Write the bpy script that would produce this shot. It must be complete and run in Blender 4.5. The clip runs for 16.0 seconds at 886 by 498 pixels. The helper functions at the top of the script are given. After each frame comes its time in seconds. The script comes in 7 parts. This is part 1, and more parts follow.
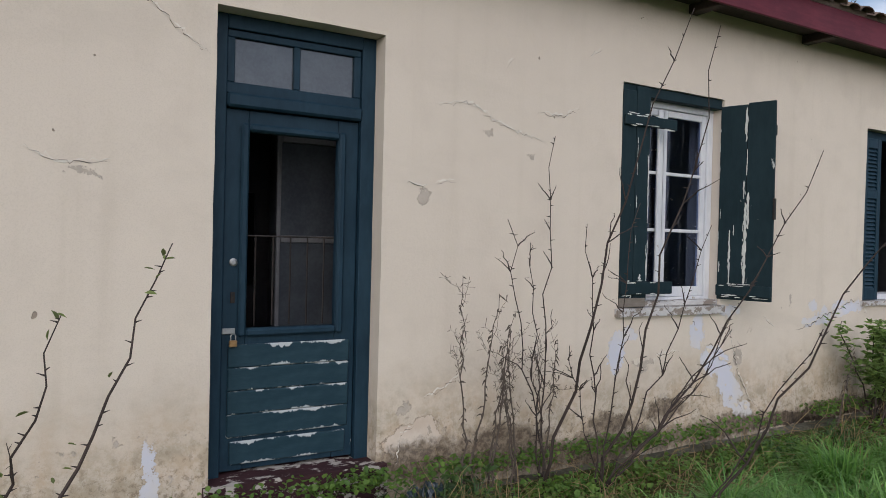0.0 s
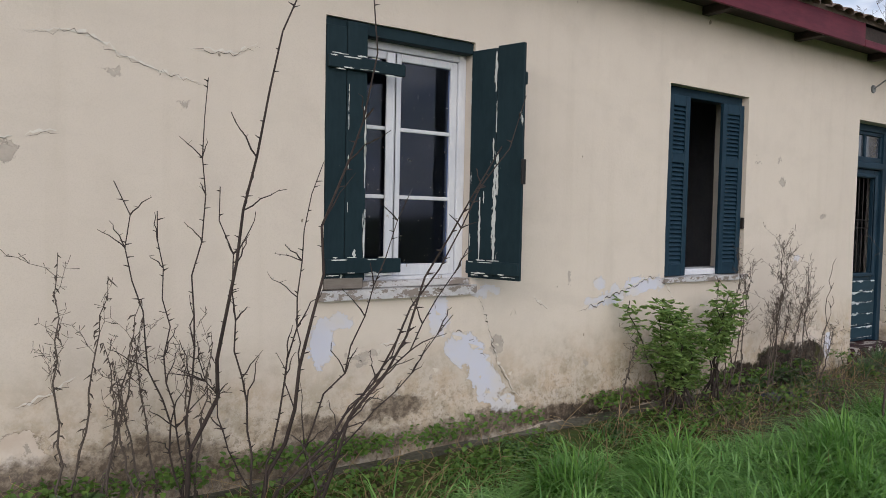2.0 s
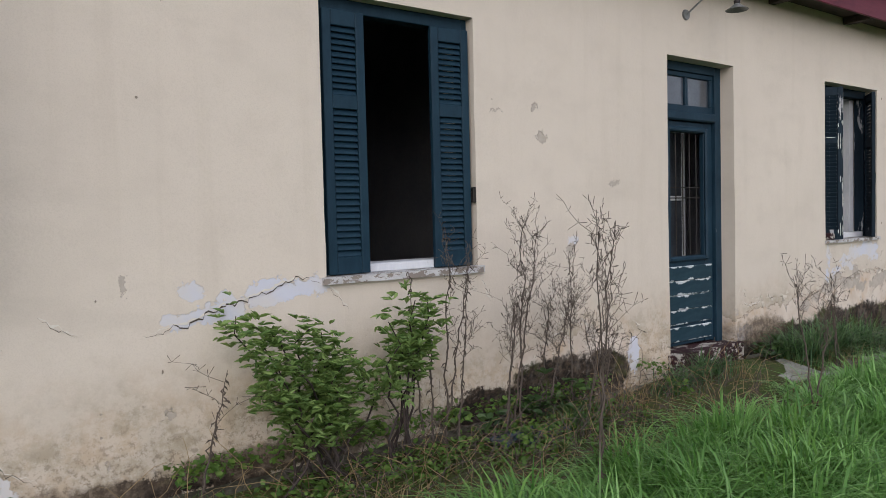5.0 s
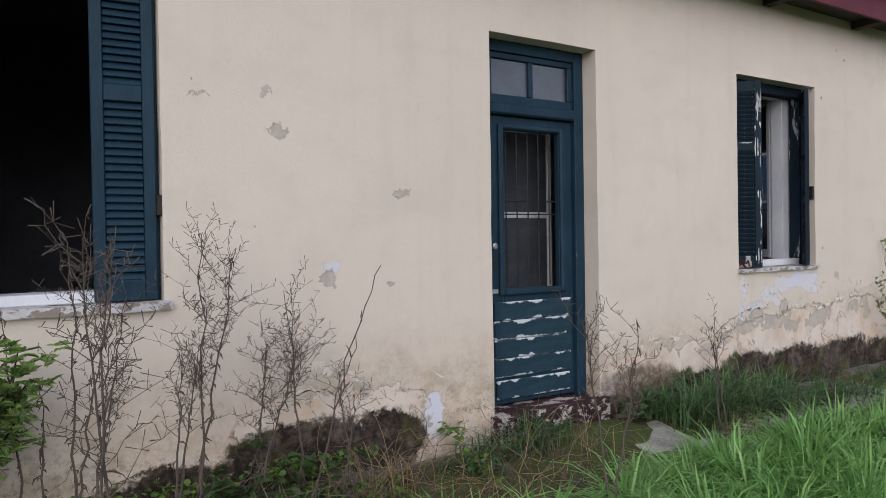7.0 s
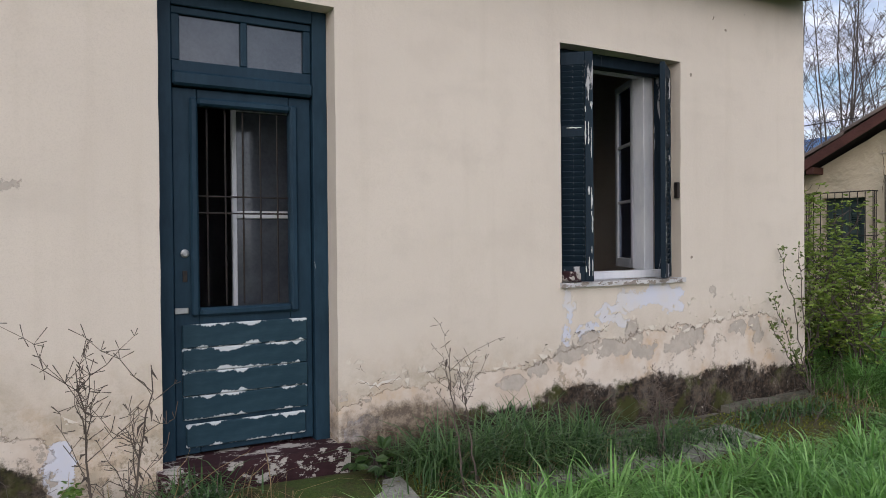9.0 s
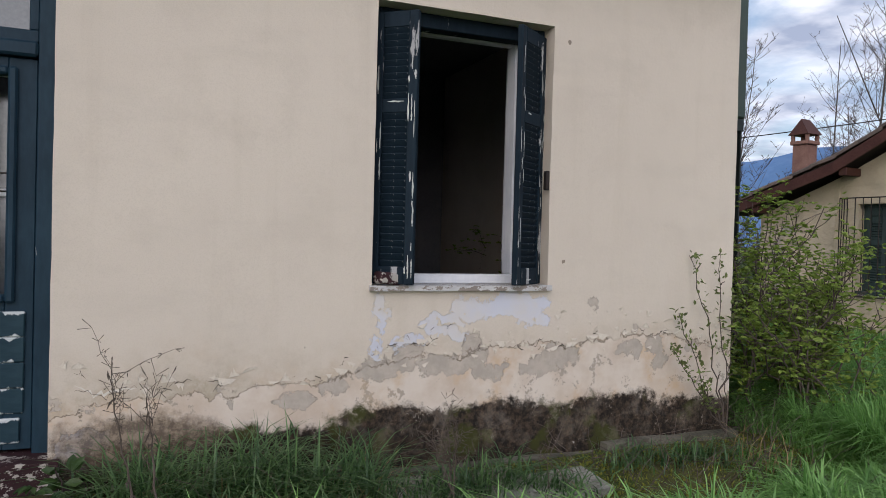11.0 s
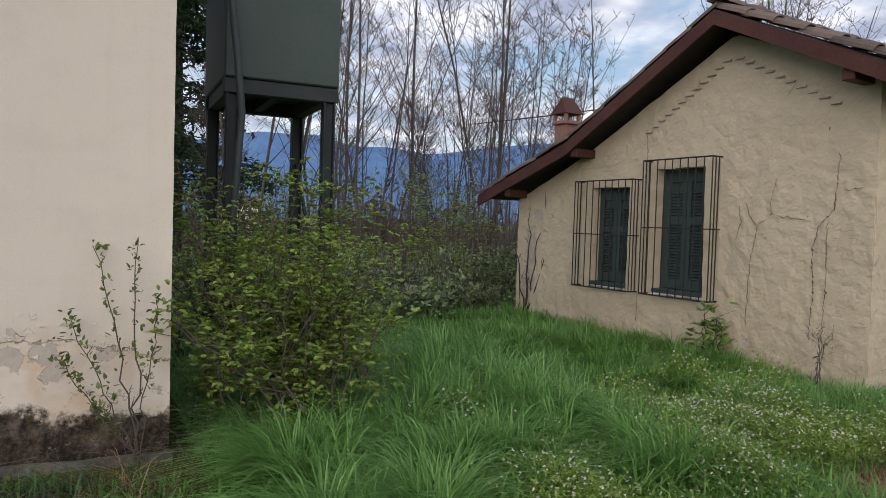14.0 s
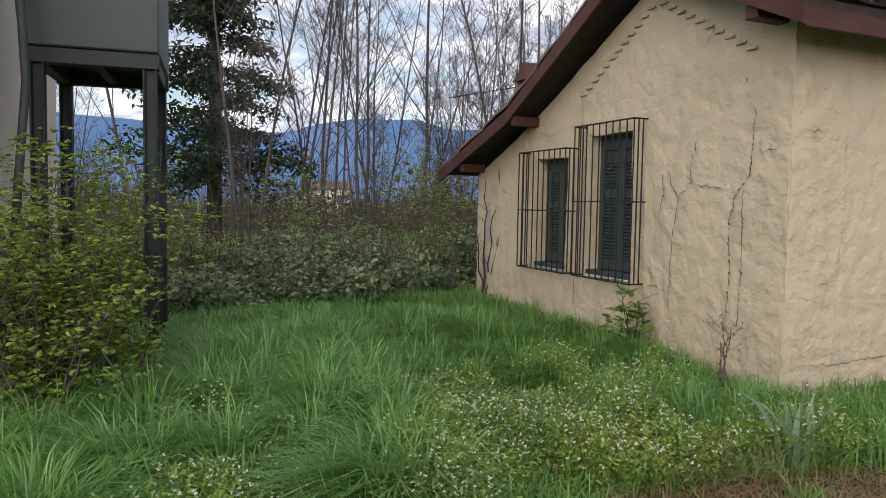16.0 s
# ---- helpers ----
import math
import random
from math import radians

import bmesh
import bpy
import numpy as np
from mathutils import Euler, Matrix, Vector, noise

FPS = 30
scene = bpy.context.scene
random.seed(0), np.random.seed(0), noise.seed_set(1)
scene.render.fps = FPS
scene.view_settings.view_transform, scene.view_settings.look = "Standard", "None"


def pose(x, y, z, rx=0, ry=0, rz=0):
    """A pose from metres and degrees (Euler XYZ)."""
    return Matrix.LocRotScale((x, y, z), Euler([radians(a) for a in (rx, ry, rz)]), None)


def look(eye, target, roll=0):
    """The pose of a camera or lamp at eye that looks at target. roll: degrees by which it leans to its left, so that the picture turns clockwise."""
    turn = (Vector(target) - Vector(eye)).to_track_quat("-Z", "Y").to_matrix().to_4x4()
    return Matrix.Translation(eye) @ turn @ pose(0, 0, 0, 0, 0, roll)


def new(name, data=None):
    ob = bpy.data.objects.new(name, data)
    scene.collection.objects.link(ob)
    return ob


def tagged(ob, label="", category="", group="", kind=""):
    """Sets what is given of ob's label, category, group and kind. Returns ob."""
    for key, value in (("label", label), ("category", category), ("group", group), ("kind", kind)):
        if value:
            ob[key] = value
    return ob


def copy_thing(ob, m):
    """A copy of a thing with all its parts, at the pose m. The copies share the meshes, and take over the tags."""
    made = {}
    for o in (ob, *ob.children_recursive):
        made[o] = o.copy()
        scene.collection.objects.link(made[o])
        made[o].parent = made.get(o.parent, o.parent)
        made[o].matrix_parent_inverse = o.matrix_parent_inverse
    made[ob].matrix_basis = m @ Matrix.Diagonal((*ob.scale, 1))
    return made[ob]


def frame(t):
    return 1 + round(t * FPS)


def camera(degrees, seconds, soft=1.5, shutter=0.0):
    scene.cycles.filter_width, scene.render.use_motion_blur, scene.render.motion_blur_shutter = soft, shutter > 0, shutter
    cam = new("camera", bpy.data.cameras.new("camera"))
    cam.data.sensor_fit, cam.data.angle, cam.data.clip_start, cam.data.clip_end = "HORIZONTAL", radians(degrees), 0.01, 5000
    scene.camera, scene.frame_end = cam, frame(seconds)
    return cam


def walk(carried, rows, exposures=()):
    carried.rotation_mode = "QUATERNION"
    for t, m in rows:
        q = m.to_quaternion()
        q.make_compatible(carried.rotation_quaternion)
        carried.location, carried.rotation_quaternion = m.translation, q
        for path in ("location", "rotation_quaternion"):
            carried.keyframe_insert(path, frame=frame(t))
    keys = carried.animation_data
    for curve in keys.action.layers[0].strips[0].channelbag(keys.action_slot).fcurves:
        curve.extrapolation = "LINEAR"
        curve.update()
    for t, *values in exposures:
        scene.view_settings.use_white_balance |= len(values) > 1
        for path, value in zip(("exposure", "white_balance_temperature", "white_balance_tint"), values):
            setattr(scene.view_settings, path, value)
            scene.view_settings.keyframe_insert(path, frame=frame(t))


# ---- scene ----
cam = camera(63.0, 16.0, soft=0.5)
PATH = [
    (0, (0.031, -3.772, 1.594), (1.051, -2.051, 1.576), 1.4),
    (0.5, (0.485, -3.857, 1.624), (1.536, -2.155, 1.594), 1.5),
    (1, (0.948, -3.865, 1.615), (2.05, -2.196, 1.584), 1.7),
    (1.5, (1.441, -3.895, 1.605), (2.56, -2.238, 1.564), 1.1),
    (2, (1.912, -3.901, 1.601), (3.037, -2.25, 1.515), 1.2),
    (2.5, (2.426, -3.845, 1.607), (3.652, -2.268, 1.506), 0.7),
    (3, (2.919, -3.844, 1.628), (4.152, -2.272, 1.515), 0.8),
    (3.2, (3.093, -3.844, 1.635), (4.313, -2.263, 1.522), 0.8),
    (5.3, (5.306, -3.685, 1.454), (6.474, -2.064, 1.375), -1.6),
    (5.5, (5.545, -3.696, 1.466), (6.741, -2.095, 1.387), -1.7),
    (6, (6.065, -3.645, 1.455), (7.272, -2.052, 1.389), -1.2),
    (6.5, (6.613, -3.637, 1.439), (7.813, -2.037, 1.414), -1.0),
    (7, (7.118, -3.679, 1.427), (8.205, -2.0, 1.398), -0.9),
    (7.5, (7.645, -3.643, 1.414), (8.709, -1.951, 1.367), -0.4),
    (8, (8.207, -3.702, 1.429), (9.243, -1.993, 1.368), -0.6),
    (8.5, (8.73, -3.72, 1.407), (9.752, -2.002, 1.348), -1.0),
    (9, (9.304, -3.804, 1.424), (10.299, -2.069, 1.402), -0.5),
    (9.2, (9.532, -3.829, 1.436), (10.513, -2.086, 1.416), -0.3),
    (11.3, (11.587, -3.969, 1.406), (12.292, -2.098, 1.361), 0.8),
    (11.5, (11.848, -4.065, 1.446), (12.529, -2.185, 1.389), 0.3),
    (12, (12.356, -4.134, 1.454), (13.044, -2.257, 1.406), 0.1),
    (12.5, (12.908, -4.176, 1.475), (13.643, -2.316, 1.452), -0.3),
    (13, (13.473, -4.314, 1.525), (14.257, -2.475, 1.479), 1.3),
    (13.5, (14.048, -4.372, 1.541), (14.892, -2.56, 1.486), 2.3),
    (14, (14.654, -4.517, 1.528), (15.508, -2.71, 1.457), 1.8),
    (14.5, (15.223, -4.632, 1.517), (16.05, -2.813, 1.422), 2.2),
    (15, (15.792, -4.727, 1.501), (16.611, -2.906, 1.406), 2.7),
    (15.5, (16.33, -4.77, 1.509), (17.069, -2.915, 1.384), 1.1),
    (16, (16.843, -4.715, 1.502), (17.44, -2.81, 1.378), 1.0),
]
EXPO = [(0, -0.06, 6380, 11), (0.5, -0.14, 6400, 11), (1.5, -0.13, 6480, 11), (2, -0.0, 6480, 11), (2.5, -0.02, 6500, 11), (3, -0.1, 6450, 11), (5.5, 0.05, 6300, 12), (6.5, -0.03, 6200, 13), (7.5, 0.19, 6280, 14), (8.5, 0.1, 6330, 13), (9, 0.04, 6350, 13),
        (11.5, -0.1, 6370, 13), (12, -0.17, 6370, 13), (12.5, -0.47, 6390, 13), (13, -0.4, 6400, 13), (14, -0.1, 6600, 12), (15, 0.04, 6700, 11), (15.5, 0.12, 6750, 11), (16, 0.22, 6850, 12)]
walk(cam, [(t, look(eye, target, roll)) for t, eye, target, roll in PATH], EXPO)

# ---- world, sun, exposure ----
scene.view_settings.exposure = 0.0
world = bpy.data.worlds.new("overcast_sky")
scene.world = world
world.use_nodes = True
wt = world.node_tree
wt.nodes.clear()
SUN_EL, SUN_AZ = radians(26), radians(215)
sky = wt.nodes.new("ShaderNodeTexSky")
sky.sky_type = 'NISHITA'
sky.sun_disc = False
sky.sun_elevation = SUN_EL
sky.sun_rotation = SUN_AZ
sky.dust_density = 2.0
tc = wt.nodes.new("ShaderNodeTexCoord")
sep = wt.nodes.new("ShaderNodeSeparateXYZ")
wt.links.new(tc.outputs["Generated"], sep.inputs[0])
# clouds lie on a flat deck: divide the direction by its height
zmax = wt.nodes.new("ShaderNodeMath"); zmax.operation = 'MAXIMUM'; zmax.inputs[1].default_value = 0.0
wt.links.new(sep.outputs[2], zmax.inputs[0])
zadd = wt.nodes.new("ShaderNodeMath"); zadd.operation = 'ADD'; zadd.inputs[1].default_value = 0.13
wt.links.new(zmax.outputs[0], zadd.inputs[0])
comb = wt.nodes.new("ShaderNodeCombineXYZ")
for i in (0, 1):
    dv = wt.nodes.new("ShaderNodeMath"); dv.operation = 'DIVIDE'
    wt.links.new(sep.outputs[i], dv.inputs[0]); wt.links.new(zadd.outputs[0], dv.inputs[1])
    wt.links.new(dv.outputs[0], comb.inputs[i])
cn = wt.nodes.new("ShaderNodeTexNoise")
cn.inputs["Scale"].default_value = 1.5
cn.inputs["Detail"].default_value = 7
cn.inputs["Roughness"].default_value = 0.55
cn.inputs["Distortion"].default_value = 0.35
wt.links.new(comb.outputs[0], cn.inputs["Vector"])
cr = wt.nodes.new("ShaderNodeValToRGB")
cr.color_ramp.elements[0].position = 0.34; cr.color_ramp.elements[0].color = (0, 0, 0, 1)
cr.color_ramp.elements[1].position = 0.56; cr.color_ramp.elements[1].color = (1, 1, 1, 1)
wt.links.new(cn.outputs["Fac"], cr.inputs[0])
cn2 = wt.nodes.new("ShaderNodeTexNoise")
cn2.inputs["Scale"].default_value = 3.4
cn2.inputs["Detail"].default_value = 5
wt.links.new(comb.outputs[0], cn2.inputs["Vector"])
ccol = wt.nodes.new("ShaderNodeValToRGB")
ccol.color_ramp.elements[0].position = 0.38; ccol.color_ramp.elements[0].color = (3.3, 3.8, 5.0, 1)
ccol.color_ramp.elements[1].position = 0.66; ccol.color_ramp.elements[1].color = (8.8, 9.0, 9.6, 1)
wt.links.new(cn2.outputs["Fac"], ccol.inputs[0])
skym = wt.nodes.new("ShaderNodeMix"); skym.data_type = 'RGBA'
wt.links.new(cr.outputs[0], skym.inputs["Factor"])
wt.links.new(sky.outputs[0], skym.inputs["A"])
wt.links.new(ccol.outputs[0], skym.inputs["B"])
bg = wt.nodes.new("ShaderNodeBackground")
bg.inputs["Strength"].default_value = 0.14
wo = wt.nodes.new("ShaderNodeOutputWorld")
wt.links.new(skym.outputs["Result"], bg.inputs[0])
wt.links.new(bg.outputs[0], wo.inputs[0])
sun_data = bpy.data.lights.new("sun", 'SUN')
sun_data.energy = 1.75
sun_data.angle = radians(75)
sun_data.color = (1.0, 0.97, 0.94)
sun = new("sun", sun_data)
sun.matrix_world = look((-11, -26, 17), (9, 3, 0))


# ---- material helpers ----
class Nodes:
    """Short words for building one node material."""

    def __init__(self, name):
        self.mat = bpy.data.materials.new(name)
        self.mat.use_nodes = True
        self.t = self.mat.node_tree
        self.bsdf = self.t.nodes["Principled BSDF"]
        self.geo = self.t.nodes.new("ShaderNodeTexCoord")
        self.pos = self.geo.outputs["Object"]

    def put(self, socket, value):
        if isinstance(value, bpy.types.NodeSocket):
            self.t.links.new(value, socket)
        elif isinstance(value, (tuple, list)) and len(value) == 3 and socket.type == 'RGBA':
            socket.default_value = (*value, 1)
        else:
            socket.default_value = value

    def math(self, op, a, b=0.0, c=None, clamp=False):
        n = self.t.nodes.new("ShaderNodeMath"); n.operation = op; n.use_clamp = clamp
        self.put(n.inputs[0], a); self.put(n.inputs[1], b)
        if c is not None:
            self.put(n.inputs[2], c)
        return n.outputs[0]

    def vec(self, op, a, b=(0, 0, 0)):
        n = self.t.nodes.new("ShaderNodeVectorMath"); n.operation = op
        self.put(n.inputs[0], a); self.put(n.inputs[1], b)
        return n.outputs["Value"] if op == 'LENGTH' else n.outputs[0]

    def noise(self, scale, detail=4, rough=0.55, vector=None, out="Fac", stretch=None):
        v = self.pos if vector is None else vector
        if stretch:
            v = self.vec('MULTIPLY', v, stretch)
        n = self.t.nodes.new("ShaderNodeTexNoise")
        self.put(n.inputs["Vector"], v)
        n.inputs["Scale"].default_value = scale; n.inputs["Detail"].default_value = detail
        n.inputs["Roughness"].default_value = rough
        return n.outputs[out]

    def step(self, value, lo, hi):
        """0 below lo, 1 above hi."""
        n = self.t.nodes.new("ShaderNodeMapRange"); n.interpolation_type = 'SMOOTHSTEP'
        self.put(n.inputs[0], value); self.put(n.inputs[1], lo); self.put(n.inputs[2], hi)
        return n.outputs[0]

    def mix(self, fac, a, b):
        n = self.t.nodes.new("ShaderNodeMix"); n.data_type = 'RGBA'
        self.put(n.inputs["Factor"], fac); self.put(n.inputs["A"], a); self.put(n.inputs["B"], b)
        return n.outputs["Result"]

    def xyz(self, vector=None):
        n = self.t.nodes.new("ShaderNodeSeparateXYZ")
        self.put(n.inputs[0], self.pos if vector is None else vector)
        return n.outputs

    def rand(self):
        return self.t.nodes.new("ShaderNodeObjectInfo").outputs["Random"]

    def island(self):
        return self.t.nodes.new("ShaderNodeNewGeometry").outputs["Random Per Island"]

    def bump(self, height, strength=0.5, distance=0.01):
        n = self.t.nodes.new("ShaderNodeBump")
        n.inputs["Strength"].default_value = strength; n.inputs["Distance"].default_value = distance
        self.put(n.inputs["Height"], height)
        self.t.links.new(n.outputs[0], self.bsdf.inputs["Normal"])

    def done(self, color, rough=0.8, metal=0.0, spec=None):
        self.put(self.bsdf.inputs["Base Color"], color)
        self.put(self.bsdf.inputs["Roughness"], rough)
        self.put(self.bsdf.inputs["Metallic"], metal)
        if spec is not None:
            self.bsdf.inputs["Specular IOR Level"].default_value = spec
        return self.mat


def plain(name, c1, c2, scale=6.0, fine=60.0, rough=0.8, metal=0.0, bump=0.3, distance=0.004, stretch=None, by="", spec=None):
    """Two colours mixed by noise at two scales, with a fine relief."""
    n = Nodes(name)
    a = n.noise(scale, 5, 0.6, stretch=stretch)
    b = n.noise(fine, 3, 0.6, stretch=stretch)
    f = n.math('ADD', n.math('MULTIPLY', a, 0.65), n.math('MULTIPLY', b, 0.35))
    f = n.step(f, 0.32, 0.68)
    if by:
        r = n.rand() if by == "object" else n.island()
        f = n.math('ADD', n.math('MULTIPLY', f, 0.45), n.math('MULTIPLY', r, 0.55))
    n.bump(n.math('ADD', a, n.math('MULTIPLY', b, 0.6)), bump, distance)
    return n.done(n.mix(f, c1, c2), rough, metal, spec)


def painted_wood(name, c1, c2, chip, amount=0.62, chips=14.0, stretch=(1, 1, 0.25), rough=0.55, edge=None, spread=0.02):
    """Old paint on wood: grain, faded patches, and chips down to pale wood; edge: half height at whose rim the chips gather."""
    n = Nodes(name)
    big = n.noise(2.3, 4, 0.6)
    grain = n.noise(38, 4, 0.65, stretch=stretch)
    col = n.mix(n.step(n.math('ADD', n.math('MULTIPLY', big, 0.6), n.math('MULTIPLY', grain, 0.4)), 0.35, 0.66), c1, c2)
    ch = n.noise(chips, 6, 0.7, stretch=stretch)
    mask = n.step(ch, amount, amount + 0.03)
    if edge:
        z = n.math('ABSOLUTE', n.xyz()[2])
        wob = n.math('MULTIPLY', n.math('SUBTRACT', n.noise(6.5, 5, 0.7, vector=n.vec('ADD', n.vec('MULTIPLY', n.pos, (1, 1, 0.3)), n.off())), 0.47), spread * 7)
        rim = n.step(n.math('ADD', z, wob), edge - 0.004, edge + 0.003)
        mask = n.math('MAXIMUM', mask, rim)
    n.bump(n.math('SUBTRACT', n.math('MULTIPLY', grain, 0.5), mask), 0.45, 0.0025)
    return n.done(n.mix(mask, col, chip), rough, 0.0, 0.22)


def _off(self):
    c = self.t.nodes.new("ShaderNodeCombineXYZ")
    r = self.math('MULTIPLY', self.rand(), 37.0)
    for i in range(3):
        self.put(c.inputs[i], r)
    return c.outputs[0]


Nodes.off = _off


def plaster_wall(name, pale, patches_white, patches_grey, tan_belt, mould_at, grime=1.0, bulge=0.0, wet=1.0, stains=()):
    """Lime-washed plaster: faded wash, peeled islands with torn rims, rising damp, hair cracks and pock marks."""
    n = Nodes(name)
    x, y, z = n.xyz()
    big = n.noise(0.55, 4, 0.5)
    mid = n.noise(3.2, 6, 0.6)
    fine = n.noise(45, 4, 0.6)
    wide = n.noise(9.0, 6, 0.65)
    col = n.mix(n.step(big, 0.3, 0.7), pale[0], pale[1])
    col = n.mix(n.math('MULTIPLY', n.step(mid, 0.45, 0.72), 0.55), col, pale[2])
    grit = n.noise(140, 3, 0.7)
    col = n.mix(n.math('MULTIPLY', n.step(grit, 0.42, 0.70), 0.16), col, (0.36, 0.31, 0.25))
    smear = n.noise(2.1, 5, 0.65, stretch=(0.5, 1, 1.6))
    col = n.mix(n.math('MULTIPLY', n.step(smear, 0.50, 0.70), 0.20), col, (0.47, 0.42, 0.36))
    # vertical run-off streaks under the eave
    run = n.noise(5.0, 4, 0.6, stretch=(1.6, 1.6, 0.07))
    col = n.mix(n.math('MULTIPLY', n.step(run, 0.5, 0.75), 0.12), col, (0.40, 0.34, 0.26))
    # coordinates torn at two scales for the peeled patches
    torn = n.vec('ADD', n.pos, n.vec('MULTIPLY', n.vec('SUBTRACT', n.noise(3.4, 3, 0.5, out="Color"), (0.5, 0.5, 0.5)), (0.15, 0.15, 0.15)))
    torn = n.vec('ADD', torn, n.vec('MULTIPLY', n.vec('SUBTRACT', n.noise(12, 6, 0.72, out="Color"), (0.5, 0.5, 0.5)), (0.20, 0.20, 0.20)))

    def islands(group):
        total = None
        for cx, cz, rx, rz in group:
            d = n.vec('LENGTH', n.vec('MULTIPLY', n.vec('SUBTRACT', torn, (cx, 0, cz)), (1 / rx, 0, 1 / rz)))
            total = d if total is None else n.math('MINIMUM', total, d)
        return total if total is not None else 9.0

    # damp zone: height of the tide mark wanders along the wall
    tide = n.math('ADD', n.math('MULTIPLY', n.noise(1.3, 4, 0.6, stretch=(1, 1, 0.3)), 0.55), n.math('MULTIPLY', wide, 0.38))
    up = n.math('SUBTRACT', z, tide)
    damp = n.math('SUBTRACT', 1.0, n.step(up, -0.05, 0.50))
    blot = n.math('ADD', 0.35, n.math('MULTIPLY', n.step(n.noise(7.5, 6, 0.7), 0.40, 0.60), 0.55))
    col = n.mix(n.math('MULTIPLY', n.math('MULTIPLY', damp, blot), wet), col, n.mix(n.step(n.noise(4.2, 5, 0.65), 0.4, 0.6), (0.36, 0.30, 0.22), (0.47, 0.37, 0.27)))
    low = n.math('SUBTRACT', 1.0, n.step(up, -0.22, 0.22))
    col = n.mix(n.math('MULTIPLY', n.math('MULTIPLY', low, n.step(n.noise(26, 6, 0.78), 0.50, 0.60)), n.math('MULTIPLY', wet, 0.65)), col, (0.17, 0.13, 0.09))
    white = n.math('SUBTRACT', 1.0, n.step(islands(patches_white), 0.97, 1.03))
    wcol = n.mix(n.step(mid, 0.35, 0.65), (0.56, 0.57, 0.65), (0.60, 0.57, 0.56))
    col = n.mix(white, col, wcol)
    grey = n.math('SUBTRACT', 1.0, n.step(islands(patches_grey), 0.98, 1.02))
    # scattered peeling just above the damp zone
    scatter = n.math('MULTIPLY', n.step(n.noise(4.6, 6, 0.68), 0.63, 0.645), n.math('SUBTRACT', 1.0, n.step(up, 0.05, 0.33)))
    grey = n.math('MAXIMUM', grey, scatter)
    gcol = n.mix(n.step(wide, 0.35, 0.65), (0.39, 0.345, 0.30), (0.48, 0.42, 0.365))
    # tan scratch coat bared in a torn belt, then black mould and moss at the foot
    belt = islands(tan_belt)
    tan = n.math('SUBTRACT', 1.0, n.step(belt, 0.985, 1.015))
    tcol = n.mix(n.step(mid, 0.35, 0.65), (0.53, 0.435, 0.355), (0.64, 0.565, 0.495))
    tcol = n.mix(n.step(n.noise(7, 6, 0.7), 0.585, 0.61), tcol, (0.38, 0.33, 0.28))
    tcol = n.mix(n.math('MULTIPLY', n.step(n.noise(2.6, 5, 0.65), 0.50, 0.66), 0.62), tcol, (0.54, 0.37, 0.22))
    col = n.mix(n.math('MULTIPLY', tan, n.math('SUBTRACT', 1.0, n.math('MULTIPLY', white, 0.75))), col, tcol)
    col = n.mix(grey, col, gcol)
    # Dark line painted along the belt's torn edge, standing in for its shadow.
    rim = n.math('MULTIPLY', n.step(belt, 0.97, 0.995), n.math('SUBTRACT', 1.0, n.step(belt, 1.0, 1.03)))
    col = n.mix(n.math('MULTIPLY', rim, n.math('MULTIPLY', n.step(wide, 0.42, 0.5), 0.8)), col, (0.22, 0.17, 0.13))
    rough_edge = n.math('ADD', islands(mould_at), n.math('MULTIPLY', n.math('SUBTRACT', n.noise(17, 6, 0.72), 0.5), 0.55))
    mould = n.math('SUBTRACT', 1.0, n.step(rough_edge, 0.84, 1.08))
    mould = n.math('MULTIPLY', mould, n.math('ADD', 0.87, n.math('MULTIPLY', n.step(n.noise(5.5, 6, 0.7), 0.36, 0.54), 0.13)))
    mcol = n.mix(n.step(n.noise(24, 5, 0.7), 0.40, 0.68), (0.016, 0.013, 0.011), (0.075, 0.052, 0.036))
    mcol = n.mix(n.step(n.noise(3.5, 4, 0.6), 0.52, 0.62), mcol, (0.045, 0.048, 0.014))
    mcol = n.mix(n.math('MULTIPLY', n.step(n.noise(12, 7, 0.78), 0.60, 0.635), n.step(n.noise(2.1, 3, 0.5), 0.40, 0.62)), mcol, (0.36, 0.34, 0.31))
    col = n.mix(n.math('MULTIPLY', mould, grime), col, mcol)
    # brown stains with soft edges
    if stains:
        soft = n.math('ADD', islands(stains), n.math('MULTIPLY', n.math('SUBTRACT', n.noise(9, 6, 0.72), 0.5), 0.9))
        col = n.mix(n.math('MULTIPLY', n.math('SUBTRACT', 1.0, n.step(soft, 0.52, 1.12)), 0.9), col, n.mix(n.step(n.noise(20, 6, 0.75), 0.42, 0.62), (0.085, 0.062, 0.045), (0.24, 0.19, 0.14)))
    # hair cracks
    v = n.t.nodes.new("ShaderNodeTexVoronoi"); v.feature = 'DISTANCE_TO_EDGE'; v.inputs["Scale"].default_value = 1.15
    n.put(v.inputs["Vector"], n.vec('ADD', torn, n.vec('MULTIPLY', n.noise(8, 5, 0.7, out="Color"), (0.12, 0.12, 0.12))))
    crack = n.math('MULTIPLY', n.math('SUBTRACT', 1.0, n.step(v.outputs["Distance"], 0.0015, 0.005)), n.step(n.noise(2.2, 3, 0.5), 0.68, 0.72))
    pock = n.step(n.noise(13, 2, 0.4, vector=n.vec('MULTIPLY', n.pos, (1, 1, 0.8))), 0.775, 0.79)
    hole = n.math('MAXIMUM', n.math('MULTIPLY', crack, 0.85), n.math('MULTIPLY', pock, 0.8))
    col = n.mix(hole, col, (0.20, 0.16, 0.12))
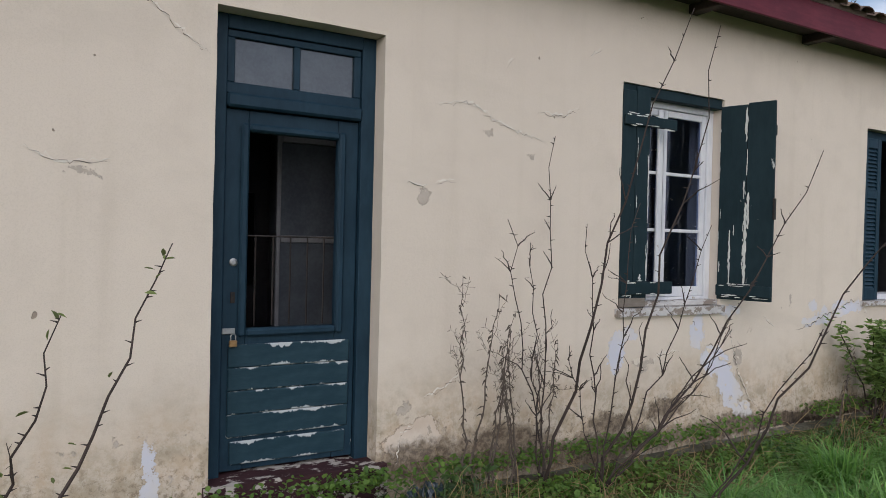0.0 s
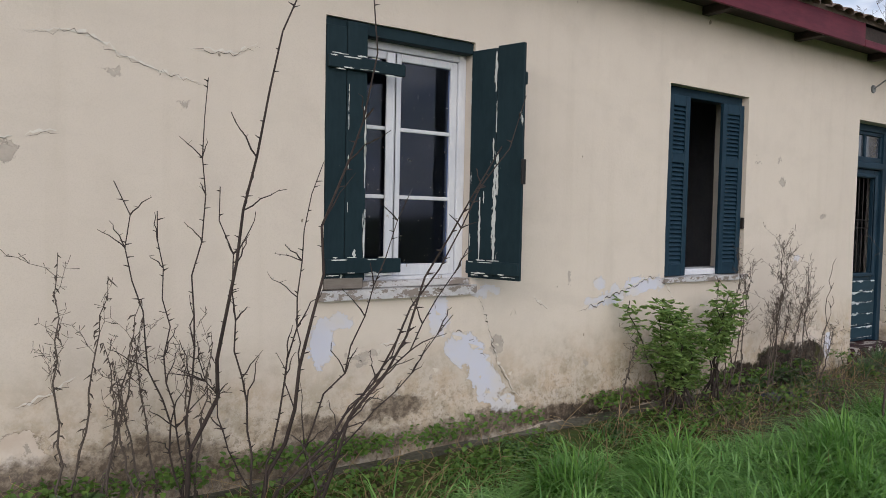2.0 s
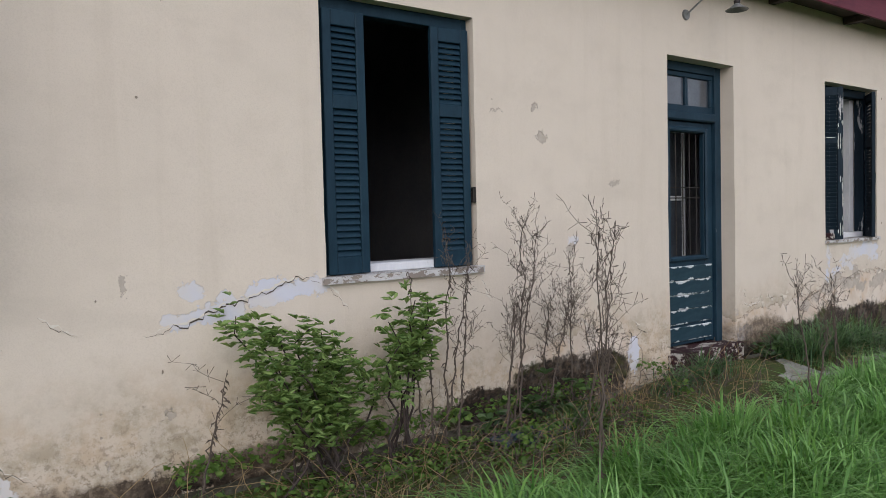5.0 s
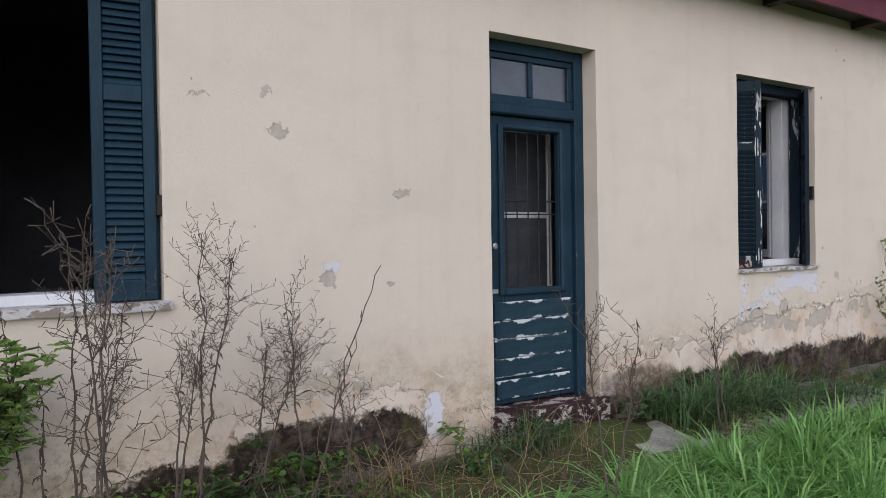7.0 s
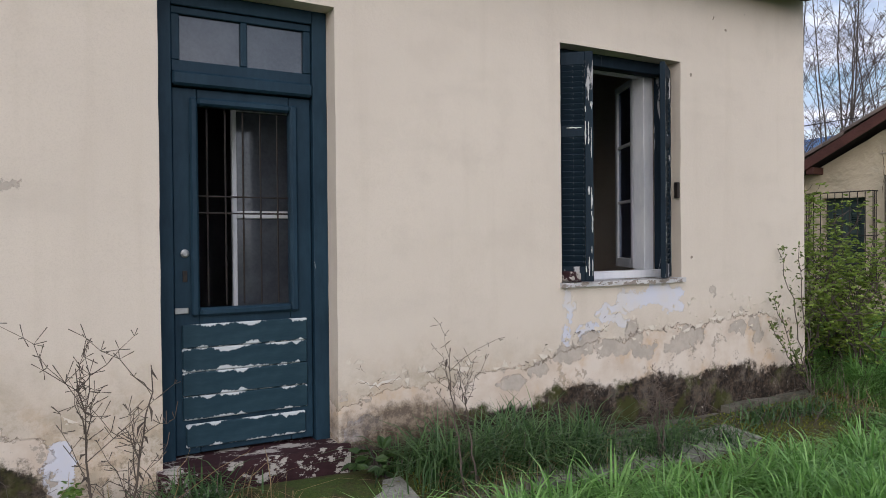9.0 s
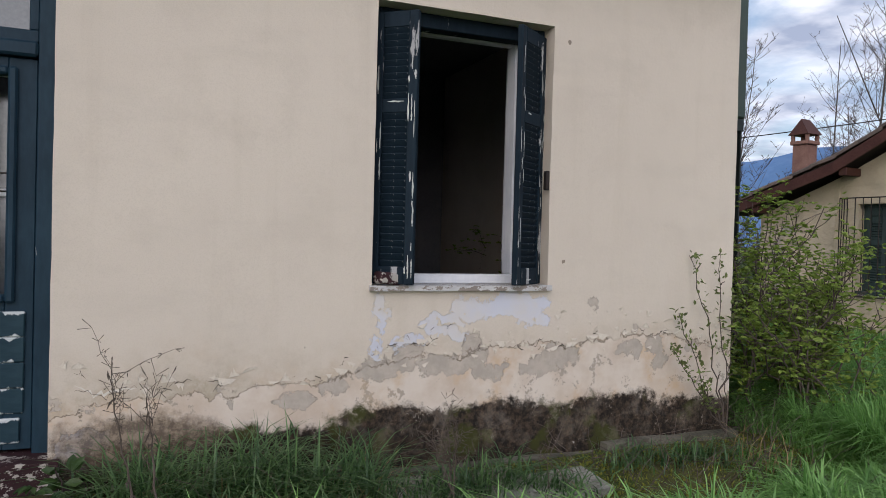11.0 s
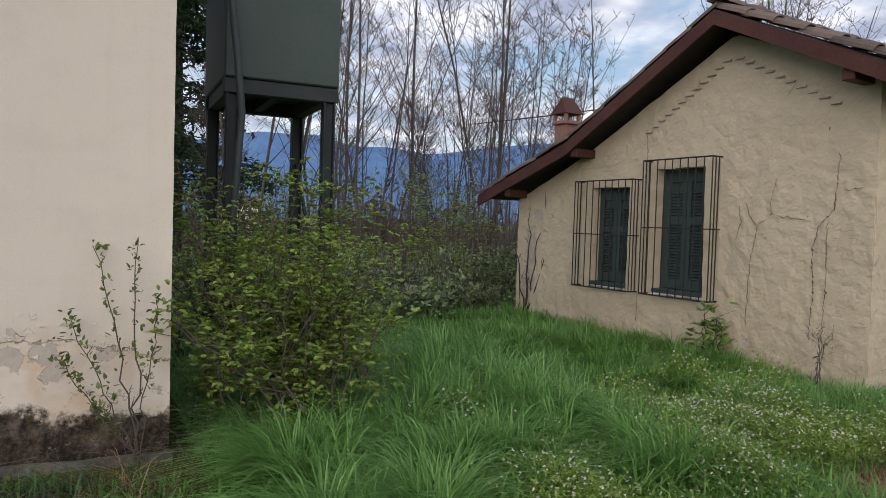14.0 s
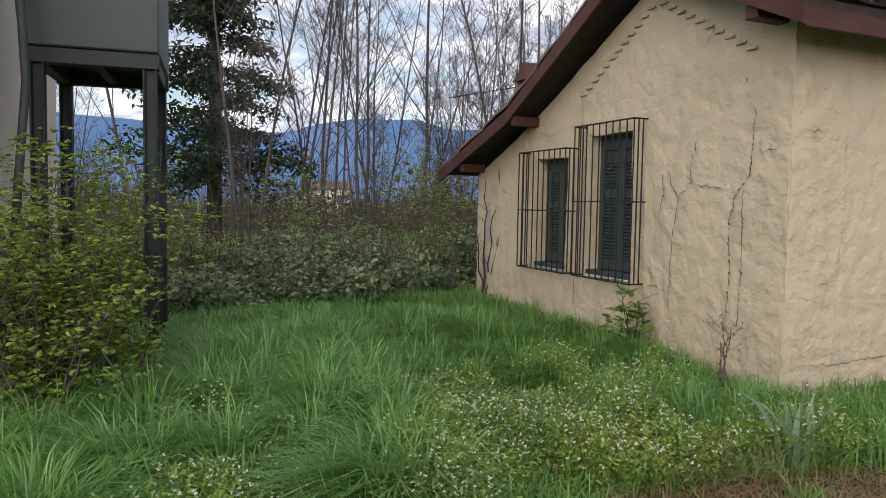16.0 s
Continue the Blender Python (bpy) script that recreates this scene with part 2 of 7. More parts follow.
    h = n.math('ADD', n.math('MULTIPLY', fine, 0.22), n.math('MULTIPLY', wide, 0.25))
    h = n.math('SUBTRACT', h, n.math('MULTIPLY', grey, 0.9))
    h = n.math('SUBTRACT', h, n.math('MULTIPLY', white, 0.35))
    h = n.math('SUBTRACT', h, n.math('MULTIPLY', hole, 1.0))
    h = n.math('SUBTRACT', h, n.math('MULTIPLY', tan, 0.55))
    if bulge:
        h = n.math('ADD', h, n.math('MULTIPLY', n.noise(6.5, 3, 0.5), bulge))
    n.bump(h, 0.8, 0.008)
    return n.done(col, 0.9, 0.0, 0.2)


# ---- materials ----
CREAM = ((0.61, 0.54, 0.468), (0.65, 0.577, 0.50), (0.565, 0.498, 0.43))
M_WALL = plaster_wall(
    "cream_plaster", CREAM,
    [(4.55, 0.95, 0.07, 0.14), (4.76, 0.72, 0.17, 0.12), (4.90, 0.57, 0.10, 0.12), (4.98, 0.43, 0.10, 0.12), (5.12, 0.30, 0.12, 0.07), (4.95, 1.10, 0.12, 0.035), (3.71, 0.84, 0.08, 0.15), (3.8, 0.98, 0.1, 0.05), (6.0, 0.98, 0.12, 0.045), (6.17, 1.03, 0.13, 0.06), (6.45, 1.08, 0.16, 0.065), (6.68, 1.12, 0.11, 0.055), (6.02, 1.14, 0.06, 0.05),
     (12.62, 0.80, 0.10, 0.05), (12.82, 0.91, 0.13, 0.06), (13.0, 1.0, 0.13, 0.07), (13.30, 1.02, 0.26, 0.075), (13.45, 0.93, 0.12, 0.05), (12.45, 1.0, 0.05, 0.11), (12.43, 0.78, 0.04, 0.08), (9.42, 0.38, 0.07, 0.16), (8.75, 1.29, 0.05, 0.035),
     (0.6, 0.48, 0.03, 0.11), (0.62, 0.3, 0.05, 0.08), (10.95, 0.34, 0.12, 0.1), (12.95, 0.86, 0.06, 0.06)],
    [(5.04, 0.74, 0.055, 0.06), (4.01, 0.74, 0.12, 0.028), (4.0, 0.68, 0.06, 0.02), (12.0, 0.52, 0.10, 0.04), (12.19, 0.58, 0.10, 0.05), (12.44, 0.66, 0.13, 0.06), (12.62, 0.72, 0.09, 0.09), (12.85, 0.66, 0.16, 0.06), (13.05, 0.75, 0.09, 0.11), (13.15, 0.62, 0.11, 0.05),
     (13.64, 0.69, 0.15, 0.065), (13.48, 0.62, 0.12, 0.05), (14.15, 0.72, 0.11, 0.05), (14.36, 0.76, 0.08, 0.06), (14.42, 0.65, 0.06, 0.08), (13.88, 1.05, 0.035, 0.018), (13.90, 1.01, 0.014, 0.035), (14.2, 0.85, 0.025, 0.025), (14.7, 0.74, 0.06, 0.03),
     (2.13, 1.88, 0.045, 0.035), (8.47, 2.0, 0.05, 0.04), (8.75, 1.22, 0.04, 0.05), (9.20, 1.69, 0.05, 0.025), (8.80, 0.68, 0.08, 0.025), (8.94, 0.60, 0.05, 0.05), (8.41, 2.2, 0.03, 0.012), (8.09, 2.16, 0.05, 0.01), (9.13, 1.16, 0.018, 0.02),
     (5.73, 1.17, 0.025, 0.05), (2.02, 0.62, 0.05, 0.03), (0.3, 1.88, 0.06, 0.022), (2.93, 2.17, 0.03, 0.012), (2.58, 2.30, 0.05, 0.015)],
    [(12.75, 0.52, 0.60, 0.20), (13.35, 0.52, 0.60, 0.26), (14.3, 0.54, 0.85, 0.27), (12.1, 0.46, 0.55, 0.16), (11.3, 0.40, 0.6, 0.17), (8.8, 0.44, 0.6, 0.15), (2.1, 0.42, 0.2, 0.12)],
    [(12.5, 0.18, 0.55, 0.27), (13.2, 0.18, 0.7, 0.28), (14.0, 0.16, 0.8, 0.28), (14.8, 0.14, 0.6, 0.26), (11.7, 0.16, 0.7, 0.24), (11.1, 0.14, 0.4, 0.20), (8.55, 0.26, 0.45, 0.20), (9.05, 0.27, 0.33, 0.19), (6.1, 0.16, 0.9, 0.08), (7.9, 0.2, 0.4, 0.14)],
    stains=[(2.75, 0.28, 0.50, 0.17), (2.15, 0.27, 0.32, 0.17), (3.70, 0.34, 0.28, 0.075), (4.22, 0.40, 0.28, 0.07), (3.6, 0.18, 1.0, 0.14), (5.0, 0.18, 0.9, 0.10), (0.2, 0.16, 0.7, 0.15), (6.6, 0.2, 0.9, 0.10), (11.2, 0.36, 0.5, 0.14)])
M_HOUSE = plaster_wall("ochre_plaster", ((0.50, 0.42, 0.305), (0.535, 0.455, 0.34), (0.43, 0.37, 0.275)), [(-60, 0, 0.1, 0.1)], [(-4.85, 1.25, 0.12, 0.3), (-4.9, 0.7, 0.14, 0.2), (-4.7, 1.7, 0.1, 0.12)], [(-0.25, 0.02, 0.7, 0.13), (1.2, 0.0, 1.2, 0.12)], [(2.0, 0.0, 6.0, 0.06)], 0.3, 7.5, 0.3)
M_HATCH = plain("dusty_grey_joinery", (0.10, 0.10, 0.115), (0.16, 0.16, 0.175), 6, 50, 0.7)
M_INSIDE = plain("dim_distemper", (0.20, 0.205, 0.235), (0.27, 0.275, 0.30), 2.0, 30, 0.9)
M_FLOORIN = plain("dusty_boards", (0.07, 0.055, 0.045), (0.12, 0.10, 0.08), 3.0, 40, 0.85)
M_BLUE = painted_wood("blue_green_paint", (0.007, 0.024, 0.042), (0.014, 0.039, 0.063), (0.42, 0.44, 0.44), 0.70)
M_PLANK = painted_wood("blue_green_plank_paint", (0.010, 0.031, 0.047), (0.020, 0.048, 0.067), (0.50, 0.53, 0.55), 0.69, stretch=(0.25, 1, 1), edge=0.062)
M_PLANKWORN = painted_wood("blue_green_plank_paint_less_worn", (0.010, 0.031, 0.047), (0.020, 0.048, 0.067), (0.42, 0.45, 0.47), 0.69, stretch=(0.25, 1, 1), edge=0.0655)
M_BOARD = painted_wood("dark_green_board_paint", (0.006, 0.018, 0.024), (0.011, 0.027, 0.035), (0.50, 0.52, 0.50), 0.67, rough=0.7)
M_SHUT = painted_wood("blue_shutter_paint", (0.0055, 0.022, 0.040), (0.011, 0.036, 0.058), (0.40, 0.43, 0.45), 0.71)
M_SHUTOLD = painted_wood("weathered_shutter_paint", (0.003, 0.010, 0.019), (0.008, 0.020, 0.033), (0.36, 0.36, 0.37), 0.605, rough=0.7, chips=10, stretch=(1, 1, 0.2))
M_WHITE = painted_wood("white_window_paint", (0.55, 0.57, 0.62), (0.66, 0.67, 0.70), (0.33, 0.29, 0.24), 0.66)
M_SILL = painted_wood("flaking_sill_paint", (0.42, 0.41, 0.42), (0.58, 0.57, 0.57), (0.24, 0.205, 0.18), 0.51, chips=18, stretch=(0.5, 1, 1))
M_STEP = painted_wood("oxblood_step_paint", (0.026, 0.011, 0.014), (0.048, 0.020, 0.024), (0.40, 0.37, 0.34), 0.53, chips=11, stretch=(0.6, 1, 1), rough=0.7)
M_RED = painted_wood("oxblood_fascia_paint", (0.085, 0.012, 0.024), (0.135, 0.022, 0.036), (0.30, 0.24, 0.22), 0.73, stretch=(0.15, 1, 1))
M_BROWN = painted_wood("red_brown_barge_paint", (0.055, 0.021, 0.017), (0.092, 0.038, 0.030), (0.20, 0.13, 0.10), 0.70, stretch=(1, 0.2, 1))
M_RAW = plain("grey_raw_wood", (0.13, 0.11, 0.095), (0.24, 0.21, 0.18), 5, 50, 0.9, stretch=(0.2, 1, 1))
M_DARKWOOD = plain("dark_rafter_wood", (0.025, 0.017, 0.014), (0.05, 0.034, 0.028), 5, 40, 0.85)
M_TILE = plain("old_clay_tile", (0.05, 0.040, 0.035), (0.19, 0.135, 0.108), 7, 60, 0.9, bump=0.5, by="object")
M_TILES = plain("old_clay_tiles_far", (0.05, 0.040, 0.035), (0.19, 0.135, 0.108), 7, 60, 0.9, bump=0.5, by="island")
M_IRON = plain("black_iron", (0.012, 0.011, 0.012), (0.035, 0.026, 0.022), 9, 80, 0.6, 0.4)
M_GALV = plain("galvanised_metal", (0.30, 0.31, 0.32), (0.42, 0.42, 0.42), 12, 70, 0.45, 0.8)
M_BRASS = plain("brass", (0.32, 0.19, 0.09), (0.42, 0.26, 0.13), 20, 90, 0.4, 0.8)
M_ENAMEL = plain("grey_enamel", (0.10, 0.105, 0.105), (0.19, 0.19, 0.185), 9, 60, 0.4)
M_TANK = plain("green_tank_paint", (0.030, 0.050, 0.042), (0.045, 0.066, 0.056), 1.6, 40, 0.55, 0.0, 0.2)
M_TANKDARK = plain("tank_frame_paint", (0.008, 0.013, 0.013), (0.017, 0.026, 0.026), 3, 50, 0.6)
M_PIPE = plain("pipe_paint", (0.020, 0.030, 0.030), (0.036, 0.050, 0.048), 5, 50, 0.6)
M_CONC = plain("mossy_concrete", (0.045, 0.044, 0.028), (0.18, 0.165, 0.13), 3.4, 40, 0.95, bump=0.6, distance=0.01)
M_SLAB = plain("weathered_concrete", (0.13, 0.125, 0.10), (0.37, 0.36, 0.33), 4.2, 55, 0.95, bump=0.6, distance=0.008)
M_BRICK = plain("chimney_brick", (0.19, 0.095, 0.075), (0.29, 0.165, 0.13), 6, 50, 0.9)
M_RUST = plain("rusty_shutter_green", (0.020, 0.040, 0.040), (0.034, 0.058, 0.055), 4, 50, 0.65)


def glass_material(name, tint, dirt):
    n = Nodes(name)
    n.bsdf.inputs["Transmission Weight"].default_value = 1.0
    n.bsdf.inputs["IOR"].default_value = 1.45
    spots = n.math('MAXIMUM', n.step(n.noise(34, 5, 0.75), 0.655, 0.69), n.step(n.noise(16, 4, 0.7, stretch=(1.6, 1, 0.12)), 0.70, 0.73))
    film = n.math('MULTIPLY', n.step(n.noise(3.0, 4, 0.6), 0.3, 0.8), dirt)
    n.put(n.bsdf.inputs["Alpha"], 1.0)
    n.put(n.bsdf.inputs["Base Color"], n.mix(spots, tint, (0.5, 0.5, 0.5)))
    n.put(n.bsdf.inputs["Roughness"], n.math('ADD', n.math('MULTIPLY', spots, 0.5), film))
    return n.mat


# Deep blue tint stands in for reflected sky; the dust spots lie over it.
M_GLASS = glass_material("dusty_sky_tinted_glass", (0.26, 0.34, 0.55), 0.11)
# Opaque panes: dust and the sky's reflection are both put into the grey.
M_TRANSOM = plain("dusty_sky_grey_glass", (0.045, 0.052, 0.066), (0.075, 0.084, 0.10), 5, 50, 0.12, 0.0, 0.05, spec=1.0)
M_CLEAR = glass_material("clear_window_glass", (0.92, 0.93, 0.93), 0.02)


# ---- mesh helpers ----
def raw_mesh(name, verts, faces, material, smooth=False):
    me = bpy.data.meshes.new(name)
    me.from_pydata([tuple(v) for v in verts], [], [tuple(f) for f in faces])
    me.materials.append(material)
    if smooth:
        me.shade_smooth()
    me.update()
    return me


def thing(name, at=(0, 0, 0), label="", category="", group="", kind="", turn=0.0):
    ob = new(name)
    ob.matrix_basis = pose(*at, 0, 0, turn)
    ob.empty_display_size = 0.1
    return tagged(ob, label, category, group, kind)


def part(name, geo, material, parent=None, label="", at=None, rot=(0, 0, 0), smooth=False):
    """One mesh object from (verts, faces), or from a ready mesh, under a thing or a part."""
    me = geo if isinstance(geo, bpy.types.Mesh) else raw_mesh(name, geo[0], geo[1], material, smooth)
    ob = new(name, me)
    if parent is not None:
        ob.parent = parent
    if at is not None:
        ob.matrix_basis = pose(*at, *rot)
    if label:
        tagged(ob, label)
    return ob


def box(sx, sy, sz, bevel=0.004, at=(0, 0, 0)):
    """A box with chamfered edges, centred on at: 24 corners, 26 faces."""
    hx, hy, hz = sx / 2, sy / 2, sz / 2
    b = min(bevel, hx * 0.9, hy * 0.9, hz * 0.9)
    verts, index = [], {}
    for i in (-1, 1):
        for j in (-1, 1):
            for k in (-1, 1):
                for axis in range(3):
                    p = [i * (hx - b), j * (hy - b), k * (hz - b)]
                    p[axis] = (i * hx, j * hy, k * hz)[axis]
                    index[i, j, k, axis] = len(verts)
                    verts.append((p[0] + at[0], p[1] + at[1], p[2] + at[2]))
    faces = []
    s = (-1, 1)
    for i in s:
        f = [index[i, -1, -1, 0], index[i, 1, -1, 0], index[i, 1, 1, 0], index[i, -1, 1, 0]]
        faces.append(f if i > 0 else f[::-1])
        f = [index[-1, i, -1, 1], index[-1, i, 1, 1], index[1, i, 1, 1], index[1, i, -1, 1]]
        faces.append(f if i > 0 else f[::-1])
        f = [index[-1, -1, i, 2], index[1, -1, i, 2], index[1, 1, i, 2], index[-1, 1, i, 2]]
        faces.append(f if i > 0 else f[::-1])
    for i in s:
        for j in s:
            f = [index[i, j, -1, 0], index[i, j, -1, 1], index[i, j, 1, 1], index[i, j, 1, 0]]
            faces.append(f if i * j > 0 else f[::-1])
            f = [index[i, -1, j, 2], index[i, -1, j, 0], index[i, 1, j, 0], index[i, 1, j, 2]]
            faces.append(f if i * j > 0 else f[::-1])
            f = [index[-1, i, j, 1], index[-1, i, j, 2], index[1, i, j, 2], index[1, i, j, 1]]
            faces.append(f if i * j > 0 else f[::-1])
            for k in s:
                f = [index[i, j, k, 0], index[i, j, k, 1], index[i, j, k, 2]]
                faces.append(f if i * j * k > 0 else f[::-1])
    return verts, faces


def span(x0, x1, y0, y1, z0, z1, bevel=0.004):
    return box(x1 - x0, y1 - y0, z1 - z0, bevel, ((x0 + x1) / 2, (y0 + y1) / 2, (z0 + z1) / 2))


def join(*geos):
    verts, faces = [], []
    for v, f in geos:
        o = len(verts)
        verts.extend(v)
        faces.extend([[i + o for i in q] for q in f])
    return verts, faces


def tube(points, radii, sides=6):
    """A round bar along points; radii: one number, or one for each point."""
    pts = [Vector(p) for p in points]
    if not isinstance(radii, (list, tuple)):
        radii = [radii] * len(pts)
    verts, faces = [], []
    side = None
    for i, p in enumerate(pts):
        d = (pts[min(i + 1, len(pts) - 1)] - pts[max(i - 1, 0)]).normalized()
        if side is None:
            side = d.orthogonal().normalized()
        else:
            side = (side - d * side.dot(d)).normalized()
        up = d.cross(side)
        for k in range(sides):
            a = 2 * math.pi * k / sides
            verts.append(tuple(p + (side * math.cos(a) + up * math.sin(a)) * radii[i]))
    for i in range(len(pts) - 1):
        for k in range(sides):
            a, b = i * sides + k, i * sides + (k + 1) % sides
            faces.append((a, b, b + sides, a + sides))
    faces.append(tuple(range(sides))[::-1])
    faces.append(tuple(range((len(pts) - 1) * sides, len(pts) * sides)))
    return verts, faces


def lathe(profile, sides=16, at=(0, 0, 0)):
    """Turn (radius, z) pairs round the z axis."""
    verts, faces = [], []
    for r, z in profile:
        for k in range(sides):
            a = 2 * math.pi * k / sides
            verts.append((at[0] + r * math.cos(a), at[1] + r * math.sin(a), at[2] + z))
    for i in range(len(profile) - 1):
        for k in range(sides):
            a, b = i * sides + k, i * sides + (k + 1) % sides
            faces.append((a, b, b + sides, a + sides))
    faces.append(tuple(range(sides))[::-1])
    faces.append(tuple(range((len(profile) - 1) * sides, len(profile) * sides)))
    return verts, faces


def cuts(a, b, step, extra):
    """Grid lines from a to b about step apart, with the extra ones kept exactly."""
    keep = sorted({a, b, *[e for e in extra if a < e < b]})
    out = []
    for lo, hi in zip(keep, keep[1:]):
        k = max(1, round((hi - lo) / step))
        out += [lo + (hi - lo) * i / k for i in range(k)]
    return out + [b]


def wall_mesh(x0, x1, z0, z1, depth, openings, step=0.12, wobble=0.004, top=None, both=True):
    """A wall from y = 0 (its face) to y = depth with openings through it; the face is hand-trowelled, so it waves a little.
    top: a function of x that gives the height of its upper edge."""
    xs = cuts(x0, x1, step, [v for o in openings for v in o[:2]])
    zs = cuts(z0, z1, step, [v for o in openings for v in o[2:]])
    verts, faces, index = [], [], {}

    def solid(i, k):
        if not (0 <= i < len(xs) - 1 and 0 <= k < len(zs) - 1):
            return False
        cx, cz = (xs[i] + xs[i + 1]) / 2, (zs[k] + zs[k + 1]) / 2
        return not any(o[0] < cx < o[1] and o[2] < cz < o[3] for o in openings)

    def corner(i, k, back):
        key = (i, k, back)
        if key not in index:
            x, z = xs[i], zs[k]
            w = 0.0
            if not back:
                w = wobble * (noise.noise((x * 0.9, 3.1, z * 0.9)) * 1.6 + noise.noise((x * 4, 7.7, z * 4)) * 0.7)
            jx = wobble * 0.9 * noise.noise((x * 5, 1.0, z * 5))
            jz = wobble * 0.9 * noise.noise((x * 5, 9.0, z * 5))
            if top:
                h = top(x)
                low = 2.3 if h > 2.45 else z0
                z = z if z <= low else low + (z - low) * (h - low) / (z1 - low)
            index[key] = len(verts)
            verts.append((x + jx, (depth if back else w), z + jz))
        return index[key]

    for i in range(len(xs) - 1):
        for k in range(len(zs) - 1):
            if not solid(i, k):
                continue
            faces.append((corner(i, k, 0), corner(i + 1, k, 0), corner(i + 1, k + 1, 0), corner(i, k + 1, 0)))
            if both:
                faces.append((corner(i, k, 1), corner(i, k + 1, 1), corner(i + 1, k + 1, 1), corner(i + 1, k, 1)))
                for di, dk, a, b in ((-1, 0, (0, 0), (0, 1)), (1, 0, (1, 1), (1, 0)), (0, -1, (1, 0), (0, 0)), (0, 1, (0, 1), (1, 1))):
                    if not solid(i + di, k + dk):
                        p, q = (i + a[0], k + a[1]), (i + b[0], k + b[1])
                        faces.append((corner(*p, 0), corner(*q, 0), corner(*q, 1), corner(*p, 1)))
    return verts, faces


# ---- the station building ----
WEST, EAST, TOP, DEEP, BACK = -4.0, 15.03, 3.45, 0.34, 4.6
DOOR_A = (0.90, 1.85, 0.30, 2.78)
DOOR_B = (9.87, 10.80, 0.28, 2.735)
WIN_A = (3.72, 4.80, 1.15, 2.765)
WIN_B = (6.79, 7.885, 1.14, 2.745)
WIN_C = (12.40, 13.54, 1.13, 2.745)
BACK_WINDOWS = [(1.5, 2.45, 1.05, 2.12), (12.83, 13.85, 1.2, 2.75)]

front = part("wall_front", wall_mesh(WEST, EAST, -0.3, TOP, DEEP, [DOOR_A, DOOR_B, WIN_A, WIN_B, WIN_C]), M_WALL)
tagged(front, "cream plaster wall, peeling and mouldy along its foot", "wall", kind="structure")
side = part("wall_side", span(EAST - 0.34, EAST, 0.346, BACK + 0.3, -0.3, TOP, 0.002), M_WALL)
tagged(side, "cream plastered end wall of the building", "wall", kind="structure")
west = part("wall_west", span(WEST, WEST + 0.3, 0.346, BACK + 0.3, -0.3, TOP, 0.002), M_WALL)
tagged(west, "cream plastered far end wall", "wall", kind="structure")
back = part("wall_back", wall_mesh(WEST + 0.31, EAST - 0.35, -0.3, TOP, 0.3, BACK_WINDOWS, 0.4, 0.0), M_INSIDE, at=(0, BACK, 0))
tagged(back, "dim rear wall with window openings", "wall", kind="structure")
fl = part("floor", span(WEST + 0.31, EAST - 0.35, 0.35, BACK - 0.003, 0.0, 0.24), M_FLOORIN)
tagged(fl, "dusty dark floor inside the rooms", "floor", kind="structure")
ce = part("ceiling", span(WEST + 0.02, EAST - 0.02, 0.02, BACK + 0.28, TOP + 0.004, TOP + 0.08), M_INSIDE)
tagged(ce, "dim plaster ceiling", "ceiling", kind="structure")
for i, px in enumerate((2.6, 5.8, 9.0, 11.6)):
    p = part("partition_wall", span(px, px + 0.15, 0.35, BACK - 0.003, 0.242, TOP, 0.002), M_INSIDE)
    tagged(p, "dim distempered partition between rooms", "wall", kind="structure")

# roof, fascia and eave
SLOPE = 0.42
EAVE_Y, EAVE_Z = -0.30, 3.46
roof = thing("roof", label="low roof of dark old clay tiles", category="roof", kind="structure")
RIDGE_Y = 2.45
RIDGE_Z = EAVE_Z + 0.12 + SLOPE * (RIDGE_Y - EAVE_Y)
for s in (0, 1):
    ya, yb = (EAVE_Y, RIDGE_Y) if s == 0 else (RIDGE_Y, 2 * RIDGE_Y - EAVE_Y)
    za, zb = (EAVE_Z + 0.12, RIDGE_Z) if s == 0 else (RIDGE_Z, EAVE_Z + 0.12)
    v = [(x, y, z + h) for h in (0, 0.05) for x in (WEST - 0.2, EAST + 0.02) for y, z in ((ya, za), (yb, zb))]
    part("roof_slope", (v, [(0, 2, 3, 1), (4, 5, 7, 6), (0, 1, 5, 4), (2, 6, 7, 3), (0, 4, 6, 2), (1, 3, 7, 5)]), M_TILES, roof)
for x0, x1 in ((WEST - 0.2, 9.30), (10.85, EAST + 0.02)):
    fa = part("fascia", span(x0, x1, EAVE_Y, EAVE_Y + 0.025, 3.36, 3.58), M_RED)
    tagged(fa, "oxblood painted fascia board under the eave", "fascia", kind="structure")
fa = part("fascia", span(9.305, 10.845, EAVE_Y, EAVE_Y + 0.025, 3.36, 3.43), M_RED)
tagged(fa, "lower strip of oxblood fascia left where the board is broken", "fascia", kind="structure")
fa = part("fascia", span(9.305, 10.845, EAVE_Y + 0.016, EAVE_Y + 0.036, 3.432, 3.56), M_DARKWOOD)
tagged(fa, "rotten stretch of fascia, paint gone", "fascia", kind="structure")
so = part("soffit", span(WEST - 0.2, EAST + 0.02, EAVE_Y + 0.028, -0.004, 3.425, 3.44), M_DARKWOOD)
tagged(so, "dark boarded soffit under the eave", "soffit", kind="structure")
raf = box(0.09, 0.27, 0.07, 0.006)
me = raw_mesh("rafter_end", *raf, M_DARKWOOD)
for i in range(13):
    part("rafter_end", me, None, roof, at=(-2.6 + 1.4 * i, -0.14, 3.388))


# ---- doors ----
def glazing_bar(name, x0, x1, z0, z1, parent, y0=-0.012, y1=0.03, m=None):
    return part(name, span(x0, x1, y0, y1, z0, z1, 0.003), m or M_WHITE, parent)


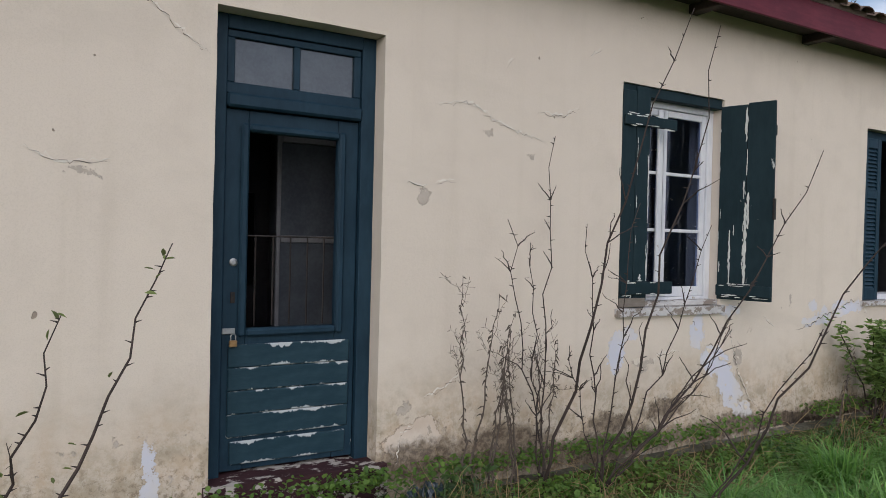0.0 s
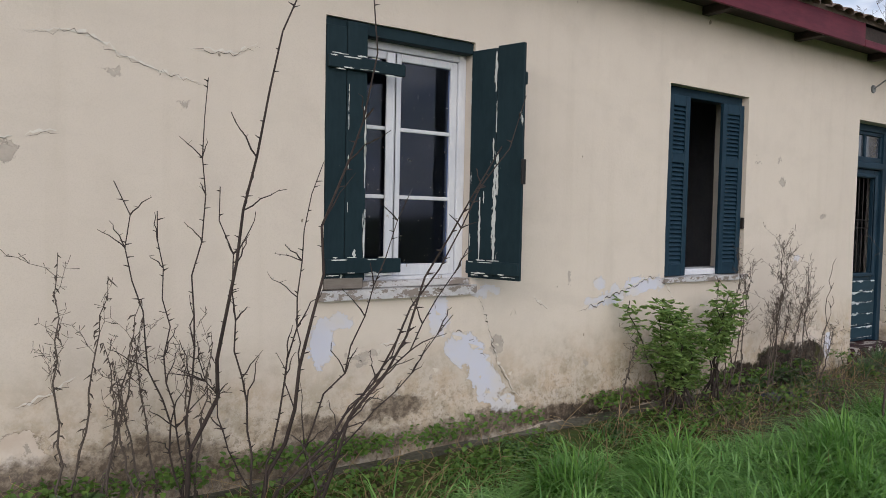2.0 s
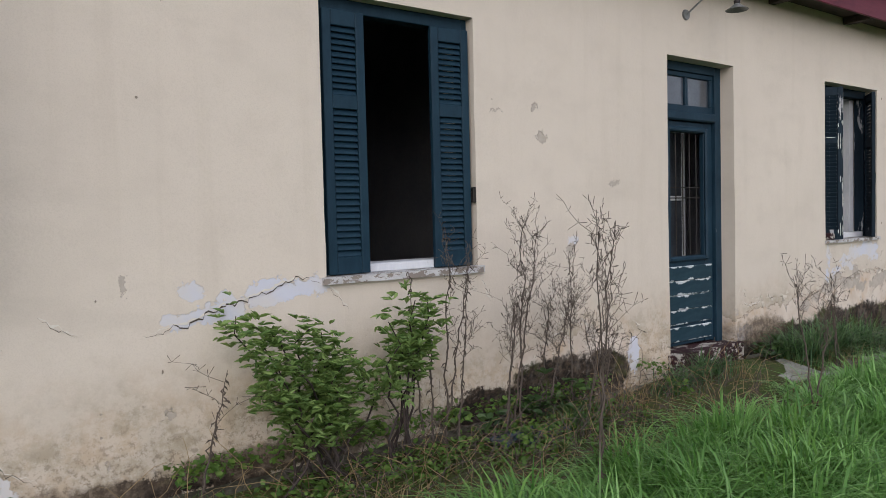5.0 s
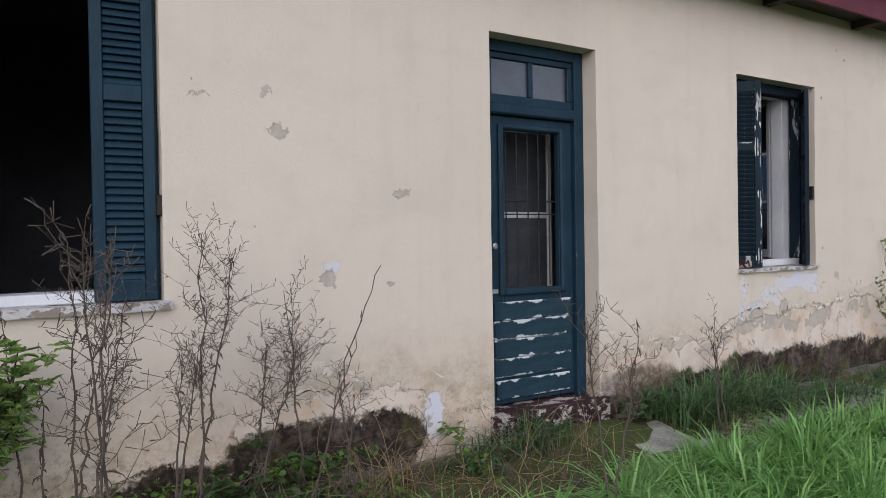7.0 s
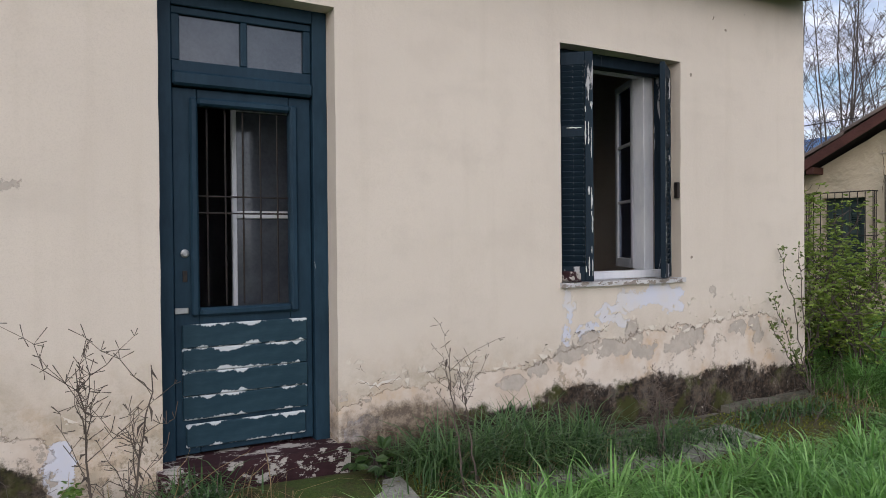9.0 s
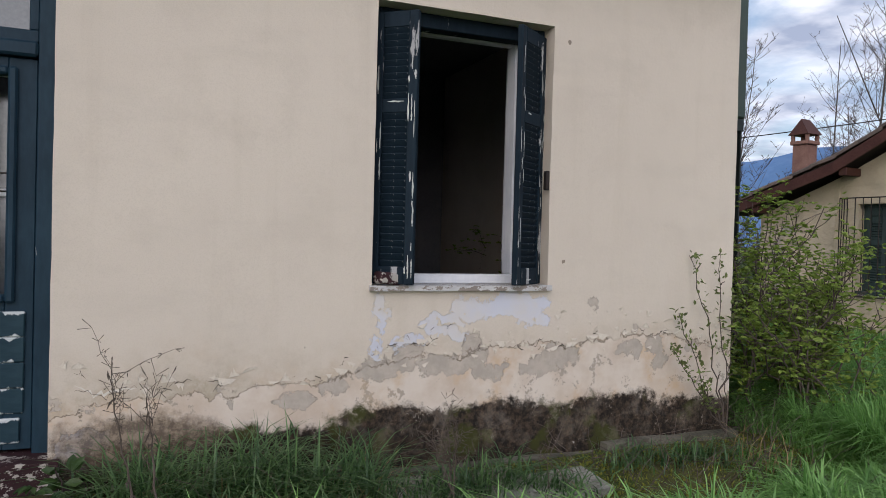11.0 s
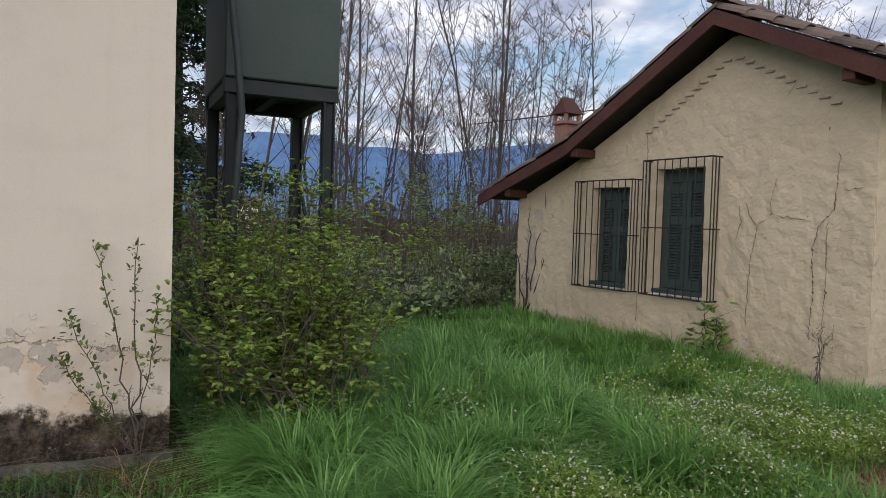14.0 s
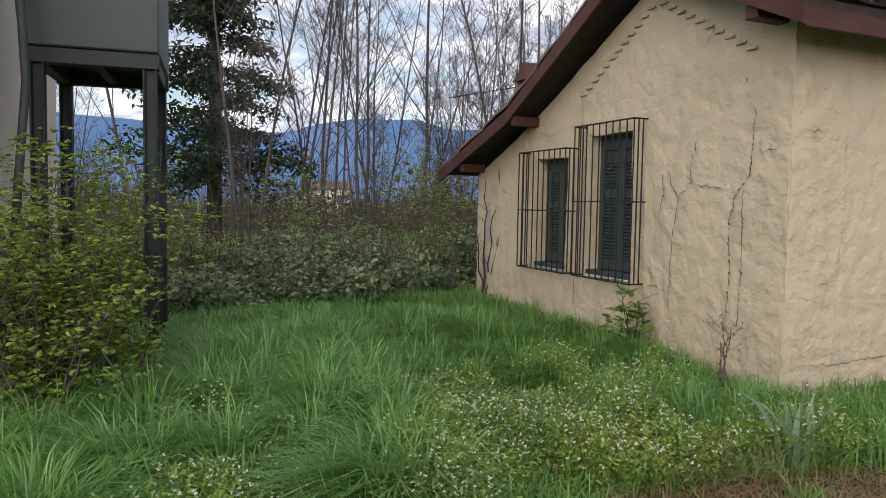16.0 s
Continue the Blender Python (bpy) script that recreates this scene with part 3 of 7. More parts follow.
def old_door(name, opening, y, label, padlock):
    """Panelled door with a transom of two panes, a glazed upper panel behind bars and a boarded lower half."""
    x0, x1, z0, z1 = opening
    w, h = x1 - x0, z1 - z0
    d = thing(name, (x0, y, z0), label, "door", kind="structure")
    bar = z1 - z0 - 0.49
    for nm, g in (("jamb", span(0, 0.085, -0.02, 0.09, 0, h)), ("jamb", span(w - 0.085, w, -0.02, 0.09, 0, h)),
                  ("head", span(0.086, w - 0.086, -0.02, 0.09, h - 0.075, h)), ("transom_bar", span(0.086, w - 0.086, -0.035, 0.08, bar, bar + 0.075, 0.012))):
        part(nm, g, M_BLUE, d)
    light = part("transom_light", join(span(0.087, w - 0.087, 0.0, 0.05, bar + 0.076, bar + 0.135), span(0.087, w - 0.087, 0.0, 0.05, h - 0.115, h - 0.076),
                                       span(0.087, 0.13, 0.0, 0.05, bar + 0.136, h - 0.116), span(w - 0.13, w - 0.087, 0.0, 0.05, bar + 0.136, h - 0.116),
                                       span(w / 2 - 0.018, w / 2 + 0.018, 0.0, 0.05, bar + 0.136, h - 0.116)), M_BLUE, d)
    for a, b in ((0.131, w / 2 - 0.019), (w / 2 + 0.019, w - 0.131)):
        part("pane", span(a, b, 0.022, 0.026, bar + 0.137, h - 0.117, 0.0005), M_TRANSOM, light).visible_shadow = False
    # the leaf: stiles, rails, raised moulding round the glass
    l0, l1, t = 0.09, w - 0.09, bar - 0.006
    g0, g1, gz0, gz1 = 0.215, w - 0.215, 0.80, 1.87
    leaf = part("leaf", join(span(l0, g0, 0.012, 0.055, 0.03, t), span(g1, l1, 0.012, 0.055, 0.03, t),
                             span(g0 + 0.001, g1 - 0.001, 0.012, 0.055, gz1, t), span(g0 + 0.001, g1 - 0.001, 0.012, 0.055, 0.70, gz0),
                             span(g0 + 0.001, g1 - 0.001, 0.020, 0.05, 0.03, 0.699)), M_BLUE, d)
    o = 0.042
    part("moulding", join(span(g0 - o, g0, -0.016, 0.012, gz0 - o, gz1 + o, 0.011), span(g1, g1 + o, -0.016, 0.012, gz0 - o, gz1 + o, 0.011),
                          span(g0, g1, -0.016, 0.012, gz1, gz1 + o, 0.011), span(g0, g1, -0.016, 0.012, gz0 - o, gz0, 0.011)), M_BLUE, leaf)
    # boarded lower half
    n = 5
    for i in range(n):
        zz = 0.085 + i * 0.1265
        hgt = 0.124
        part("board", box(l1 - l0 - 0.07 - (0.03 if i == 0 else 0), 0.022, hgt, 0.006), M_PLANKWORN if padlock else M_PLANK, leaf,
             at=((l0 + l1) / 2, 0.006 + 0.003 * (i % 2), zz + hgt / 2 + (0 if i else -0.02)))
    # wrought bars behind the glass line
    for i in range(5):
        bx = g0 + (g1 - g0) * (i + 0.6) / 5.2
        part("bar", tube([(bx, 0.05, gz0 + 0.01), (bx, 0.05, (gz0 + gz1) / 2 - 0.03 if padlock else gz1 - 0.01)], 0.005, 5), M_IRON, leaf)
    for zz in ((gz0 + gz1) / 2 - 0.03, (gz0 + gz1) / 2 + 0.06)[:1 if padlock else 2]:
        part("cross_bar", tube([(g0, 0.052, zz), (g1, 0.052, zz)], 0.005, 5), M_IRON, leaf)
    part("lock_plate", lathe([(0.0, 0), (0.022, 0), (0.022, 0.006), (0.012, 0.012), (0.0, 0.012)], 14), M_GALV, leaf, "round steel lock cylinder",
         at=(l0 + 0.055, 0.010, 1.16 if padlock else 1.09), rot=(90, 0, 0))
    part("keyhole_plate", span(-0.012, 0.012, -0.004, 0.002, -0.03, 0.03, 0.002), M_IRON, leaf, at=(l0 + 0.055, 0.010, 0.97))
    hasp = part("hasp", span(-0.035, 0.035, -0.008, 0.0, -0.016, 0.016, 0.003), M_GALV, leaf, "galvanised hasp", at=(l0 + 0.035, 0.004, 0.79))
    if padlock:
        lock = part("padlock", box(0.042, 0.018, 0.036, 0.004), M_BRASS, leaf, "brass padlock", at=(l0 + 0.055, -0.022, 0.725))
        part("shackle", tube([(-0.013, 0, 0.016), (-0.013, 0, 0.04), (-0.007, 0, 0.052), (0.007, 0, 0.052), (0.013, 0, 0.04), (0.013, 0, 0.016)], 0.0035, 6), M_GALV, lock)
    return d


old_door("door_1", DOOR_A, 0.14, "blue-green panelled door, padlocked, paint flaking off its boards", True)
old_door("door_2", DOOR_B, 0.15, "blue-green panelled door with barred glass and flaking boards", False)
for o in (DOOR_A, DOOR_B):
    st = part("door_step", wall_mesh(o[0] - 0.03, o[1] + 0.05, 0.0, o[2] + 0.015, 0.31, [], 0.06, 0.008), M_STEP, at=(0, -0.05, 0))
    tagged(st, "worn stone step with flaking oxblood paint", "step", "door steps", "structure")


# ---- windows of the station building ----
def sill(parent, w, z=0.0, over=0.03, m=None, thick=0.055):
    part("sill", wall_mesh(-over, w + over, -thick, 0.006, 0.17, [], 0.07, 0.006), m or M_SILL, parent, "flaking white sill slab", at=(0, -0.035, z))


def casement(name, w, h, parent, at, turn, rows=3, m=None, glass=None):
    """One glazed leaf hung on the edge x = 0, three panes high."""
    m = m or M_WHITE
    s = 0.05
    leaf = part(name, join(span(0, s, 0, 0.04, 0, h), span(w - s, w, 0, 0.04, 0, h), span(s, w - s, 0, 0.04, 0, 0.075), span(s, w - s, 0, 0.04, h - s, h)), m, parent, at=at, rot=(0, 0, turn))
    ph = (h - 0.075 - s) / rows
    for i in range(1, rows):
        part("glazing_bar", span(s, w - s, 0.005, 0.035, 0.075 + ph * i - 0.012, 0.075 + ph * i + 0.012, 0.003), m, leaf)
    for i in range(rows):
        part("pane", span(s, w - s, 0.018, 0.022, 0.075 + ph * i + (0.012 if i else 0), 0.075 + ph * (i + 1) - (0.012 if i < rows - 1 else 0), 0.0005), glass or M_GLASS, leaf).visible_shadow = False
    return leaf


def louvre_leaf(w, h, parent, at, turn, m, slats=34, tilt=58):
    """A louvred shutter leaf hung on the edge x = 0, with a middle rail."""
    s = 0.055
    mid = h * 0.655
    leaf = part("shutter", join(span(0, s, -0.018, 0.018, 0, h), span(w - s, w, -0.018, 0.018, 0, h), span(s, w - s, -0.017, 0.017, 0, 0.10),
                                span(s, w - s, -0.017, 0.017, h - 0.09, h), span(s, w - s, -0.017, 0.017, mid - 0.04, mid + 0.04)), m, parent, at=at, rot=(0, 0, turn))
    me = raw_mesh("slat", *box(w - 2 * s - 0.002, 0.042, 0.008, 0.002), m)
    lo = [(0.10, mid - 0.04), (mid + 0.04, h - 0.09)]
    total = sum(b - a for a, b in lo)
    for a, b in lo:
        k = max(4, round(slats * (b - a) / total))
        for i in range(k):
            part("slat", me, None, leaf, at=(w / 2, 0, a + (b - a) * (i + 0.5) / k), rot=(tilt, 0, 0))
    return leaf


for hx, hy in ((10.36, 0.55), (1.46, 0.72)):
    hatch = thing("window_hatch", (hx, hy, 0.95), "dusty inner casement standing open behind the door glass", "window", kind="structure")
    m = M_WHITE if hx > 5 else M_HATCH
    part("hatch_frame", join(span(0, 0.028, 0, 0.035, 0, 1.3), span(0.46, 0.5, 0, 0.035, 0, 1.3), span(0.029, 0.459, 0, 0.035, 0, 0.05), span(0.029, 0.459, 0, 0.035, 0.62, 0.665), span(0.029, 0.459, 0, 0.035, 1.26, 1.3)), m, hatch)
    for za, zb in ((0.051, 0.619), (0.666, 1.259)):
        part("pane", span(0.029, 0.459, 0.014, 0.02, za, zb, 0.0005), M_TRANSOM, hatch)

# window A: white casements, one board shutter half broken away, the other standing open
x0, x1, z0, z1 = WIN_A
w, h = x1 - x0, z1 - z0
win = thing("window_1", (x0, 0, z0), "white three-pane casement window with dark green board shutters", "window", kind="structure")
sill(win, w)
part("window_frame", join(span(0, 0.06, 0.10, 0.18, 0.008, h), span(w - 0.06, w, 0.10, 0.18, 0.008, h), span(0.061, w - 0.061, 0.10, 0.18, h - 0.12, h - 0.06), span(0.061, w - 0.061, 0.10, 0.18, 0.008, 0.07)), M_WHITE, win)
part("shutter_head", span(0.001, w - 0.001, 0.02, 0.098, h - 0.075, h - 0.001), M_BOARD, win)
part("bottom_board", span(0.0, w, 0.015, 0.098, 0.009, 0.05, 0.006), M_SILL, win)
casement("casement", 0.485, h - 0.195, win, (0.062, 0.115, 0.072), 0)
casement("casement", 0.485, h - 0.195, win, (w - 0.548, 0.115, 0.072), 0)
part("meeting_stile", span(w / 2 - 0.075, w / 2 - 0.02, 0.095, 0.114, 0.08, h - 0.13), M_WHITE, win)
sh = part("shutter", join(span(0.004, 0.135, -0.002, 0.022, 0.035, h - 0.05), span(0.138, 0.272, -0.004, 0.020, 0.06, h - 0.012)), M_BOARD, win, "dark green board shutter, boards missing")
part("batten", span(0.006, 0.525, -0.03, -0.005, h - 0.30, h - 0.225, 0.005), M_BOARD, sh, rot=(0, 0, 0), at=(0, 0, 0.0))
part("batten", span(0.006, 0.515, -0.03, -0.005, 0.105, 0.195, 0.005), M_BOARD, sh)
part("board_stub", span(0.004, 0.26, -0.012, 0.014, 0.012, 0.078, 0.006), M_RAW, sh, "grey bare wood board stub")
# open leaf: hinge at the jamb, swung out past square
op = part("shutter", join(span(0.0, 0.205, -0.012, 0.012, 0.0, h - 0.11), span(0.208, 0.41, -0.014, 0.010, 0.0, h - 0.10)), M_BOARD, win, "dark green board shutter standing open", at=(w - 0.005, 0.02, 0.055), rot=(0, 0, -72))
part("batten", span(0.0, 0.41, -0.040, -0.015, 0.03, 0.115, 0.005), M_BOARD, op)
part("batten", span(0.0, 0.41, 0.013, 0.036, h - 0.36, h - 0.28, 0.005), M_BOARD, op)
part("hinge", span(0.405, 0.42, -0.02, 0.02, 0.62, 0.78, 0.003), M_IRON, op)
chipm = plain("bared_wood", (0.45, 0.47, 0.46), (0.62, 0.63, 0.60), 9, 60, 0.9)


def torn_strip(length, width, seed, y):
    """A long flake scar with a ragged outline, 1 mm proud."""
    rng = random.Random(seed)
    k = max(6, int(length / 0.025))
    left, right = [], []
    for i in range(k + 1):
        t = i / k
        taper = math.sin(math.pi * min(max(t, 0.03), 0.97)) ** 0.4
        left.append((-width * taper * rng.uniform(0.15, 0.6), y, length * t))
        right.append((width * taper * rng.uniform(0.15, 0.6), y, length * t))
    verts = left + right
    return verts, [(i, k + 1 + i, k + 2 + i, i + 1) for i in range(k)]


for i, (cx, cz, ln, wd) in enumerate(((0.205, 0.13, 0.62, 0.035), (0.225, 0.55, 0.28, 0.028), (0.20, 1.22, 0.26, 0.022), (0.21, 0.96, 0.2, 0.012), (0.09, 0.12, 0.42, 0.018), (0.12, 0.5, 0.08, 0.01), (0.19, 0.8, 0.12, 0.015))):
    part("flake_scar", torn_strip(ln, wd, 20 + i, -0.0155 if cx < 0.207 else -0.0165), chipm, op, at=(cx, 0, cz))
for i, (cx, cz, ln, wd) in enumerate(((0.262, 0.62, 0.5, 0.014), (0.262, 0.2, 0.2, 0.016), (0.2, 0.2, 0.05, 0.03))):
    part("flake_scar", torn_strip(ln, wd, 40 + i, -0.0062), chipm, sh, at=(cx, 0, cz))

rgs = random.Random(62)
for leaf, lw, ys in ((op, 0.41, -0.0415), (sh, 0.51, -0.0315)):
    for z0_ in (0.03, 0.115) if leaf is op else (0.105, 0.195, h - 0.30, h - 0.225):
        for k in range(5):
            part("flake_scar", torn_strip(rgs.uniform(0.03, 0.12), rgs.uniform(0.006, 0.013), 70 + k + int(z0_ * 40), ys), chipm, leaf, at=(rgs.uniform(0.0, lw - 0.12), 0, z0_ + (0.006 if k % 2 else -0.008) * (1 if z0_ < 0.11 else -1)), rot=(0, 90, 0))
for k in range(16):
    part("flake_scar", torn_strip(rgs.uniform(0.02, 0.10), rgs.uniform(0.005, 0.011), 90 + k, -0.0155), chipm, op, at=(rgs.choice((0.004, 0.015, 0.19, 0.2)), 0, rgs.uniform(0.15, h - 0.3)))
    part("flake_scar", torn_strip(rgs.uniform(0.02, 0.10), rgs.uniform(0.005, 0.011), 110 + k, -0.0062), chipm, sh, at=(rgs.choice((0.262, 0.268, 0.15, 0.255)), 0, rgs.uniform(0.25, h - 0.4)))

# window B: louvred leaves ajar, no glass left
x0, x1, z0, z1 = WIN_B
w, h = x1 - x0, z1 - z0
win = thing("window_2", (x0, 0, z0), "window with blue louvred shutters, its middle open to a dark room", "window", kind="structure")
sill(win, w, thick=0.036)
part("window_frame", join(span(0, 0.045, 0.07, 0.16, 0.008, h), span(w - 0.045, w, 0.07, 0.16, 0.008, h), span(0.046, w - 0.046, 0.07, 0.16, h - 0.075, h)), M_SHUT, win)
part("inner_sill", span(0.046, w - 0.046, 0.085, 0.30, 0.008, 0.06, 0.005), M_WHITE, win, "white painted inner sill")
louvre_leaf(0.27, h - 0.09, win, (0.035, 0.045, 0.012), 0, M_SHUT)
louvre_leaf(0.28, h - 0.09, win, (w - 0.30, 0.065, 0.012), -4, M_SHUT)
part("latch", span(-0.012, 0.012, -0.03, 0.0, -0.05, 0.05, 0.004), M_IRON, win, at=(w - 0.012, 0.03, 0.47))

# window C: weathered louvred leaves folded half out, a casement inside standing open
x0, x1, z0, z1 = WIN_C
w, h = x1 - x0, z1 - z0
win = thing("window_3", (x0, 0, z0), "window with weathered louvred shutters folded out and white casement ajar", "window", kind="structure")
sill(win, w, over=0.015, thick=0.026)
part("window_frame", join(span(0, 0.05, 0.12, 0.22, 0.008, h), span(w - 0.05, w, 0.12, 0.22, 0.008, h), span(0.051, w - 0.051, 0.12, 0.22, h - 0.085, h)), M_SHUTOLD, win)
part("inner_frame", join(span(0.051, 0.09, 0.225, 0.30, 0.008, h - 0.01), span(w - 0.15, w - 0.051, 0.225, 0.335, 0.008, h - 0.01), span(0.091, w - 0.151, 0.225, 0.30, h - 0.09, h - 0.01)), M_WHITE, win)
part("inner_sill", span(0.051, w - 0.051, 0.125, 0.222, 0.008, 0.065, 0.005), M_WHITE, win, "white painted inner sill")
folded = [louvre_leaf(0.27, h - 0.06, win, (0.025, 0.115, 0.012), -42, M_SHUTOLD, tilt=-62), louvre_leaf(0.34, h - 0.06, win, (w - 0.285, -0.09, 0.012), 36, M_SHUTOLD, tilt=-62)]
rgs = random.Random(63)
for leaf, lw in zip(folded, (0.27, 0.34)):
    for k in range(40):
        cx = rgs.choice((0.006, 0.012, 0.03, 0.05, lw - 0.05, lw - 0.03, lw - 0.012, lw - 0.008))
        part("flake_scar", torn_strip(rgs.uniform(0.03, 0.16), rgs.uniform(0.006, 0.014), 800 + k, -0.0192), chipm, leaf, at=(cx, 0, rgs.uniform(0.02, h - 0.26)))
    for cz in (0.03, h * 0.645):
        part("flake_scar", torn_strip(rgs.uniform(0.05, 0.12), 0.012, int(900 + cz * 50), -0.0192), chipm, leaf, at=(lw * rgs.uniform(0.25, 0.5), 0, cz), rot=(0, 90, 0))
part("latch", span(-0.012, 0.012, -0.04, 0.0, -0.06, 0.06, 0.004), M_IRON, win, at=(w - 0.01, 0.05, 0.66))
casement("casement", 0.44, h - 0.13, win, (w - 0.10, 0.345, 0.07), 64)
part("broken_brick", box(0.14, 0.10, 0.07, 0.012), M_STEP, win, at=(0.10, 0.02, 0.045), rot=(0, 4, 12))

# rear windows, seen through the rooms
for i, o in enumerate(BACK_WINDOWS):
    w, h = o[1] - o[0], o[3] - o[2]
    win = thing("window_rear", (o[0], BACK + 0.08, o[2]), "dark-framed rear window of six panes", "window", kind="structure")
    part("window_frame", join(span(0.001, 0.05, 0, 0.08, 0.001, h - 0.001), span(w - 0.05, w - 0.001, 0, 0.08, 0.001, h - 0.001), span(0.051, w - 0.051, 0, 0.08, h - 0.05, h - 0.001), span(0.051, w - 0.051, 0, 0.08, 0.001, 0.06)), M_BOARD, win)
    casement("casement", w / 2 - 0.052, h - 0.114, win, (0.051, 0.02, 0.061), 0, m=M_BOARD, glass=M_CLEAR)
    casement("casement", w / 2 - 0.052, h - 0.114, win, (w / 2 + 0.001, 0.02, 0.061), 0, m=M_BOARD, glass=M_CLEAR)

# gooseneck lamp over the second door
lamp = thing("wall_lamp", (10.12, 0, 3.08), "old gooseneck wall lamp with a grey enamel shade", "lamp")
part("wall_plate", lathe([(0, 0), (0.045, 0), (0.04, 0.015), (0, 0.015)], 14), M_ENAMEL, lamp, at=(0, 0.0, 0), rot=(90, 0, 0))
neck = [(0, -0.01, 0), (0.02, -0.07, 0.05), (0.05, -0.15, 0.115), (0.10, -0.22, 0.15), (0.17, -0.27, 0.15), (0.225, -0.30, 0.11), (0.245, -0.31, 0.05)]
part("neck", tube(neck, 0.008, 8), M_ENAMEL, lamp)
part("shade", lathe([(0.016, 0.045), (0.024, 0.028), (0.04, 0.012), (0.09, -0.018), (0.088, -0.021), (0.036, 0.006), (0.010, 0.028)], 18), M_ENAMEL, lamp, at=(0.245, -0.31, 0.02))
part("socket", lathe([(0, 0), (0.022, 0), (0.025, 0.05), (0.012, 0.07), (0, 0.07)], 12), M_IRON, lamp, at=(0.245, -0.31, 0.02))

# concrete apron along the foot of the wall
for x0, x1, top in ((WEST, 0.85, 0.085), (1.95, 3.6, 0.09), (3.68, 5.4, 0.085), (5.46, 8.1, 0.095), (8.2, 9.8, 0.11), (10.95, 12.3, 0.13), (12.38, 13.9, 0.115), (13.96, EAST + 0.02, 0.105)):
    ap = part("apron", wall_mesh(x0, x1, -0.2, top, 0.085, [], 0.07, 0.013), M_CONC, at=(0, -0.088, 0), rot=(0, random.uniform(-0.25, 0.25), 0))
    tagged(ap, "mossy broken concrete strip along the wall", "kerb", "kerb lengths", "structure")
rgp = random.Random(44)
for sx, lx, ly in ((10.80, 0.44, 0.38), (11.25, 0.52, 0.46), (11.72, 0.56, 0.34), (12.33, 0.62, 0.44), (12.92, 0.50, 0.42), (13.42, 0.44, 0.30)):
    sl = part("paving_slab", wall_mesh(-lx / 2, lx / 2, -0.05, 0.0, ly, [], 0.07, 0.012), M_SLAB, at=(sx, -0.66 + rgp.uniform(-0.03, 0.03), (0.085 if sx < 10.9 else 0.07) + rgp.uniform(-0.006, 0.006)), rot=((9 if sx < 10.9 else 6) + rgp.uniform(-1, 1), rgp.uniform(-1.5, 1.5), rgp.uniform(-5, 5)))
    tagged(sl, "cracked grey concrete slab before the wall", "slab", "paving slabs", "structure")


# ---- ground ----
def ground_height(x, y):
    h = 0.03 * noise.noise((x * 0.35, y * 0.35, 0)) + 0.02 * noise.noise((x * 1.3, y * 1.3, 4))
    near = math.exp(-((y + 0.20) / 0.42) ** 2) * 1.6 if -4 < x < 15.5 else 0
    h += 0.055 * near
    h += 0.08 * math.exp(-((x - 10.4) / 0.8) ** 2 - ((y + 0.2) / 0.4) ** 2)
    h += 0.10 * math.exp(-((x - 17.3) / 1.6) ** 2 - ((y - 1.2) / 1.8) ** 2)
    h += 0.07 * max(0, min(1, (x - 16) / 5)) * max(0, min(1, (y - 0.3) / 2))
    return h


def earth_material():
    n = Nodes("mossy_earth")
    a = n.noise(0.9, 5, 0.6); b = n.noise(9, 5, 0.65); c = n.noise(60, 3, 0.6)
    col = n.mix(n.step(a, 0.38, 0.62), (0.045, 0.075, 0.018), (0.085, 0.085, 0.030))
    col = n.mix(n.step(b, 0.42, 0.66), col, (0.055, 0.045, 0.024))
    col = n.mix(n.math('MULTIPLY', n.step(c, 0.5, 0.7), 0.5), col, (0.11, 0.13, 0.03))
    col = n.mix(n.step(n.xyz()[1], 8.0, 13.0), col, n.mix(b, (0.075, 0.125, 0.028), (0.13, 0.19, 0.05)))
    n.bump(n.math('ADD', b, n.math('MULTIPLY', c, 0.5)), 0.8, 0.03)
    return n.done(col, 0.95, 0, 0.2)


M_EARTH = earth_material()
xs = [-3000, -800, -200, -60, -20] + [-8 + 0.4 * i for i in range(86)] + [30, 40, 60, 100, 200, 500, 1200, 3500]
ys = [-3000, -800, -200, -60, -20, -12] + [-8 + 0.4 * i for i in range(15)] + [-2 + 0.1 * i for i in range(26)] + [0.8 + 0.4 * i for i in range(39)] + [18, 22, 30, 45, 70, 120, 250, 600, 1500, 3600]
gv = [(x, y, ground_height(x, y)) for y in ys for x in xs]
nx = len(xs)
gf = [(j * nx + i, j * nx + i + 1, (j + 1) * nx + i + 1, (j + 1) * nx + i) for j in range(len(ys) - 1) for i in range(nx - 1)]
gr = part("ground", (gv, gf), M_EARTH, smooth=True)
tagged(gr, "mossy earth with patches of dead grass", "ground", kind="structure")


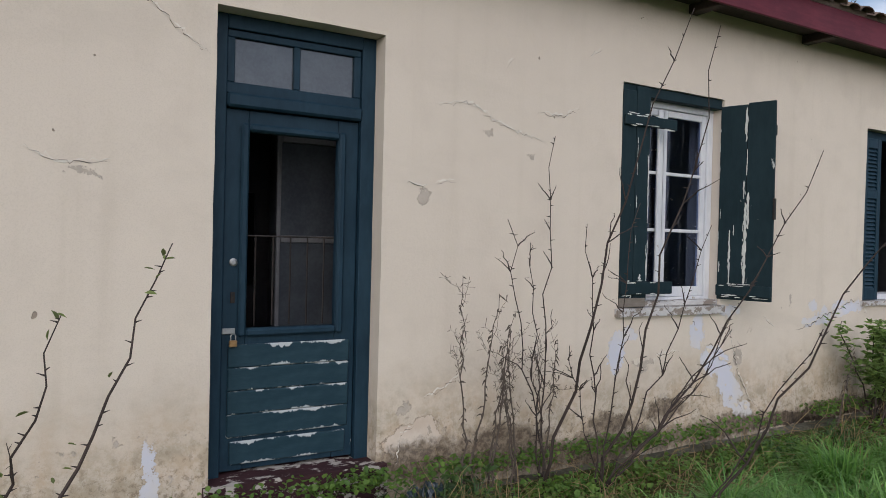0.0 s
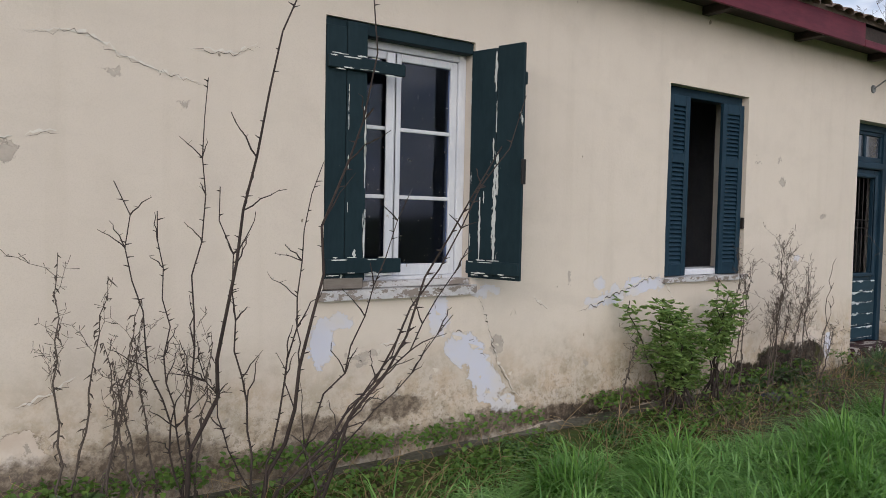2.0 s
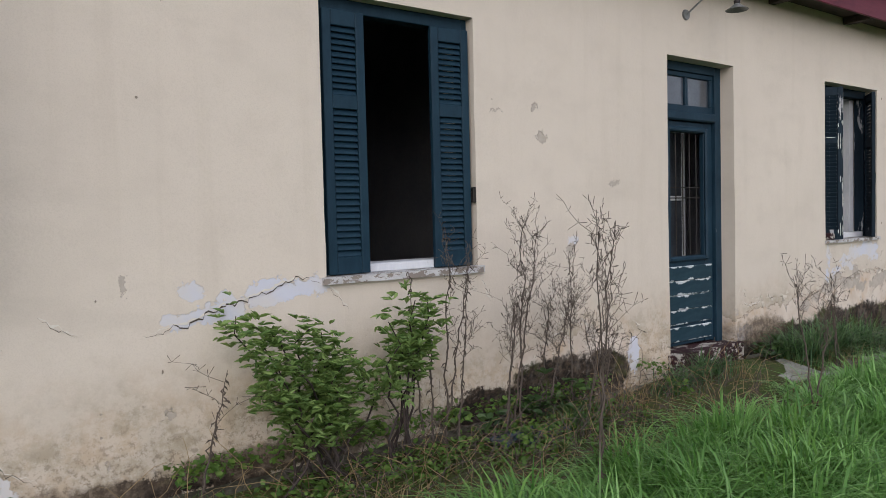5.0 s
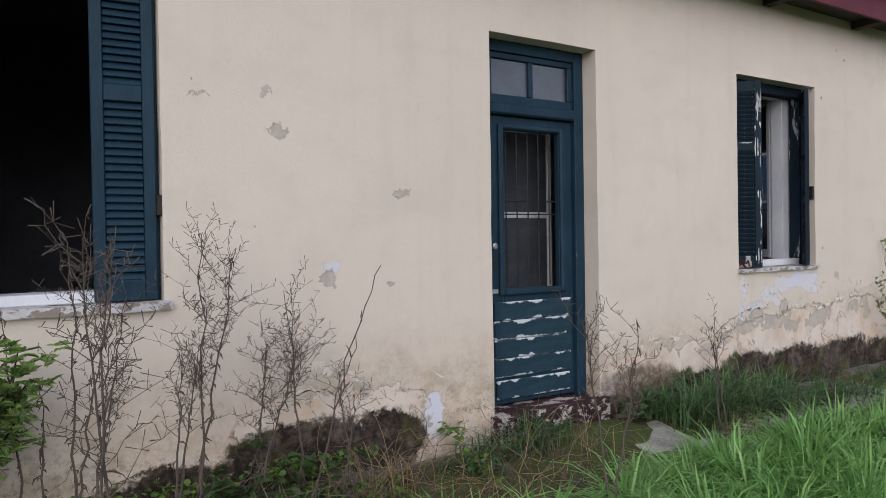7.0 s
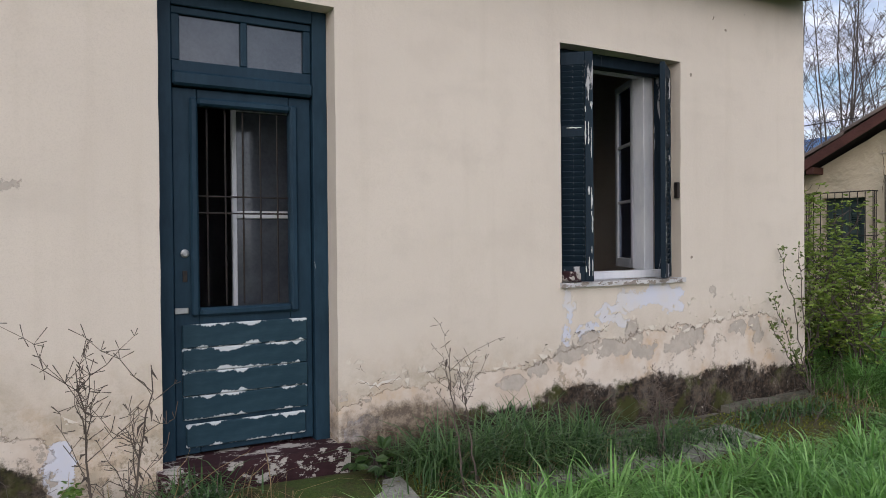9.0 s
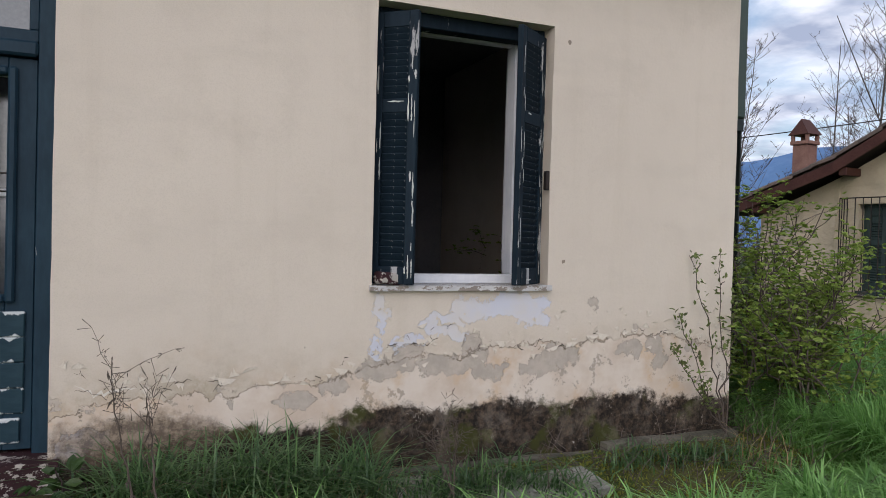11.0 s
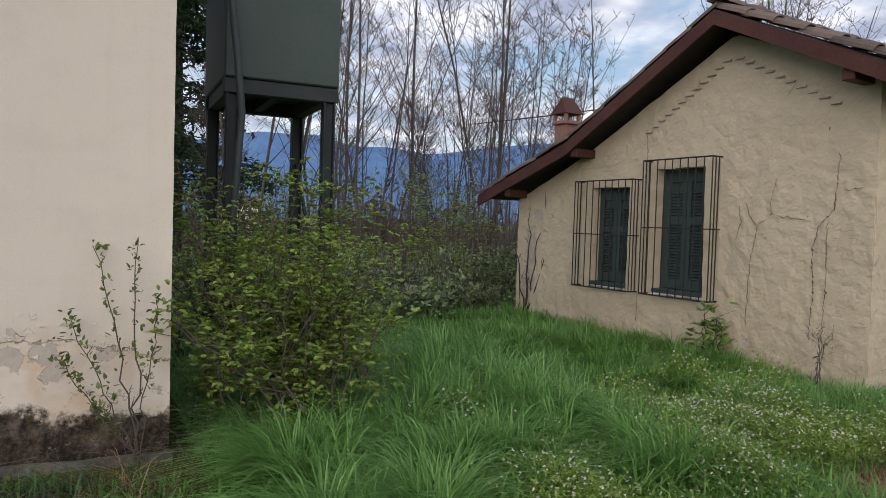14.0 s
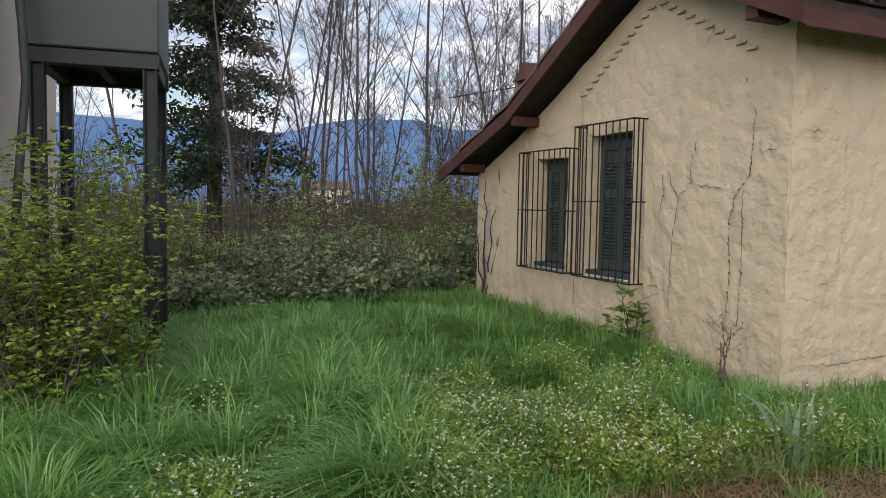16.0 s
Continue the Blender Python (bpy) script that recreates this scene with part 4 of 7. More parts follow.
# ---- water tank on its stand ----
tank = thing("water_tank", (0, 0, 0), "dark green steel water tank on a steel stand", "water tank")
TX0, TX1, TY0, TY1 = 15.50, 16.42, 1.33, 2.55
part("tank_body", join(span(TX0, TX1, TY0, TY1, 2.62, 4.3, 0.012), span(TX0 - 0.015, TX1 + 0.015, TY0 - 0.015, TY1 + 0.015, 4.3, 4.34, 0.006)), M_TANK, tank)
for (a, b) in ((TX1 - 0.07, TY0 + 0.07), (TX1 - 0.07, TY1 - 0.07), (TX0 + 0.07, TY0 + 0.07), (TX0 + 0.07, TY1 - 0.07)):
    part("leg", join(span(a - 0.05, a + 0.05, b - 0.008, b + 0.008, -0.1, 2.50), span(a - 0.05, a - 0.035, b - 0.05, b + 0.05, -0.1, 2.5), span(a + 0.035, a + 0.05, b - 0.05, b + 0.05, -0.1, 2.5)), M_TANKDARK, tank)
for g in (span(TX0, TX1, TY0 + 0.02, TY0 + 0.12, 2.50, 2.615), span(TX0, TX1, TY1 - 0.12, TY1 - 0.02, 2.50, 2.615), span(TX0 + 0.02, TX0 + 0.12, TY0 + 0.13, TY1 - 0.13, 2.50, 2.615),
          span(TX1 - 0.12, TX1 - 0.02, TY0 + 0.13, TY1 - 0.13, 2.50, 2.615), span((TX0 + TX1) / 2 - 0.04, (TX0 + TX1) / 2 + 0.04, TY0 + 0.13, TY1 - 0.13, 2.52, 2.615)):
    part("beam", g, M_TANKDARK, tank)
part("brace", tube([(TX1 - 0.07, TY0 + 0.1, 0.75), (TX1 - 0.07, TY1 - 0.1, 2.05)], 0.018, 6), M_TANKDARK, tank)
part("pipe", tube([(15.44, 1.16, 4.4), (15.50, 1.10, 3.2), (15.55, 1.05, 2.7), (15.58, 1.0, 2.3), (15.53, 0.96, 1.6), (15.46, 0.95, 0.6), (15.44, 0.95, -0.1)], 0.029, 10), M_PIPE, tank, "grey-green downpipe", smooth=True)

# ---- the ochre house ----
HC = Vector((20.96, -0.20, 0))
TURN = math.degrees(math.atan2(0.11097, 0.99382))


house = thing("house", (HC.x, HC.y, 0), "small ochre plastered house with a tiled gable roof", "house")
house.matrix_basis = Matrix.Translation(HC) @ Euler((0, 0, radians(TURN - 90))).to_matrix().to_4x4()
# in this frame the gable lies in y = 0, with x from -5.2 (low end) to 0 (near corner)
HW, APEX = 5.18, 1.48


def gable(u):
    """Height of the underside of the roof at u metres from the near corner."""
    if u < APEX:
        return 3.00 + (3.66 - 3.00) * (u + 0.05) / (APEX + 0.05)
    if u < 3.75:
        return 3.66 + (2.50 - 3.66) * (u - APEX) / (3.75 - APEX)
    return 2.50 + (1.92 - 2.50) * (u - 3.75) / (5.2 - 3.75)


WA = (-3.58, -2.93, 0.80, 2.06)
WB = (-2.50, -1.79, 0.80, 2.26)
gw = part("gable_wall", wall_mesh(-HW, 0.07, -0.3, 3.6, 0.30, [WA, WB], 0.09, 0.014, top=lambda x: gable(-x)), M_HOUSE, house)
lw = part("long_wall", wall_mesh(0.006, 9.0, -0.3, 2.9, 0.30, [], 0.12, 0.010), M_HOUSE, house, at=(0.067, 0.0, 0), rot=(0, 0, 90))
part("far_wall", span(-HW, -HW + 0.3, 0.301, 9.0, -0.3, 1.9), M_HOUSE, house)
part("rear_gable_wall", span(-HW, -0.31, 9.01, 9.3, -0.3, 1.9), M_HOUSE, house)
# dog-tooth courses that follow the gable
tooth = raw_mesh("corbel", *box(0.105, 0.03, 0.022, 0.004), M_HOUSE)
for i in range(12):
    f = i / 11.5
    part("corbel", tooth, None, house, at=(-(2.64 + (1.52 - 2.64) * f), -0.010, 2.71 + (3.42 - 2.71) * f), rot=(0, 0, 0))
for i in range(10):
    f = (i + 0.7) / 10
    part("corbel", tooth, None, house, at=(-(1.49 + (0.30 - 1.49) * f), -0.010, 3.44 + (2.76 - 3.44) * f), rot=(0, 0, 0))


def roof_plane(u0, z0, u1, z1, v0, v1, thick):
    v = [(-u, y, z + t) for t in (0, thick) for y in (v0, v1) for u, z in ((u0, z0), (u1, z1))]
    return v, [(0, 2, 3, 1), (4, 5, 7, 6), (0, 1, 5, 4), (2, 6, 7, 3), (0, 4, 6, 2), (1, 3, 7, 5)]


hr = part("roof", roof_plane(APEX, 3.80, -0.42, 2.90, -0.34, 9.4, 0.06), M_DARKWOOD, house, "tiled gable roof on dark boards")
part("roof_slope", roof_plane(3.75, 2.60, APEX + 0.001, 3.80, -0.34, 9.4, 0.06), M_DARKWOOD, hr)
part("roof_slope", roof_plane(5.72, 1.93, 3.751, 2.60, -0.34, 9.4, 0.06), M_DARKWOOD, hr)


def board_along(u0, z0, u1, z1, drop, y0, y1):
    v = [(-u, y, z - d) for d in (0, drop) for y in (y0, y1) for u, z in ((u0, z0), (u1, z1))]
    return v, [(0, 1, 3, 2), (4, 6, 7, 5), (0, 4, 5, 1), (2, 3, 7, 6), (0, 2, 6, 4), (1, 5, 7, 3)]


part("barge_board", board_along(-0.44, 2.93, APEX, 3.86, 0.16, -0.375, -0.345), M_BROWN, house, "red-brown barge board")
part("barge_board", join(board_along(APEX, 3.86, 3.75, 2.64, 0.16, -0.375, -0.345), board_along(3.75, 2.64, 5.76, 1.98, 0.16, -0.375, -0.345)), M_BROWN, house, "red-brown barge board")
for u, z in ((3.62, 2.56), (0.05, 3.02), (5.05, 2.06)):
    part("purlin_end", span(-u - 0.06, -u + 0.06, -0.34, -0.002, z - 0.11, z, 0.008), M_BROWN, house)
part("eave_board", span(0.40, 0.43, -0.34, 9.3, 2.76, 2.90), M_BROWN, house)


def cage(parent, x0, x1, z0, z1, out, n):
    """Welded window guard standing off the wall: bars, side bars and flats."""
    c = part("window_guard", tube([(x0, 0, z0), (x0, -out, z0), (x1, -out, z0), (x1, 0, z0)], 0.009, 5), M_IRON, parent, "black welded iron window guard")
    for zz, r in ((z1, 0.009), ((z0 + z1) / 2, 0.007)):
        part("guard_rail", tube([(x0, 0, zz), (x0, -out, zz), (x1, -out, zz), (x1, 0, zz)], r, 5), M_IRON, c)
    me = raw_mesh("guard_bar", *tube([(0, 0, z0), (0, 0, z1)], 0.0075, 5), M_IRON)
    for i in range(n + 1):
        part("guard_bar", me, None, c, at=(x0 + (x1 - x0) * i / n, -out, 0))
    for sx in (x0, x1):
        for k in (1, 2):
            part("guard_bar", me, None, c, at=(sx, -out * k / 3, 0))


def guarded_window(o, out_x0, out_x1, cz0, cz1):
    x0, x1, z0, z1 = o
    w = part("window", join(span(x0, x0 + 0.04, 0.13, 0.20, z0, z1), span(x1 - 0.04, x1, 0.13, 0.20, z0, z1), span(x0 + 0.041, x1 - 0.041, 0.13, 0.20, z1 - 0.05, z1), span(x0, x1, -0.03, 0.13, z0 - 0.02, z0 + 0.03, 0.008)), M_RUST, house, "green louvred shutters closed behind an iron guard")
    part("sill", span(x0 - 0.01, x1 + 0.01, -0.05, 0.12, z0 - 0.045, z0 - 0.021, 0.006), M_SILL, w, "flaking white sill")
    lw_, h = (x1 - x0 - 0.08) / 2, z1 - z0 - 0.085
    me = raw_mesh("slat", *box(0.11, 0.03, 0.008, 0.002), M_RUST)
    for s in (0, 1):
        bx = x0 + 0.04 + s * lw_
        leaf = part("shutter", join(span(bx + 0.002, bx + 0.06, 0.125, 0.155, z0 + 0.034, z1 - 0.052), span(bx + lw_ - 0.06, bx + lw_ - 0.002, 0.125, 0.155, z0 + 0.034, z1 - 0.052),
                                    span(bx + 0.061, bx + lw_ - 0.061, 0.125, 0.155, z0 + 0.034, z0 + 0.15), span(bx + 0.061, bx + lw_ - 0.061, 0.125, 0.155, z1 - 0.16, z1 - 0.052),
                                    span(bx + 0.061, bx + lw_ - 0.061, 0.125, 0.155, z0 + h * 0.58, z0 + h * 0.58 + 0.08), span(bx + 0.06, bx + lw_ - 0.06, 0.15, 0.158, z0 + 0.04, z1 - 0.06)), M_RUST, w)
        k = int((h - 0.3) / 0.036)
        for i in range(k):
            z = z0 + 0.17 + i * 0.036
            if abs(z - (z0 + h * 0.58 + 0.04)) < 0.05 or z > z1 - 0.17:
                continue
            sl = part("slat", me, None, leaf, at=(bx + lw_ / 2, 0.14, z), rot=(40, 0, 0))
            sl.scale = ((lw_ - 0.122) / 0.11, 1, 1)
    cage(house, out_x0, out_x1, cz0, cz1, 0.16, 9)


guarded_window(WA, -3.76, -2.74, 0.76, 2.14)
guarded_window(WB, -2.57, -1.58, 0.76, 2.35)
# chimney near the low end
ch = part("chimney", join(span(-5.02, -4.76, 0.5, 0.76, 1.9, 3.08, 0.01), span(-5.05, -4.73, 0.47, 0.79, 3.08, 3.14, 0.01)), M_BRICK, house, "red brick chimney with a tent cap")
v = [(-5.07, 0.45, 3.24), (-4.71, 0.45, 3.24), (-4.71, 0.81, 3.24), (-5.07, 0.81, 3.24), (-4.89, 0.52, 3.50), (-4.89, 0.74, 3.50)]
part("cap", (v, [(0, 3, 2, 1), (0, 1, 4), (2, 3, 5), (1, 2, 5, 4), (3, 0, 4, 5)]), M_BROWN, ch)
for p, q in ((-5.04, 0.48), (-4.79, 0.48), (-5.04, 0.73), (-4.79, 0.73)):
    part("cap_post", span(p, p + 0.05, q, q + 0.05, 3.14, 3.24), M_BRICK, ch)
cb = part("power_cable", tube([(24.9 - 4.2 + 12 * t, 7.4 - 9 * t, 3.35 + 2.6 * t - 0.5 * t * (1 - t) * 2) for t in [i / 10 for i in range(11)]], 0.010, 5), M_IRON)
tagged(cb, "black overhead power cable from the house chimney", "cable")


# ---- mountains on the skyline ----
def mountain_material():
    n = Nodes("haze_blue_forest")
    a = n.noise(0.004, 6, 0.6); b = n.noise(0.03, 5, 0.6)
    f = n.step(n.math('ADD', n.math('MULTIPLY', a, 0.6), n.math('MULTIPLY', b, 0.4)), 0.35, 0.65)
    # Both blues carry the haze of distance in the base colour.
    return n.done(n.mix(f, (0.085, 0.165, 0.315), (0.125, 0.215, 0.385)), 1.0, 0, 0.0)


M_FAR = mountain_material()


def ridge(dist, base, amp, seed, a0, a1, k=160):
    verts, faces = [], []
    for i in range(k + 1):
        a = radians(a0 + (a1 - a0) * i / k)
        t = i / k * 9
        hgt = base + amp * (noise.noise((t * 0.55, seed, 0)) + 0.4 * noise.noise((t * 1.9, seed, 2)) + 0.13 * noise.noise((t * 6, seed, 5)))
        for j, (dd, hh) in enumerate(((0, 0.0), (0.07, 0.55), (0.12, 0.85), (0.17, 1.0))):
            r = dist * (1 + dd)
            verts.append((16 + math.sin(a) * r, math.cos(a) * r, -20 + (hgt + 20) * hh + (12 * noise.noise((t * 4, j, seed)) if 0 < j < 3 else 0)))
    for i in range(k):
        for j in range(3):
            p = i * 4 + j
            faces.append((p, p + 4, p + 5, p + 1))
    return verts, faces


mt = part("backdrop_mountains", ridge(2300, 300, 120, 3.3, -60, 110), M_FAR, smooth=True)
tagged(mt, "wooded mountains along the skyline, haze blue in their colour", "mountains", kind="structure")


# ---- vegetation helpers ----
def leaf_material(name, c1, c2, rough=0.55, dead=None):
    n = Nodes(name)
    r = n.island()
    col = n.mix(r, c1, c2)
    if dead:
        col = n.mix(n.math('MULTIPLY', n.step(n.noise(1.1, 4, 0.6), 0.46, 0.62), 0.45), col, dead)
    n.bsdf.inputs["Subsurface Weight"].default_value = 0.0
    n.put(n.bsdf.inputs["Base Color"], col)
    n.bsdf.inputs["Roughness"].default_value = rough
    n.bsdf.inputs["Specular IOR Level"].default_value = 0.5
    tr = n.t.nodes.new("ShaderNodeBsdfTranslucent")
    n.put(tr.inputs["Color"], col)
    mx = n.t.nodes.new("ShaderNodeMixShader")
    mx.inputs[0].default_value = 0.42
    out = n.t.nodes["Material Output"]
    n.t.links.new(n.bsdf.outputs[0], mx.inputs[1]); n.t.links.new(tr.outputs[0], mx.inputs[2])
    n.t.links.new(mx.outputs[0], out.inputs[0])
    return n.mat


M_GRASS = leaf_material("spring_grass", (0.062, 0.175, 0.030), (0.25, 0.45, 0.11), 0.40, (0.09, 0.23, 0.05))
M_GRASSBLUE = leaf_material("lush_grass", (0.095, 0.23, 0.052), (0.34, 0.59, 0.19), 0.40, (0.15, 0.31, 0.07))
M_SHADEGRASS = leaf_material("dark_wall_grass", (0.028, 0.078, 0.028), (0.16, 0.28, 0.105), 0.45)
M_STRAW = leaf_material("dead_straw", (0.221, 0.152, 0.076), (0.414, 0.304, 0.166), 0.8)
M_CLOVER = leaf_material("low_weeds", (0.078, 0.164, 0.031), (0.156, 0.258, 0.047), 0.6)
M_MOSS = leaf_material("moss_tufts", (0.14, 0.165, 0.022), (0.25, 0.25, 0.04), 0.8)
M_ELDER = leaf_material("elder_leaf", (0.10, 0.19, 0.045), (0.30, 0.42, 0.13), 0.5)
M_DOCK = leaf_material("dark_dock_leaf", (0.03, 0.065, 0.02), (0.085, 0.15, 0.045), 0.45)
M_FRESH = leaf_material("fresh_leaf", (0.14, 0.225, 0.038), (0.34, 0.44, 0.09), 0.55)
M_BRAMBLE = leaf_material("bramble_leaf", (0.055, 0.095, 0.036), (0.38, 0.46, 0.24), 0.38)
M_WEED = leaf_material("bright_weed_leaf", (0.13, 0.225, 0.036), (0.35, 0.47, 0.10), 0.6, (0.075, 0.165, 0.036))
M_THICKET = leaf_material("winter_hedge", (0.075, 0.07, 0.045), (0.17, 0.155, 0.09), 0.8)
M_NEEDLE = leaf_material("conifer_spray", (0.019, 0.042, 0.021), (0.048, 0.080, 0.038), 0.7)
M_FLOWER = leaf_material("white_petal", (0.62, 0.62, 0.50), (0.80, 0.80, 0.70), 0.7)
M_BUD = leaf_material("bud_scale", (0.085, 0.1, 0.035), (0.2, 0.26, 0.08), 0.7)
M_BARK = plain("grey_brown_bark", (0.046, 0.038, 0.034), (0.105, 0.088, 0.078), 6, 50, 0.95, bump=0.6, stretch=(1, 1, 0.2))
M_TWIG = plain("twig_bark", (0.050, 0.038, 0.034), (0.115, 0.086, 0.075), 8, 40, 0.9, by="island")
M_STEM = plain("dark_stem_bark", (0.022, 0.015, 0.014), (0.055, 0.038, 0.032), 8, 60, 0.85)
M_DRY = plain("dry_weed_stem", (0.045, 0.034, 0.029), (0.125, 0.098, 0.08), 8, 60, 0.95, by="island")


def sheet(name, verts, sizes, loops, material):
    """A mesh straight from number arrays."""
    me = bpy.data.meshes.new(name)
    verts = np.asarray(verts, dtype=np.float32).reshape(-1, 3)
    loops = np.asarray(loops, dtype=np.int32).ravel()
    sizes = np.asarray(sizes, dtype=np.int32).ravel()
    me.vertices.add(len(verts)); me.vertices.foreach_set("co", verts.ravel())
    me.loops.add(len(loops)); me.loops.foreach_set("vertex_index", loops)
    me.polygons.add(len(sizes))
    me.polygons.foreach_set("loop_start", np.concatenate(([0], np.cumsum(sizes)[:-1])).astype(np.int32))
    me.materials.append(material)
    me.update(calc_edges=True)
    me.validate()
    return me


def blades(name, rng, xy, z, length, width, lean, material, heading=None):
    """Grass: each blade bends over along its own heading; three joints and a point."""
    n = len(xy)
    a = rng.uniform(0, 2 * np.pi, n) if heading is None else heading
    head = np.stack([np.cos(a), np.sin(a), np.zeros(n)], 1)
    across = np.stack([-np.sin(a), np.cos(a), np.zeros(n)], 1)
    base = np.stack([xy[:, 0], xy[:, 1], z], 1)
    v = np.zeros((n, 7, 3))
    for k, (t, wd) in enumerate(((0.0, 0.8), (0.4, 1.0), (0.75, 0.7), (1.0, 0.0))):
        c = base + head * (length * lean * t ** 2.3)[:, None]
        c[:, 2] += length * (t - 0.42 * np.minimum(lean, 1.5) * t ** 3.0)
        if k < 3:
            v[:, 2 * k] = c - across * (width * wd / 2)[:, None]
            v[:, 2 * k + 1] = c + across * (width * wd / 2)[:, None]
        else:
            v[:, 6] = c
    o = (np.arange(n) * 7)[:, None]
    lp = np.concatenate([o + np.array([0, 1, 3, 2]), o + np.array([2, 3, 5, 4]), o + np.array([4, 5, 6])], 1)
    return sheet(name, v, np.tile([4, 4, 3], n), lp, material)


def leaves(name, rng, at, size, material, droop=0.3, slim=0.45, heading=None, pitch=None):
    """Leaves: folded along the midrib, six corners each."""
    n = len(at)
    a = rng.uniform(0, 2 * np.pi, n) if heading is None else heading
    p = rng.normal(-droop, 0.5, n) if pitch is None else pitch
    d = np.stack([np.cos(a) * np.cos(p), np.sin(a) * np.cos(p), np.sin(p)], 1)
    r = rng.normal(0, 0.5, n)
    side = np.stack([-np.sin(a), np.cos(a), np.zeros(n)], 1)
    up = np.cross(d, side)
    side = side * np.cos(r)[:, None] + up * np.sin(r)[:, None]
    up = np.cross(d, side)
    s = size[:, None]
    v = np.zeros((n, 6, 3))
    v[:, 0] = at
    v[:, 1] = at + d * s * 0.35 + side * s * slim * 0.5 + up * s * 0.08
    v[:, 2] = at + d * s * 0.72 + side * s * slim * 0.36 + up * s * 0.05
    v[:, 3] = at + d * s - up * s * 0.10
    v[:, 4] = at + d * s * 0.72 - side * s * slim * 0.36 + up * s * 0.05
    v[:, 5] = at + d * s * 0.35 - side * s * slim * 0.5 + up * s * 0.08
    o = (np.arange(n) * 6)[:, None]
    lp = np.concatenate([o + np.array([0, 1, 2, 3]), o + np.array([0, 3, 4, 5])], 1)
    return sheet(name, v, np.tile([4, 4], n), lp, material)


def heights(xy):
    return np.array([ground_height(x, y) for x, y in xy]) - 0.01


def curved(p0, p1, k, sag, rng, jit=0.02):
    """A wavering line from p0 to p1 with k joints; sag lifts or drops its middle."""
    p0, p1 = Vector(p0), Vector(p1)
    ln = (p1 - p0).length
    pts = []
    for i in range(k + 1):
        t = i / k
        p = p0.lerp(p1, t)
        p.z += sag * ln * math.sin(math.pi * t)
        if 0 < i:
            p += Vector((rng.gauss(0, jit), rng.gauss(0, jit), rng.gauss(0, jit * 0.6))) * ln
        pts.append(p)
    return pts


def taper(r0, r1, k):
    return [r0 + (r1 - r0) * i / k for i in range(k + 1)]


# ---- grass and low plants ----
rng = np.random.default_rng(7)


def patch(x0, x1, y0, y1, n, clump=0.0, keep=None):
    """Scattered points, drawn towards clump centres."""
    xy = np.stack([rng.uniform(x0, x1, n), rng.uniform(y0, y1, n)], 1)
    if clump > 0:
        k = max(1, n // 45)
        c = np.stack([rng.uniform(x0, x1, k), rng.uniform(y0, y1, k)], 1)
        xy = c[rng.integers(0, k, n)] + rng.normal(0, clump, (n, 2))
    if keep is not None:
        xy = xy[np.array([keep(x, y) for x, y in xy])]
    return xy


def clear(x, y):
    """Outside both buildings."""
    if -4.2 < x < EAST + 0.03 and y > -0.12:
        return False
    d = Vector((x - HC.x, y - HC.y))
    a = radians(TURN - 90)
    lx, ly = d.x * math.cos(-a) - d.y * math.sin(-a), d.x * math.sin(-a) + d.y * math.cos(-a)
    return not (-HW - 0.05 < lx < 0.08 and -0.02 < ly < 9.4)


def tall(x, y):
    """How rank the grass grows here, 0 to 1."""
    v = 0.55 + 0.7 * noise.noise((x * 0.55, y * 0.8, 11))
    if x < EAST + 0.3:
        v *= max(0.12, min(1, (-0.55 - y) / 0.7))
        if x < 5.2:
            v *= 0.62
        if 10.2 < x < 14.6:
            v *= 0.4 if y > -1.0 else 0.65
    return max(0.05, min(1.2, v))


def bare(x, y):
    """Paths and thin places."""
    k = noise.noise((x * 0.9, y * 0.9, 3)) + 0.5 * noise.noise((x * 2.3, y * 2.3, 8))
    if 10.0 < x < 13.7 and -0.72 < y < -0.2:
        return k > -0.55
    if 12.4 < x < 15.2 and y > -1.15:
        return k > -0.40
    if 6.2 < x < 10.2 and y > -1.15:
        return k > -0.22
    if x < EAST and y > -0.75:
        return k > -0.05
    if 18.75 < x < 19.35 and -0.15 < y < 0.32:
        return True
    if x > 18.6 and y < -1.6:
        return k > -0.25
    return k > 0.55


def grass_field(name, label, xy, lo, hi, wd, material, lean=0.75):
    t = np.array([tall(x, y) for x, y in xy])
    n = len(xy)
    ln = (lo + (hi - lo) * t) * rng.uniform(0.55, 1.2, n)
    me = blades(name, rng, xy, heights(xy), ln, rng.uniform(0.6, 1.3, n) * wd, np.abs(rng.normal(lean, 0.35, n)), material)
    return tagged(part(name, me, None), label, "grass", kind="stuff")


ok = lambda x, y: clear(x, y) and not bare(x, y)
grass_field("grass", "rank spring grass along the wall", patch(-1.5, 16.2, -2.3, -0.28, 62000, 0.0, ok), 0.07, 0.34, 0.0105, M_GRASS, 0.85)
grass_field("grass_tufts", "lush drooping grass tufts before the wall", patch(2.0, 16.5, -2.2, -0.7, 38000, 0.06, ok), 0.12, 0.46, 0.0125, M_GRASSBLUE, 1.05)
grass_field("meadow_grass", "tall blown meadow grass in the yard", patch(15.2, 22.5, -2.6, 7.4, 100000, 0.0, ok), 0.10, 0.38, 0.0085, M_GRASS, 0.75)
grass_field("meadow_tufts", "dense blue-green grass tufts in the yard", patch(15.2, 20.8, -1.2, 6.5, 56000, 0.07, ok), 0.16, 0.44, 0.009, M_GRASSBLUE, 0.8)
xyw = patch(16.4, 20.3, -2.1, 0.3, 16000, 0.0, lambda x, y: x < 18.0 or y > -1.55)
grass_field("weed_grass", "thin bright grass among the flowering weeds", xyw, 0.08, 0.26, 0.005, M_WEED, 0.9)
